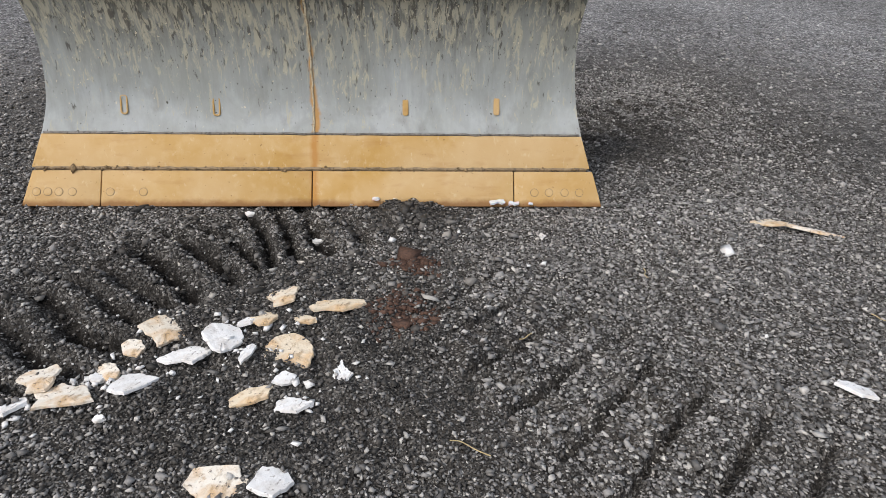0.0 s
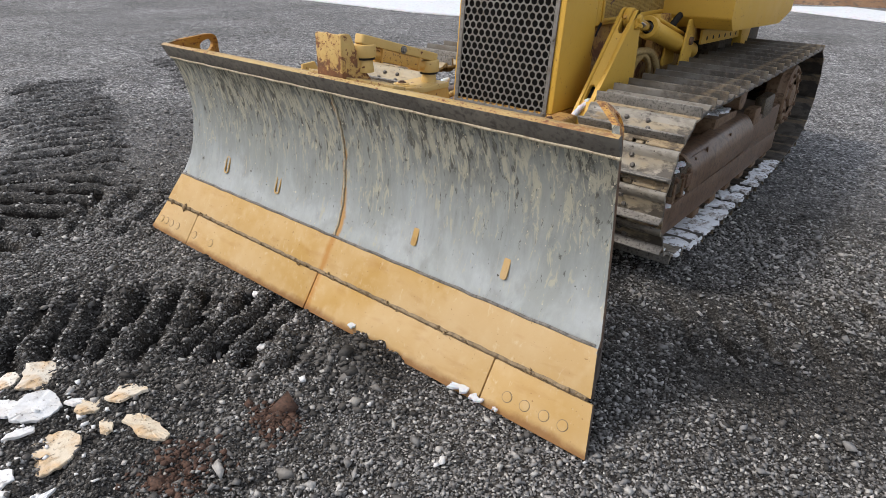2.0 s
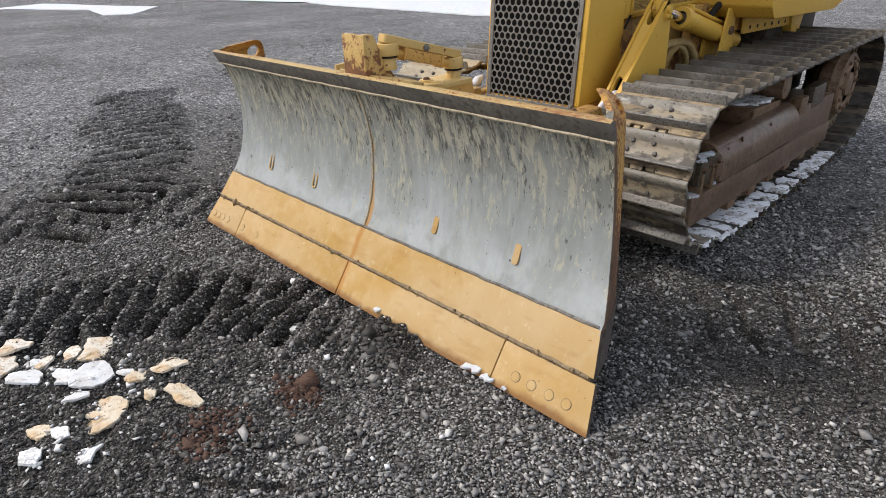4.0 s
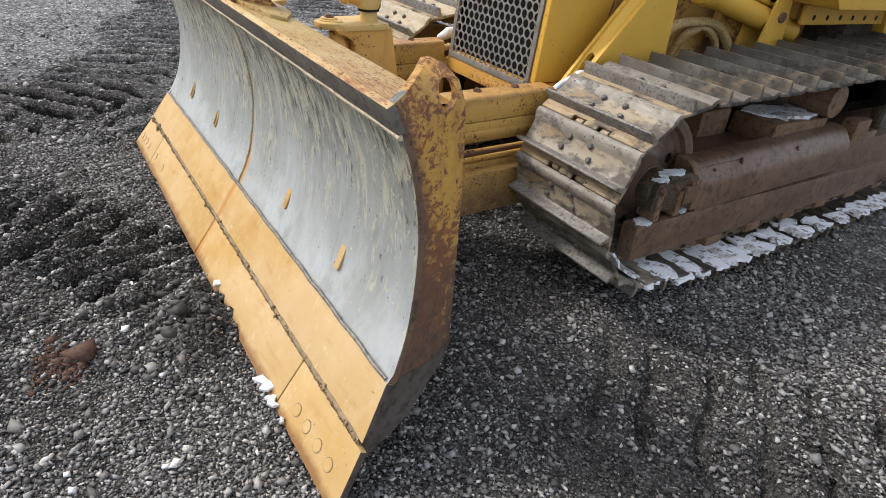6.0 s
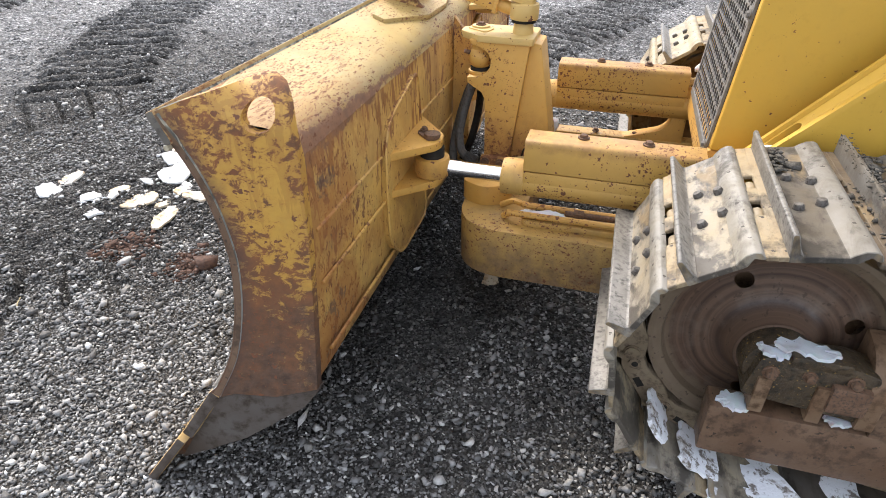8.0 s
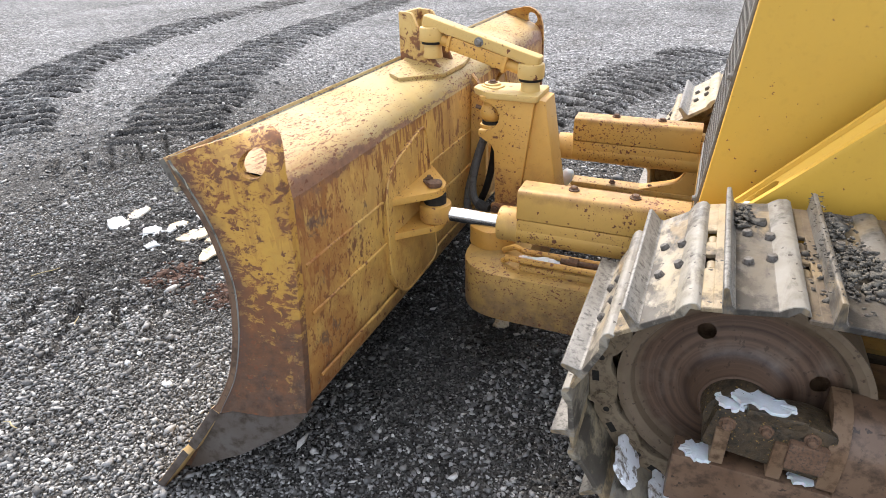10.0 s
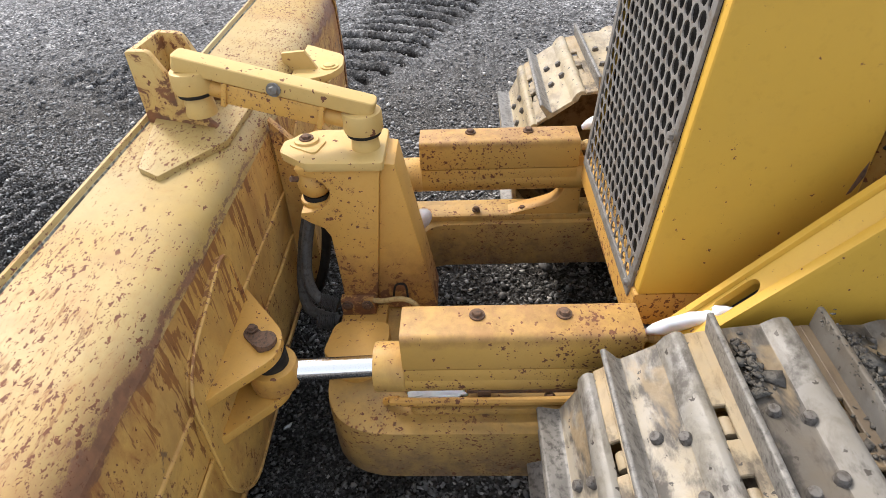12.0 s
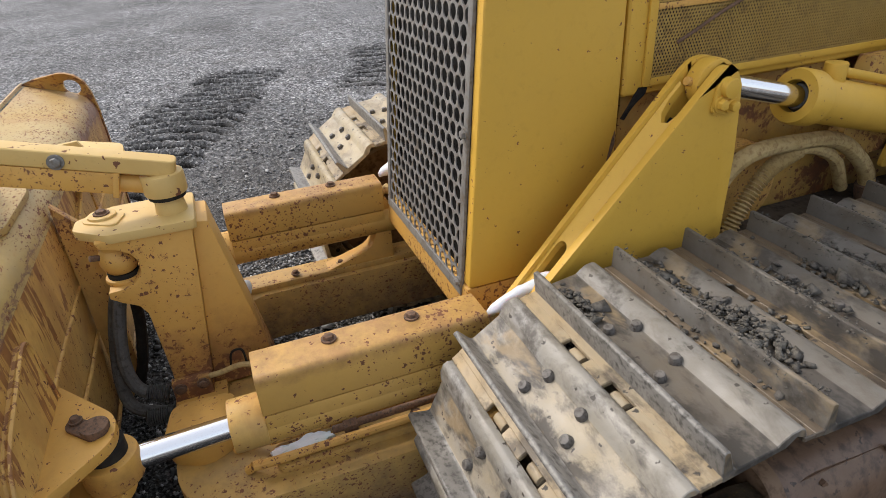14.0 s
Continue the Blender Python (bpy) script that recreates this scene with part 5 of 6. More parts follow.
# angling cylinders with their covers
def cylinder(cx, pin_x):
    guard = part("cylinder_cover", prism(rounded([(cx - 0.050, 0.636), (cx + 0.050, 0.636), (cx + 0.050, 0.728), (cx - 0.050, 0.728)], [0, 0, 0.016, 0.016]), "y", 0.800, 1.280, 0.003), M_COVER, dozer, "rust-spotted yellow box cover over a cylinder")
    for y in (0.955, 1.130):
        part("cover_bolt", bolt((cx - 0.012, y, 0.728), r=0.012, h=0.012), M_BOLT, guard)
    barrel = part("angle_cylinder", join(rod((cx, 0.79, 0.588), (cx, 1.36, 0.588), 0.050, sides=32), box(cx - 0.0485, cx + 0.0485, 0.802, 1.278, 0.588, 0.633, 0.003)), M_COVER, dozer, "yellow hydraulic angling cylinder")
    part("gland", rod((cx, 0.735, 0.592), (cx, 0.803, 0.592), 0.054, sides=28, w=0.006), M_BACK, barrel, "rust-tinted gland nut")
    part("piston_rod", rod((pin_x + 0.004, 0.545, 0.604), (cx, 0.75, 0.594), 0.024, sides=28), M_CHROME, barrel, "chrome piston rod")
    part("rod_eye", join(rod((pin_x + 0.012, 0.525, 0.580), (pin_x + 0.012, 0.525, 0.640), 0.052, sides=28, w=0.008)), M_POST, barrel)
    part("rod_seal", rod((pin_x + 0.012, 0.525, 0.636), (pin_x + 0.012, 0.525, 0.668), 0.036, sides=24), M_DARK, barrel)
    part("hose", tube([(cx + 0.01, 1.27 + 0.012 * i, 0.685 + 0.001 * i) for i in range(17)], 0.016, 10, 1, 0.0022), M_TANHOSE, barrel)


cylinder(0.480, 0.495)
cylinder(-0.310, -0.36)

# ---- hood and body ----
HX0, HX1 = -0.245, 0.385


def front_y(z):
    return 1.298 + 0.085 * (z - 0.70)


HTOP = 1.95


def hood_shell():
    """The hood in plan, open at the front where the grille stands, leaning back a little."""
    bm = prism([(HX0, 1.298), (-0.228, 1.298), (-0.228, 1.40), (0.350, 1.40), (0.350, 1.298), (HX1, 1.298), (HX1, 1.668), (HX0, 1.668)], "z", 0.70, HTOP, 0.007, 3)
    for v in bm.verts:
        if v.co.y < 1.5:
            v.co.y += 0.085 * (v.co.z - 0.70)
    return bm


hood = part("hood", hood_shell(), M_HOOD, dozer, "smooth yellow hood with a grey perforated front grille")
part("hood_panel", prism([(1.676, 1.085), (2.75, 1.085), (2.75, HTOP), (1.676, HTOP)], "x", HX0 + 0.003, HX1 - 0.002, 0.012, 3), M_HOOD, hood, "rear yellow side panel")
part("hood_base", prism([(front_y(0.6) - 0.004, 0.605), (1.70, 0.605), (1.70, 0.697), (front_y(0.697) - 0.004, 0.697)], "x", HX0 + 0.003, HX1 - 0.004, 0.006), M_FRAME, hood, "rust-streaked yellow sill under the grille")


def sheet_part(name, verts, faces, place, material, parent, label=""):
    me = bpy.data.meshes.new(name)
    me.from_pydata([place(*v) for v in verts], [], faces)
    me.materials.append(material)
    return part(name, me, None, parent, label)


v, f = perforated(-0.222, 0.347, 0.690, 1.90, 0.0392, 0.0168, 0.003)
grille = sheet_part("grille", v, f, lambda u, w, d: (u, front_y(w) - 0.006 + d, w), M_MESH, hood, "grey steel grille with round holes in staggered rows")
for x0, x1 in ((-0.230, -0.206), (0.331, 0.353)):
    part("grille_border", prism([(front_y(0.68) - 0.009, 0.672), (front_y(0.68) - 0.001, 0.672), (front_y(1.92) - 0.001, 1.92), (front_y(1.92) - 0.009, 1.92)], "x", x0, x1, 0.002), M_MESH, grille)
part("grille_border", prism([(front_y(0.68) - 0.010, 0.668), (front_y(0.68) - 0.002, 0.668), (front_y(0.70) - 0.002, 0.694), (front_y(0.70) - 0.010, 0.694)], "x", -0.229, 0.352, 0.002), M_MESH, grille)
# core stands close to the grille; its black replaces the depth's shade
part("radiator", prism([(front_y(0.69) + 0.022, 0.672), (front_y(0.69) + 0.034, 0.672), (front_y(1.92) + 0.034, 1.92), (front_y(1.92) + 0.022, 1.92)], "x", -0.2275, 0.3495, 0), M_CORESHADE, hood, "radiator core blackened for the shade behind the grille")
for z in (0.70, 1.055, 1.45):
    part("grille_bolt", bolt((0.341, front_y(z) - 0.008, z), (0, -1, 0), 0.010, 0.012), M_MESH, grille)
# side screen
v, f = perforated(1.735, 2.60, 1.118, 1.62, 0.0080, 0.0029, 0.002, 6)
sheet_part("side_screen", v, f, lambda u, w, d: (HX1 + 0.004 - d, u, w + 0.0), M_SCREEN, hood, "yellow fine-holed engine screen")
# black sheet that gives the screen's holes their shade
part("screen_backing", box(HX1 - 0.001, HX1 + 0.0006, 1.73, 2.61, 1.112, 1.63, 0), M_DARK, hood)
part("screen_border", join(box(HX1 - 0.001, HX1 + 0.006, 1.722, 1.742, 1.105, 1.64, 0.002), box(HX1 - 0.001, HX1 + 0.0055, 1.742, 2.62, 1.105, 1.122, 0.002)), M_HOOD, hood)
# thin rust-coloured tube standing for a curved scratch on the screen
part("bent_strip", tube([(HX1 + 0.006, 1.80, 1.19), (HX1 + 0.012, 1.98, 1.27), (HX1 + 0.008, 2.2, 1.30)], 0.004, 6, 6), M_BOLT, hood)

# main frame under the hood
for k, (outline, word) in enumerate((([(1.738, 1.102), (1.716, 1.104), (1.694, 1.066), (1.676, 1.040), (1.684, 1.036), (1.700, 1.058), (1.712, 1.070), (1.735, 1.088)], "black"), ([(1.662, 1.016), (1.655, 0.995), (1.645, 0.945), (1.652, 0.950), (1.664, 0.985)], "dark"))):
    part("paint_scrape", prism(outline, "x", HX1 - 0.004, HX1 + 0.0008 + 0.0003 * k, 0), M_BOLT if k else M_DARK, hood, word + " scrape through the paint")
chassis = part("main_frame", prism([(1.66, 0.42), (4.0, 0.42), (4.0, 0.98), (2.9, 1.0), (2.75, 1.083), (1.70, 1.083), (1.68, 0.60)], "x", -0.20, 0.345, 0.01), M_MUDFRAME, dozer, "muddy yellow main frame")
part("belly_pan", prism([(1.75, 0.30), (3.95, 0.30), (4.0, 0.417), (1.70, 0.417)], "x", -0.42, 0.565, 0.01), M_BELLY, chassis, "mud-caked belly pan")
part("side_guard", box(0.352, 0.56, 1.95, 3.9, 0.42, 0.70, 0.01), M_BELLY, chassis, "mud-caked inner guard")
part("side_guard", box(-0.42, -0.206, 1.95, 3.9, 0.42, 0.70, 0.01), M_BELLY, chassis, "mud-caked inner guard")
part("screen_rail", box(HX1 - 0.001, HX1 + 0.007, 1.742, 2.62, 1.262, 1.274, 0.002), M_FRAME, hood)
part("cross_beam", box(-0.60, 0.74, 1.95, 2.15, 0.40, 0.62, 0.01), M_BROWN, chassis)
part("frame_boss", rod((0.34, 2.05, 0.80), (0.40, 2.05, 0.80), 0.12, sides=32, w=0.01), M_FRAME, chassis)

# bracket that carries the lift cylinder
OUTER = rounded([(1.285, 0.62), (1.847, 0.62), (1.847, 0.984), (1.832, 1.150), (1.790, 1.180), (1.745, 1.132), (1.70, 1.084), (1.29, 0.662)], [0, 0.01, 0.02, 0.035, 0.03, 0.02, 0, 0], 5)
INNER = rounded([(1.285, 0.62), (1.852, 0.62), (1.856, 1.00), (1.848, 1.168), (1.775, 1.186), (1.740, 1.163), (1.29, 0.668)], [0, 0.01, 0.02, 0.045, 0.03, 0.02, 0], 5)
bracket = part("lift_bracket", prism(OUTER, "x", 0.532, 0.552, 0.004), M_HOOD, dozer, "yellow triangular lift cylinder bracket")
part("inner_plate", prism(INNER, "x", 0.474, 0.488, 0.003), M_HOOD, bracket)


def flange():
    """Sloping top of the bracket between its two plates, with an oval opening low down and one at the top."""
    a0, b0 = Vector((0.4885, 1.290, 0.652)), Vector((0.4885, 1.733, 1.138))
    a1, b1 = Vector((0.5315, 1.290, 0.652)), Vector((0.5315, 1.733, 1.106))
    bm = bmesh.new()
    outer = [(0.0, 0.0), (1.0, 0.0), (1.0, 1.0), (0.86, 1.0), (0.86, 0.935), (0.76, 0.898), (0.5, 0.880), (0.24, 0.898), (0.14, 0.935), (0.14, 1.0), (0.0, 1.0)]
    holes = [[(0.5 + 0.36 * math.cos(a), 0.325 + (0.048 if math.sin(a) > 0 else -0.048) + 0.030 * math.sin(a)) for a in (2 * math.pi * k / 20 for k in range(20))]]
    caps = []
    for h in (-0.016, 0.0):
        rings = []
        for o in (outer, *holes):
            rings.append([bm.verts.new((a0.lerp(b0, t)).lerp(a1.lerp(b1, t), s) + Vector((0, -0.7, 0.7)) * h) for s, t in o])
        bmesh.ops.triangle_fill(bm, edges=[bm.edges.new((r[i], r[(i + 1) % len(r)])) for r in rings for i in range(len(r))], use_beauty=True)
        caps.append(rings)
    for p, q in zip(*caps):
        for i in range(len(p)):
            bm.faces.new((p[i], p[(i + 1) % len(p)], q[(i + 1) % len(p)], q[i]))
    return bm


# added black liner, paints the shade seen through the flange's openings
part("inner_web", prism([(1.30, 0.625), (1.83, 0.625), (1.83, 0.95), (1.795, 1.03), (1.72, 1.065), (1.345, 0.655)], "x", 0.4892, 0.5308, 0), M_DARK, bracket, "black liner for the shade in the bracket's hollow")
part("flange", flange(), M_HOOD, bracket, "pale yellow sloping flange with oval openings")
PV = Vector((0.512, 1.793, 1.131))
part("pivot_pin", rod((0.465, PV.y, PV.z), (0.574, PV.y, PV.z), 0.020, w=0.004), M_HOOD, bracket)
part("pin_plate", prism(rounded([(1.760, 1.082), (1.825, 1.075), (1.828, 1.105), (1.800, 1.15), (1.768, 1.14)], 0.012), "x", 0.552, 0.560, 0.002), M_HOOD, bracket)
for y, z in ((1.778, 1.100), (1.808, 1.093)):
    part("pin_bolt", bolt((0.560, y, z), (1, 0, 0), 0.0125, 0.014), M_HOOD, bracket)
dirv = Vector((0, 0.967, -0.255)).normalized()
lift = part("lift_cylinder", rod(PV + dirv * 0.29, PV + dirv * 1.05, 0.052, sides=32, w=0.008), M_HOOD, dozer, "yellow lift cylinder with a chrome rod")
part("piston_rod", rod(PV + dirv * 0.03, PV + dirv * 0.30, 0.024, sides=24), M_CHROME, lift)
part("rod_eye", rod(PV + Vector((-0.022, 0, 0)), PV + Vector((0.016, 0, 0)), 0.050, sides=28, w=0.006), M_HOOD, lift)
part("grease_nipple", rod(PV + Vector((-0.006, -0.046, 0.006)), PV + Vector((-0.006, -0.060, 0.010)), 0.009, sides=12, w=0.002), M_FRAME, lift)
gl = lathe([(0.0, 0.036), (0.0, 0.058), (0.008, 0.062), (0.050, 0.062), (0.058, 0.054)], (0, 0), 36)
gl = join(gl, lathe([(0.0, 0.036), (0.03, 0.034)], (0, 0), 36))
part("gland", moved(gl, Matrix.Translation(PV + dirv * 0.245) @ dirv.to_track_quat("X", "Z").to_matrix().to_4x4()), M_HOOD, lift, "round gland collar")
# black disc paints the shade inside the collar
part("gland_bore", rod(PV + dirv * 0.270, PV + dirv * 0.29, 0.035, sides=24), M_DARK, lift)
part("wiper_ring", rod(PV + dirv * 0.255, PV + dirv * 0.29, 0.028, sides=24, w=0.003), M_HOSE, lift)
part("port", join(rod(PV + dirv * 0.36 + Vector((0, 0, 0.04)), PV + dirv * 0.36 + Vector((0, 0, 0.088)), 0.024, w=0.004), rod(PV + dirv * 0.36 + Vector((0, 0.0, 0.070)), PV + dirv * 0.85 + Vector((0, 0, 0.070)), 0.011)), M_HOOD, lift)
hose_a = part("hydraulic_hose", tube([(0.47, 1.935, 0.60), (0.465, 1.957, 0.689), (0.46, 2.007, 0.789), (0.45, 2.079, 0.862), (0.44, 2.179, 0.893)], 0.018, 12, 22, 0.0036), M_TANHOSE, dozer, "mud-coloured hydraulic hoses, one ribbed")
part("hose", tube([(0.44, 2.15, 0.888), (0.44, 2.22, 0.893), (0.43, 2.33, 0.84), (0.42, 2.40, 0.74)], 0.017, 12, 8), M_TANHOSE, hose_a)
part("hose", tube([(0.43, 1.93, 0.80), (0.44, 1.953, 0.870), (0.45, 2.011, 0.917), (0.45, 2.136, 0.922), (0.45, 2.298, 0.900), (0.45, 2.43, 0.80), (0.45, 2.467, 0.70)], 0.021, 12, 8), M_TANHOSE, hose_a)
part("hose_ferrule", rod((0.45, 2.450, 0.755), (0.45, 2.470, 0.69), 0.026, sides=14, w=0.003), M_BOLT, hose_a)

# platform behind the engine
deck = part("platform", prism([(2.55, 1.09), (2.62, 1.02), (3.75, 0.98), (4.05, 1.05), (4.05, 1.22), (2.55, 1.25)], "x", -0.66, 0.80, 0.01), M_HOOD, dozer, "yellow operator platform above the tracks")
part("platform_skirt", prism([(2.75, 0.93), (3.70, 0.90), (3.70, 0.99), (2.75, 1.02)], "x", 0.40, 0.55, 0.006), M_FRAME, deck)
part("support", prism([(2.30, 0.84), (2.50, 0.84), (2.62, 1.10), (2.36, 1.10)], "x", 0.40, 0.445, 0.006), M_MUDFRAME, deck)

# added inner wall, coloured dark for the shade between the tracks
part("rear_case", box(-0.42, 0.560, 3.25, 4.25, 0.34, 0.98, 0.02), M_BELLY, chassis, "added dark case for the shade between the tracks")
for x in (0.455, 0.562):
    part("cylinder_mount", prism(rounded([(2.46, 0.80), (2.66, 0.80), (2.63, 1.06), (2.53, 1.08)], 0.02), "x", x, x + 0.014, 0.003), M_HOOD, lift)
part("mount_pin", rod((0.45, 2.58, 0.95), (0.59, 2.58, 0.95), 0.024, w=0.003), M_BOLT, lift)
rail = part("deck_rail", prism(rounded([(2.72, 0.915), (3.66, 0.885), (3.66, 0.965), (2.72, 1.005)], 0.01), "x", 0.585, 0.600, 0.003), M_HOOD, deck, "yellow rail with a row of bolt holes")
# holes are black discs, their inner shade put in as colour
for k in range(7):
    part("rail_hole", rod((0.597, 2.82 + 0.125 * k, 0.945 - 0.0045 * k), (0.6012, 2.82 + 0.125 * k, 0.945 - 0.0045 * k), 0.013, sides=14), M_DARK, rail)
part("deck_bracket", prism([(3.55, 0.82), (3.70, 0.82), (3.78, 1.0), (3.50, 1.0)], "x", 0.50, 0.62, 0.006), M_HOOD, deck)
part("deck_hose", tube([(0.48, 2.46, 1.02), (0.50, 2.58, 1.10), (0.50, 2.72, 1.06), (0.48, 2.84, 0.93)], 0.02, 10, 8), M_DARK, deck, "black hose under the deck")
# added dark panel, stands for the shade beneath the platform
part("underside_panel", box(-0.40, 0.50, 2.60, 3.70, 0.965, 0.985, 0.004), M_BELLY, deck, "added dark panel for the shade under the deck")

# ---- tracks ----
IY, IZ, RAD, YR, PITCH = 1.445, 0.460, 0.345, 3.90, 0.176


def loop():
    """The line of the shoes' plates, from the top front round by the rear and back over the front."""
    pts = [(IY, IZ + RAD)]
    pts += [(YR + RAD * math.sin(a), IZ + RAD * math.cos(a)) for a in np.linspace(0, math.pi * 0.98, 28)]
    pts += [(3.35, 0.046), (1.95, 0.046)]
    pts += [(IY - RAD * math.sin(a), IZ - RAD * math.cos(a)) for a in np.linspace(-0.05, math.pi, 30)]
    return pts


def along(pts, n, start):
    seg = [math.dist(a, b) for a, b in zip(pts, pts[1:])]
    total = sum(seg)
    out = []
    for k in range(n):
        s = (start + k * total / n) % total
        i = 0
        while s > seg[i]:
            s -= seg[i]
            i += 1
        (ay, az), (by, bz) = pts[i], pts[i + 1]
        t = s / seg[i]
        d = Vector((0, by - ay, bz - az)).normalized()
        out.append((Vector((0, ay + (by - ay) * t, az + (bz - az) * t)), d))
    return out, total


def shoe(flat, lip, strip):
    """One track shoe: slotted leading strip, upright grouser, flat with four bolts, rolled trailing lip."""
    prof = [(-0.050, 0.000), (-0.048, 0.046), (-0.043, 0.048), (-0.037, 0.046), (-0.031, 0.010), (-0.026, 0.004), (0.042, 0.002), (0.052, 0.008), (0.066, 0.014), (0.082, 0.014), (0.091, 0.008), (0.094, -0.006), (0.086, -0.006), (0.076, 0.002), (0.058, -0.010), (-0.050, -0.010)]
    bm = tint(prism(prof, "x", -0.25, 0.25, 0.0015, 1), 0)
    for f in bm.faces:
        c = f.calc_center_median()
        if c.z > 0.006 and c.y < -0.02:
            f.material_index = 1
        elif c.y > 0.046 and f.normal.z > 0.1:
            f.material_index = 3
    bm = join(bm, tint(box(-0.25, 0.25, -0.066, -0.0475, -0.008, 0.003, 0.0015, 1), 4))
    for x0, x1 in ((-0.25, -0.092), (-0.030, 0.030), (0.092, 0.25)):
        bm = join(bm, tint(box(x0, x1, -0.086, -0.064, -0.0075, 0.0025, 0.002, 1), 4))
    for x in (-0.0605, 0.0605):
        bm = join(bm, tint(moved(rod((x - 0.017, 0, 0), (x + 0.017, 0, 0), 0.0125, sides=12, w=0.004), Matrix.Translation((0, -0.0740, -0.0165))), 4))
    for x, y in ((-0.068, -0.004), (0.068, -0.004), (-0.050, 0.040), (0.050, 0.040)):
        bm = join(bm, tint(rod((x, y, 0.0), (x, y, 0.015), 0.0125, 0.009, sides=10, w=0.002), 2))
    finish(bm, 35)
    me = bpy.data.meshes.new("track_shoe")
    bm.to_mesh(me)
    bm.free()
    for k in (flat, M_LIPDK if flat is M_SHOEMUD else M_SHOEDK, M_NUT, lip, strip):
        me.materials.append(k)
    return me


SHOE, SHOE_MID, SHOE_FAR, SHOE_MUD = shoe(M_SHOE, M_LIPMETAL, M_STRIP), shoe(M_SHOEMID, M_LIPMID, M_STRIP), shoe(M_SHOEFAR, M_SHOEFAR, M_STRIP), shoe(M_SHOEMUD, M_LIPDK, M_STRIPDK)
LINE, LENGTH = along(loop(), 1, 0)
COUNT = round(LENGTH / PITCH)


def pose_on(p, d, x):
    n = Vector((0, -d.z, d.y))
    return Matrix(((1, 0, 0, x), (0, d.y, n.y, p.y), (0, d.z, n.z, p.z), (0, 0, 0, 1)))


def link_mesh():
    """One side link of the chain, with its two pin ends standing proud of either face."""
    o = rounded([(-0.098, -0.030), (-0.078, -0.075), (-0.02, -0.082), (0.03, -0.064), (0.075, -0.074), (0.098, -0.038), (0.07, -0.011), (-0.08, -0.011)], 0.012, 2)
    bm = tint(prism(o, "x", -0.017, 0.017, 0.002, 1), 0)
    for y, r in ((-0.062, 0.021), (0.060, 0.016)):
        bm = join(bm, tint(rod((-0.021, y, -0.045), (0.021, y, -0.045), r, sides=14), 0), tint(rod((-0.0215, y, -0.045), (0.0215, y, -0.045), r * 0.50, sides=12), 1))
    # bolt window under the shoe, a black block for the shade in it
    bm = join(bm, tint(box(-0.0176, 0.0176, -0.018, 0.020, -0.040, -0.016, 0.004, 1), 1))
    finish(bm, 35)
    me = bpy.data.meshes.new("chain_link")
    bm.to_mesh(me)
    bm.free()
    me.materials.append(M_LINK)
    me.materials.append(M_DARK)
    return me


def bushing_mesh():
    bm = rod((-0.088, -0.062, -0.045), (0.088, -0.062, -0.045), 0.019, sides=10)
    finish(bm)
    me = bpy.data.meshes.new("bushing")
    bm.to_mesh(me)
    bm.free()
    me.materials.append(M_LINK)
    return me


LINK, BUSHING = link_mesh(), bushing_mesh()


def dished(prof, cx):
    """The idler's dished face with round holes cut through it."""
    bm = lathe(prof, (IY, IZ), 120)
    for k in range(3):
        a = radians((22, 122, 262)[k])
        c = Vector((IY + 0.168 * math.cos(a), IZ + 0.168 * math.sin(a)))
        near = [v for v in bm.verts if (Vector((v.co.y, v.co.z)) - c).length < 0.0165 and abs(v.co.x - cx) < 0.06]
        bmesh.ops.delete(bm, geom=near, context="VERTS")
        for v in bm.verts:
            off = Vector((v.co.y, v.co.z)) - c
            if v.is_boundary and off.length < 0.04:
                p = c + off.normalized() * 0.0205
                v.co.y, v.co.z = p.x, p.y
    return bm


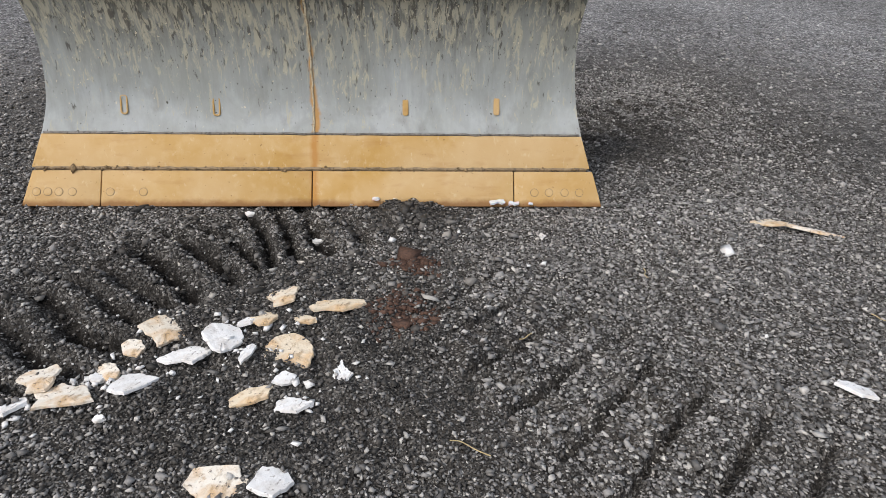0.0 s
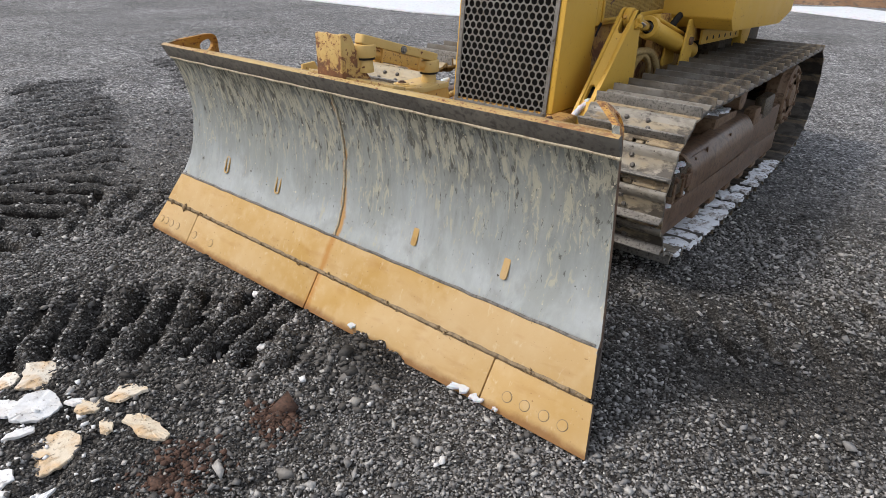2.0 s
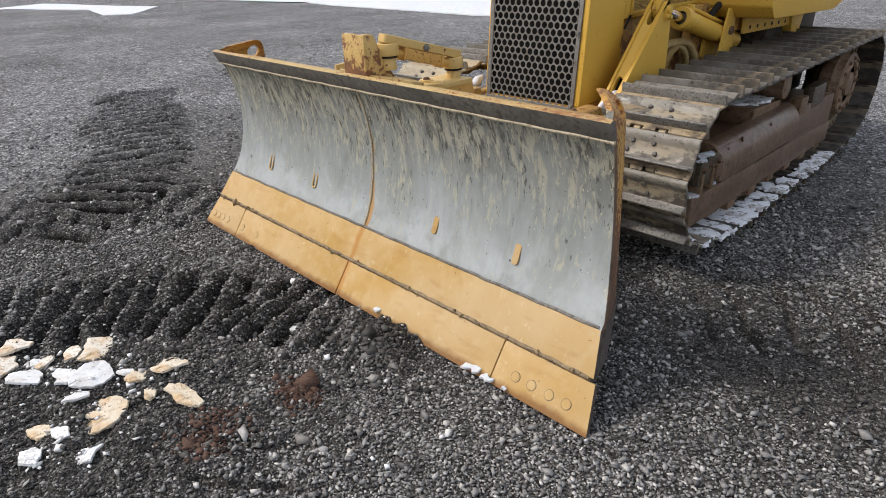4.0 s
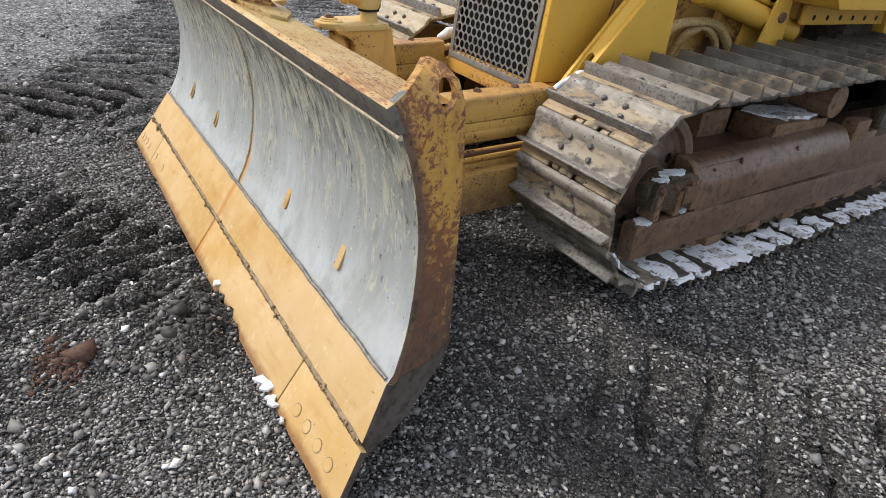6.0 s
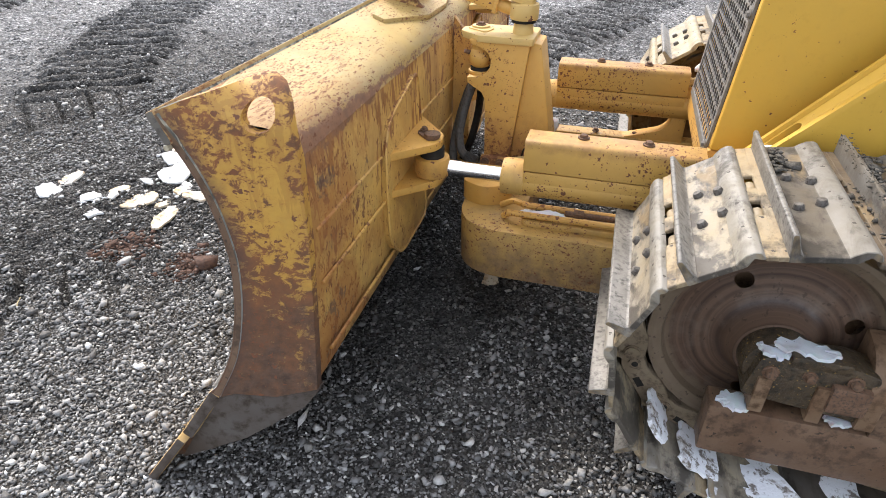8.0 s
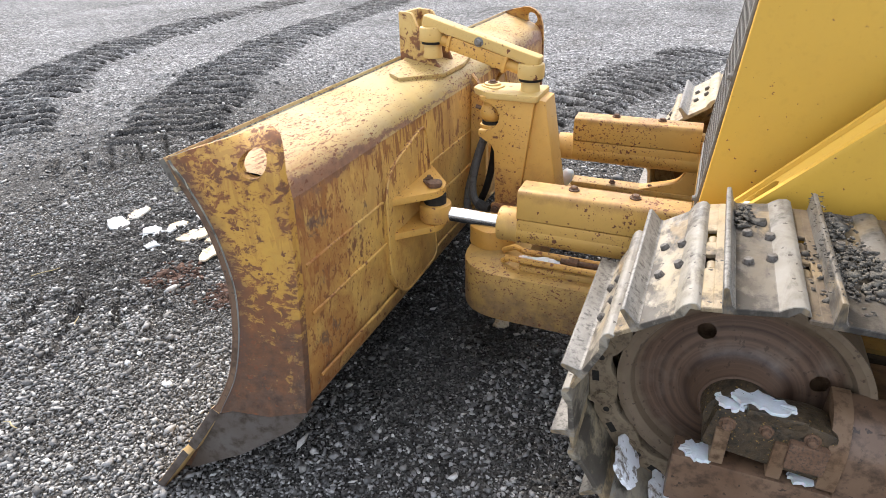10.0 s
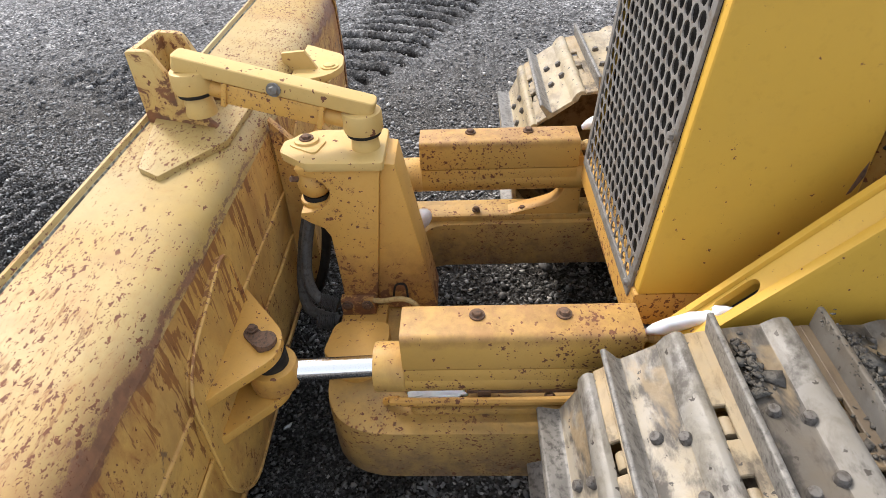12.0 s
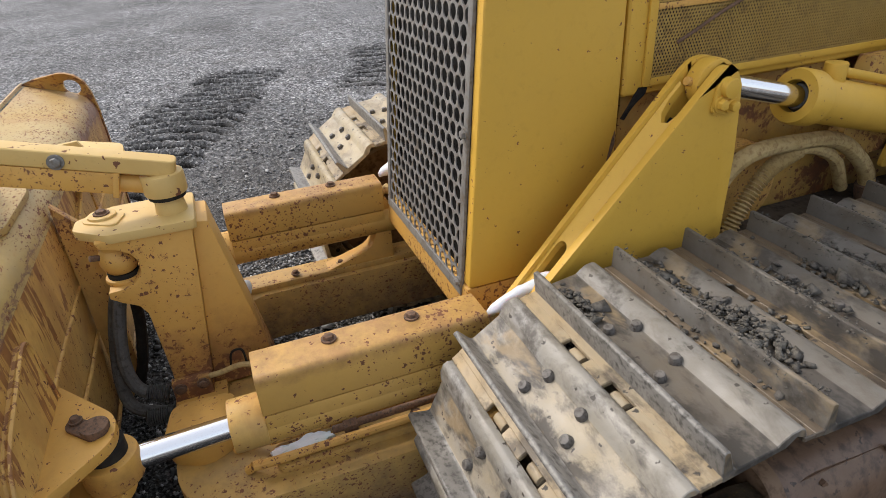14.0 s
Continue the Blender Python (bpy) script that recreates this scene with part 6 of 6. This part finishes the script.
def track(cx, side):
    places, _ = along(loop(), COUNT, 1.541 + 0.041 - IY)
    tr = part("track", join(*[rod((cx - 0.088, p.y + n.y * -0.045 - d.y * 0.062, p.z + n.z * -0.045 - d.z * 0.062), (cx + 0.088, p.y + n.y * -0.045 - d.y * 0.062, p.z + n.z * -0.045 - d.z * 0.062), 0.019, sides=10) for p, d in places[:1] for n in [Vector((0, -d.z, d.y))]]), M_LINK, dozer, "crawler track with muddy steel shoes")
    for p, d in places:
        for x in (-0.062, 0.062):
            part("chain_link", LINK, None, tr, "", pose_on(p, d, cx + x))
        part("bushing", BUSHING, None, tr, "", pose_on(p, d, cx))
    for p, d in places:
        part("track_shoe", SHOE_FAR if side < 0 and p.y < 1.8 else SHOE_MUD if p.y > 1.56 else SHOE_MID if p.y > 1.35 and p.z > 0.5 else SHOE, None, tr, "", pose_on(p, d, cx))
    # front idler: dished wheel with round holes
    prof = [(0.030, 0.262), (0.036, 0.268), (0.064, 0.268), (0.070, 0.258), (0.062, 0.236), (0.044, 0.228), (0.040, 0.222), (0.037, 0.214), (0.035, 0.206), (0.034, 0.200), (0.034, 0.193), (0.035, 0.186), (0.036, 0.178), (0.037, 0.170), (0.0382, 0.163), (0.0395, 0.156), (0.041, 0.149), (0.0425, 0.142), (0.044, 0.132), (0.049, 0.117), (0.058, 0.104), (0.074, 0.092), (0.100, 0.082), (0.104, 0.060)]
    prof = [(side * a + cx, r) for a, r in prof]
    idler = part("idler", dished(prof, cx), M_IDLER, dozer, "dished rust-brown front idler wheel")
    part("idler_rim", lathe([(cx - 0.07, 0.255), (cx - 0.07, 0.268), (cx + 0.07, 0.268), (cx + 0.07, 0.255)], (IY, IZ), 48), M_IDLER, idler)
    part("idler_web", lathe([(cx - 0.02 * side, 0.26), (cx - 0.018 * side, 0.02)], (IY, IZ), 48), M_BROWN, idler)
    part("hub", rod((cx + side * 0.09, IY, IZ), (cx + side * 0.150, IY, IZ), 0.078, 0.070, 32, 0.008), M_GREASE, idler, "greasy hub")
    xo = cx + side * 0.145
    fr = part("track_frame", prism(rounded([(1.64, 0.185), (3.45, 0.185), (3.55, 0.28), (3.55, 0.47), (1.68, 0.515), (1.62, 0.47), (1.62, 0.22)], [0.02, 0.03, 0.03, 0.05, 0.06, 0.04, 0.02]), "x", min(cx - side * 0.10, xo), max(cx - side * 0.10, xo), 0.012), M_TRACKFRAME, dozer, "brown greasy track roller frame")
    a, b = sorted((cx + side * 0.10, cx + side * 0.175))
    part("yoke_block", prism(rounded([(1.38, 0.395), (1.63, 0.37), (1.63, 0.50), (1.57, 0.515), (1.40, 0.505)], 0.015), "x", a, b, 0.006), M_GREASE, fr, "greasy idler yoke block")
    xf = cx + side * 0.180
    for y, z, r in ((1.425, 0.47, 0.013), (1.50, 0.475, 0.011), (1.585, 0.48, 0.012), (1.60, 0.42, 0.010)):
        part("yoke_bolt", bolt((xf - side * 0.006, y, z), (side, 0, 0), r, 0.016), M_BOLT, fr)
    part("yoke_cap", box(min(xf, xf - side * 0.05), max(xf, xf - side * 0.05), 1.455, 1.57, 0.497, 0.524, 0.006), M_GREASE, fr)
    part("yoke_shim", box(min(xf + side * 0.012, xf - side * 0.02), max(xf + side * 0.012, xf - side * 0.02), 1.545, 1.62, 0.40, 0.47, 0.006), M_BOLT, fr)
    for y in (1.405, 1.52):
        part("yoke_lug", box(a, b + 0.008, y, y + 0.03, 0.355, 0.455, 0.004), M_BROWN, fr)
    a, b = sorted((cx + side * 0.11, cx + side * 0.180))
    part("guard_rail", prism([(1.33, 0.20), (3.45, 0.165), (3.45, 0.30), (1.65, 0.345), (1.33, 0.345)], "x", a, b, 0.008), M_TRACKFRAME, fr, "long rust-brown side rail")
    part("cover_front", prism(rounded([(a - 0.052, 0.36), (b + 0.004, 0.36), (b + 0.004, 0.47), (b - 0.045, 0.535), (a - 0.052, 0.545)], [0, 0, 0.03, 0.03, 0.01]), "y", 1.615, 1.652, 0.004), M_BROWN, fr, "rust-red bent front plate")
    for y0, z0, w in ((1.735, 0.498, 0.020), (1.905, 0.517, 0.012), (2.31, 0.505, 0.016)):
        part("gouge", prism([(y0, z0), (y0 + w * 0.5, z0 + 0.004), (y0 + w * 1.6, z0 - 0.026), (y0 + w, z0 - 0.030)], "x", *sorted((cx + side * 0.150, cx + side * 0.160)), 0), M_TRACKFRAME, fr)
    part("recoil_cover", moved(prism(rounded([(a - 0.05, 0.34), (b, 0.34), (b, 0.46), (b - 0.05, 0.53), (a - 0.05, 0.54)], [0, 0, 0.03, 0.03, 0.01]), "y", 1.65, 2.75, 0.004), Matrix()), M_TRACKFRAME, fr, "bent brown cover plate")
    for y in (1.86, 2.14, 2.42, 2.70, 2.98, 3.26):
        part("roller", rod((cx - 0.09, y, 0.175), (cx + side * 0.10, y, 0.175), 0.082, sides=24, w=0.01), M_BROWN, fr)
        part("roller_bracket", box(min(a, b) - 0.02, max(a, b), y - 0.05, y + 0.05, 0.145, 0.19, 0.006), M_BROWN, fr)
    part("carrier_roller", join(rod((cx - 0.08, 2.62, 0.655), (cx + side * 0.11, 2.62, 0.655), 0.075, sides=24, w=0.01), box(cx - 0.03, cx + 0.03, 2.58, 2.66, 0.46, 0.66)), M_BROWN, fr)
    part("top_ledge", prism(rounded([(2.20, 0.50), (2.62, 0.50), (2.64, 0.575), (2.22, 0.592)], 0.01), "x", min(cx - side * 0.12, cx + side * 0.085), max(cx - side * 0.12, cx + side * 0.085), 0.006), M_BROWN, fr)
    part("frame_lug", box(min(a, b) - 0.02, max(a, b) - 0.02, 2.78, 2.92, 0.45, 0.56, 0.012), M_BROWN, fr)
    part("frame_lug", box(min(a, b) - 0.03, max(a, b) - 0.03, 3.05, 3.30, 0.44, 0.585, 0.02), M_GREASE, fr)
    sp = part("sprocket", lathe([(cx - 0.03, 0.0), (cx - 0.03, 0.255), (cx + 0.03, 0.255), (cx + side * 0.035, 0.20), (cx + side * 0.13, 0.185), (cx + side * 0.15, 0.15), (cx + side * 0.15, 0.0)], (YR, IZ), 44), M_BROWN, dozer, "rear drive sprocket and final drive")
    for k in range(23):
        a0 = 2 * math.pi * k / 23
        c = Vector((cx, YR + 0.262 * math.cos(a0), IZ + 0.262 * math.sin(a0)))
        part("tooth", rod(c - Vector((0.028, 0, 0)), c + Vector((0.028, 0, 0)), 0.022, sides=8), M_BROWN, sp)
    drum = [(0.02, 0.10), (0.02, 0.225), (0.045, 0.235), (0.10, 0.235), (0.115, 0.222), (0.150, 0.212), (0.160, 0.200), (0.162, 0.150), (0.150, 0.142), (0.150, 0.085), (0.168, 0.078), (0.172, 0.0)]
    fd = part("final_drive", lathe([(cx + side * q, r) for q, r in drum], (YR - 0.12, IZ + 0.03), 44), M_BROWN, dozer, "greasy round final drive housing")
    for k in range(12):
        a0 = 2 * math.pi * k / 12
        part("drive_bolt", bolt((cx + side * 0.160, YR - 0.12 + 0.175 * math.cos(a0), IZ + 0.03 + 0.175 * math.sin(a0)), (side, 0, 0), 0.013, 0.014), M_BOLT, fd)


track(0.835, 1)
track(-0.695, -1)


def grit():
    """Gravel and mud lying on the top run of the nearer track, heaped against the grousers."""
    rng = np.random.default_rng(31)
    pts = []
    for k in range(11):
        y0 = 1.541 + 0.010 + PITCH * k
        n = 60 if k == 0 else 170
        x = rng.normal(rng.uniform(0.74, 0.92) if k else 0.70, 0.075 if k else 0.04, n)
        y = y0 + np.abs(rng.normal(0, 0.035, n))
        pts.append(np.stack([x, y, np.full(n, 0.813) + np.abs(rng.normal(0, 0.006, n))], 1))
    for x0, y0, n, sx, sy in ((0.86, 1.60, 420, 0.065, 0.040), (0.66, 1.575, 120, 0.035, 0.012), (0.82, 1.92, 380, 0.060, 0.035), (0.68, 1.395, 90, 0.03, 0.010), (0.90, 2.10, 250, 0.06, 0.03)):
        x, y = rng.normal(x0, sx, n), rng.normal(y0, sy, n)
        pts.append(np.stack([x, y, 0.808 + 0.022 * np.exp(-((x - x0) / (1.5 * sx)) ** 2 - ((y - y0) / (1.5 * sy)) ** 2) * rng.uniform(0.3, 1.0, n)], 1))
    for k in range(12):
        n = 320
        y0, z0 = 1.539 + PITCH * k, 0.850
        pts.append(np.stack([rng.uniform(0.60, 1.07, n), y0 + rng.choice([-0.011, 0.011, 0.0], n) + rng.normal(0, 0.002, n), np.full(n, z0) + rng.normal(0, 0.006, n)], 1))
    p = np.concatenate(pts)
    p = p[(p[:, 0] > 0.60) & (p[:, 0] < 1.07)]
    gravel("track_grit", p, np.where(p[:, 2] > 0.826, 0.0016, 0.0050) * np.exp(rng.normal(0, 0.45, len(p))), M_MUD, "dark grit and mud heaped on the track shoes", 32)


grit()

# ---- snow, crust and far ground ----
def lump(name, outline, z0, z1, material, place=(0, 0, 0), seed=0, rag=0.15, label="", category="", group="", tilt=(0, 0)):
    """A flat ragged piece: jittered outline, rounded rim, uneven top."""
    rng = random.Random(seed)
    pts = []
    n = len(outline)
    for i in range(n):
        a, b = Vector(outline[i]), Vector(outline[(i + 1) % n])
        side = Vector((-(b - a).y, (b - a).x))
        for t in (0, 0.3, 0.55, 0.8):
            pts.append(a.lerp(b, t) + side * rng.uniform(-rag, rag))
    bm = bmesh.new()
    c = sum(pts, Vector((0, 0))) / len(pts)
    rings = []
    for k, (s, z) in enumerate(((1.0, z0), (1.0, z0 + 0.75 * (z1 - z0)), (0.97, z1), (0.5, z1 + 0.1 * (z1 - z0)))):
        rings.append([bm.verts.new((*(c + (p - c) * s), z + (rng.uniform(-0.2, 0.2) * (z1 - z0) if k else 0))) for p in pts])
    for a, b in zip(rings, rings[1:]):
        for i in range(len(a)):
            bm.faces.new((a[i], a[(i + 1) % len(a)], b[(i + 1) % len(a)], b[i]))
    bm.faces.new(rings[-1])
    bm.faces.new(rings[0][::-1])
    finish(bm, 22)
    me = bpy.data.meshes.new(name)
    bm.to_mesh(me)
    bm.free()
    me.materials.append(material)
    ob = new(name, me)
    ob.matrix_basis = Matrix.Translation(place) @ Matrix.Rotation(tilt[0], 4, "X") @ Matrix.Rotation(tilt[1], 4, "Y")
    return tagged(ob, label, category, group)


def piece(x, y, w, d, turn, shape, white, seed):
    """A thin broken slab of crust lying on the gravel: angular outline, chipped rim, uneven top."""
    rng = random.Random(seed)
    n = {"slab": 6, "long": 7, "ragged": 10, "round": 13, "square": 5}[shape]
    rough = {"slab": 0.22, "long": 0.18, "ragged": 0.36, "round": 0.07, "square": 0.10}[shape]
    c, s = math.cos(radians(turn)), math.sin(radians(turn))
    out = []
    for i in range(n):
        a = 2 * math.pi * (i + rng.uniform(-0.28, 0.28)) / n + (0.8 if shape == "square" else 0)
        r = 1 + rng.uniform(-rough, rough)
        px, py = r * math.cos(a) * w * 0.56, r * math.sin(a) * d * 0.6
        out.append((c * px - s * py, s * px + c * py))
    z = float(ground_at(np.array([x]), np.array([y]))[0][0])
    label = "broken white slab of dirty ice crust on gravel" if white else "broken cream slab of ice crust stained orange-brown"
    lump("ice_crust", out, -0.006, 0.004, M_WHITE if white else M_CHIP, (x, y, z + (0.018 if shape == "round" else 0.013)), seed, 0.06, label, "ice piece", "broken crust before the blade", (rng.uniform(-0.30, 0.15), rng.uniform(-0.28, 0.28)) if shape != "round" else (0.10, 0.05))


for k, row in enumerate([(-0.37, -0.93, 0.13, 0.13, 20, "ragged", 0), (-0.009, -0.79, 0.09, 0.10, 0, "ragged", 0), (0.178, -0.82, 0.17, 0.06, 8, "ragged", 0), (-0.115, -0.915, 0.06, 0.05, 0, "slab", 1), (-0.056, -0.897, 0.07, 0.07, 40, "ragged", 0), (0.079, -0.905, 0.09, 0.035, -25, "long", 0)]):
    piece(*row, 100 + k)
for k, row in enumerate([(-0.451, -1.017, 0.075, 0.06, 0, "slab", 0), (-0.26, -1.075, 0.12, 0.09, 10, "ragged", 1), (-0.159, -1.027, 0.11, 0.12, 30, "ragged", 1), (0.050, -1.060, 0.150, 0.150, 0, "round", 0), (-0.382, -1.20, 0.12, 0.11, 30, "square", 1), (-0.492, -1.113, 0.10, 0.05, -45, "long", 0), (-0.518, -1.139, 0.055, 0.04, 0, "slab", 1)]):
    piece(*row, 120 + k)
for k, row in enumerate([(-0.656, -1.171, 0.09, 0.10, 15, "ragged", 0), (-0.553, -1.239, 0.15, 0.11, 20, "ragged", 0), (-0.703, -1.272, 0.09, 0.08, 60, "slab", 1), (-0.034, -1.241, 0.12, 0.06, 15, "long", 0), (0.064, -1.195, 0.07, 0.045, 30, "slab", 1), (0.106, -1.296, 0.085, 0.06, 0, "ragged", 1), (0.233, -1.169, 0.05, 0.08, 20, "ragged", 1)]):
    piece(*row, 140 + k)
for k, row in enumerate([(-0.052, -1.552, 0.14, 0.08, 25, "ragged", 0), (0.091, -1.551, 0.11, 0.10, 15, "square", 1), (-0.432, -1.32, 0.035, 0.025, 0, "slab", 1), (-0.067, -1.099, 0.03, 0.08, -20, "long", 1), (2.075, -0.160, 0.17, 0.11, -8, "slab", 0), (2.265, -0.215, 0.25, 0.07, -12, "long", 0), (1.786, -1.257, 0.09, 0.09, 60, "slab", 1)]):
    piece(*row, 160 + k)
for k, row in enumerate([(0.029, -0.269, 0.05, 0.04, 0, "slab", 1), (-0.30, -0.06, 0.05, 0.03, 0, "slab", 1), (0.20, 0.66, 0.09, 0.05, 20, "ragged", 0), (0.05, 0.72, 0.07, 0.05, 60, "ragged", 0), (-0.20, 0.60, 0.10, 0.05, 5, "long", 1)]):
    piece(*row, 180 + k)


def straw(x, y, turn, length, seed):
    """A bent dry stalk lying on the stones."""
    rng = random.Random(seed)
    c, s = math.cos(radians(turn)), math.sin(radians(turn))
    z = float(ground_at(np.array([x]), np.array([y]))[0][0]) + 0.014
    pts = [(x + c * length * t - s * rng.uniform(-0.08, 0.08) * length, y + s * length * t + c * rng.uniform(-0.08, 0.08) * length, z + rng.uniform(0, 0.006)) for t in (-0.5, -0.2, 0.15, 0.5)]
    bm = tube(pts, 0.0018, 6, 5)
    finish(bm, 60)
    me = bpy.data.meshes.new("straw")
    bm.to_mesh(me)
    bm.free()
    me.materials.append(M_STRAW)
    return tagged(new("straw", me), "bent dry straw stalk lying on gravel", "straw", "straw on the gravel")


for k, row in enumerate([(0.60, -1.446, -26, 0.12), (2.105, -0.90, -60, 0.05), (0.83, -0.97, 35, 0.06), (1.35, -0.62, 80, 0.07)]):
    straw(*row, 300 + k)


def snow_patch(name, outline, place, seed, thick=0.008, label="patch of melting snow", material=None):
    return lump(name, outline, 0.0, thick, material or M_SNOW, place, seed, 0.24, label, "snow")


# flecks of snow on the cutting edge, the idler yoke, the frame and the track's foot
for k, (x, y, z, w, d) in enumerate([(0.84, -0.010, 0.035, 0.07, 0.018), (0.92, -0.008, 0.03, 0.05, 0.018), (0.27, 0.005, 0.045, 0.035, 0.025), (1.0, -0.012, 0.028, 0.02, 0.012)]):
    snow_patch("snow_fleck", [(-w / 2, -d / 2), (w / 2, -d / 2), (w / 2, d / 2), (-w / 2, d / 2)], (x, y, z), 200 + k)
for k, (x, y, z, w, d) in enumerate([(0.985, 1.485, 0.523, 0.050, 0.13), (0.985, 1.425, 0.509, 0.05, 0.07), (0.99, 1.385, 0.346, 0.05, 0.08), (0.99, 1.60, 0.350, 0.04, 0.07), (0.452, 0.86, 0.458, 0.045, 0.14)]):
    snow_patch("snow_fleck", [(w / 2 * math.cos(a) * (1 + 0.3 * math.sin(k + a * 2)), d / 2 * math.sin(a)) for a in (2 * math.pi * i / 9 for i in range(9))], (x, y, z), 220 + k)
snow_patch("snow_fleck", [(-0.09, -0.19), (0.02, -0.17), (0.085, -0.06), (0.08, 0.15), (-0.02, 0.19), (-0.085, 0.08)], (0.815, 2.42, 0.584), 231, 0.014, "grey melting snow on a ledge of the track frame", M_PACKED)
lump_row = random.Random(9)
for k in range(12):
    y = 1.47 + 0.176 * k
    w = lump_row.uniform(0.20, 0.26) * (1.0 if k < 4 else 0.7 if k < 7 else 0.45)
    h = lump_row.uniform(0.094, 0.100) if k < 4 else lump_row.uniform(0.055, 0.085)
    snow_patch("track_snow", [(-w / 2, -h), (0, -h * 0.9), (w / 2, -h), (w / 2, 0), (w / 2 - 0.01, h), (-w / 3, h * 0.9)], (1.092 - w / 2, y, 0.060 + max(0, 1.80 - y) * 0.15), 240 + k, 0.014, "mud-streaked snow packed on a track shoe's edge", M_PACKED)
for k, (y, z, tilt) in enumerate([(1.235, 0.235, 0.95), (1.335, 0.150, 0.6), (1.40, 0.118, 0.3)]):
    lump("track_snow", [(-0.08, -0.035), (0.0, -0.05), (0.07, -0.04), (0.065, 0.03), (0.02, 0.045), (-0.07, 0.035)], 0.0, 0.010, M_PACKED, (0.975, y, z), 270 + k, 0.12, "mud-streaked snow packed inside the track", "snow", "", (-tilt, 0))
# snow on the corner of the hood base beside the bracket
def drift(pts, r, seed):
    bm = tube(pts, r, 12, 4)
    rings = [list(bm.verts)[i:i + 12] for i in range(0, len(bm.verts), 12)]
    for i, ring in enumerate(rings):
        c = sum((v.co for v in ring), Vector()) / 12
        swell = math.sin(math.pi * (i + 0.4) / (len(rings) - 0.2)) ** 0.5
        for v in ring:
            v.co = c + (v.co - c) * swell
    for v in bm.verts:
        v.co += Vector((noise.noise(v.co * 55 + Vector((9, 0, 0))), 0, 1)) * (0.010 * noise.noise(v.co * 30) + 0.004 * noise.noise(v.co * 90))
    finish(bm, 60)
    me = bpy.data.meshes.new("snow_drift")
    bm.to_mesh(me)
    bm.free()
    me.materials.append(M_SNOW)
    return tagged(new("snow_drift", me), "small ridge of snow in a corner of the machine", "snow")


drift([(0.495, 1.283, 0.700), (0.50, 1.325, 0.722), (0.503, 1.37, 0.742), (0.506, 1.41, 0.760), (0.510, 1.445, 0.772)], 0.017, 1)
drift([(-0.22, 0.78, 0.45), (-0.20, 0.80, 0.50), (-0.19, 0.82, 0.53)], 0.028, 2)
drift([(-0.36, 1.30, 0.715), (-0.37, 1.36, 0.735), (-0.38, 1.42, 0.755)], 0.024, 3)

for k in range(7):
    c = Vector((0.382 - 0.012 * k, 1.292 + 0.003 * (k % 3), 0.607))
    bm = rod(c, c + Vector((0.004 * (k % 2), -0.002, -0.035 - 0.012 * ((k * 5) % 4))), 0.0042, 0.0008, sides=8)
    finish(bm, 60)
    ice = bpy.data.meshes.new("icicle")
    bm.to_mesh(ice)
    bm.free()
    ice.materials.append(M_CHIP)
    tagged(new("icicle", ice), "small brown-stained icicle hanging under the hood", "icicle", "icicles under the hood")

# old snow far across the yard and the earth bank beyond
def field(outline, seed):
    snow = lump("snow_field", outline, 0.0, 0.03, M_SNOW, (0, 0, 0.0), seed, 0.012, "strip of old snow left along the yard", "snow")
    return tagged(snow, kind="structure")


field([(-26, 3.6), (-21, 5.6), (-18.5, 5.0), (-17.8, 5.6), (-20, 7.2), (-27, 5.6)], 1)
field([(-26, 8.5), (-17, 10.6), (-14, 10.2), (-10.4, 10.1), (-8.3, 9.9), (-5.8, 10.4), (-3.0, 11.5), (-4, 14), (-12, 13.6), (-26, 12)], 2)
field([(-3, 18.4), (0.4, 16.3), (1.9, 14.7), (6, 12), (9, 12), (8, 15), (2.2, 17.8), (-1, 20.4)], 3)
bank = bmesh.new()
xs = np.linspace(-40, 40, 120)
ys = np.linspace(0, 14, 16)
grid = [[bank.verts.new((x, 21 + y + 3.0 * math.sin(x * 0.13) + 8 * abs(x) / 40 * 0.3, 1.7 * (1 - math.exp(-y / 3.0)) + 0.35 * noise.noise((x * 0.6, y * 0.6, 2.0)) * min(1, y) - 0.05)) for x in xs] for y in ys]
for a, b in zip(grid, grid[1:]):
    for i in range(len(xs) - 1):
        bank.faces.new((a[i], a[i + 1], b[i + 1], b[i]))
finish(bank, 60)
bank_me = bpy.data.meshes.new("earth_bank")
bank.to_mesh(bank_me)
bank.free()
bank_me.materials.append(M_BANK)
tagged(new("earth_bank", bank_me), "low brown earth bank at the yard's edge", "bank", kind="structure")
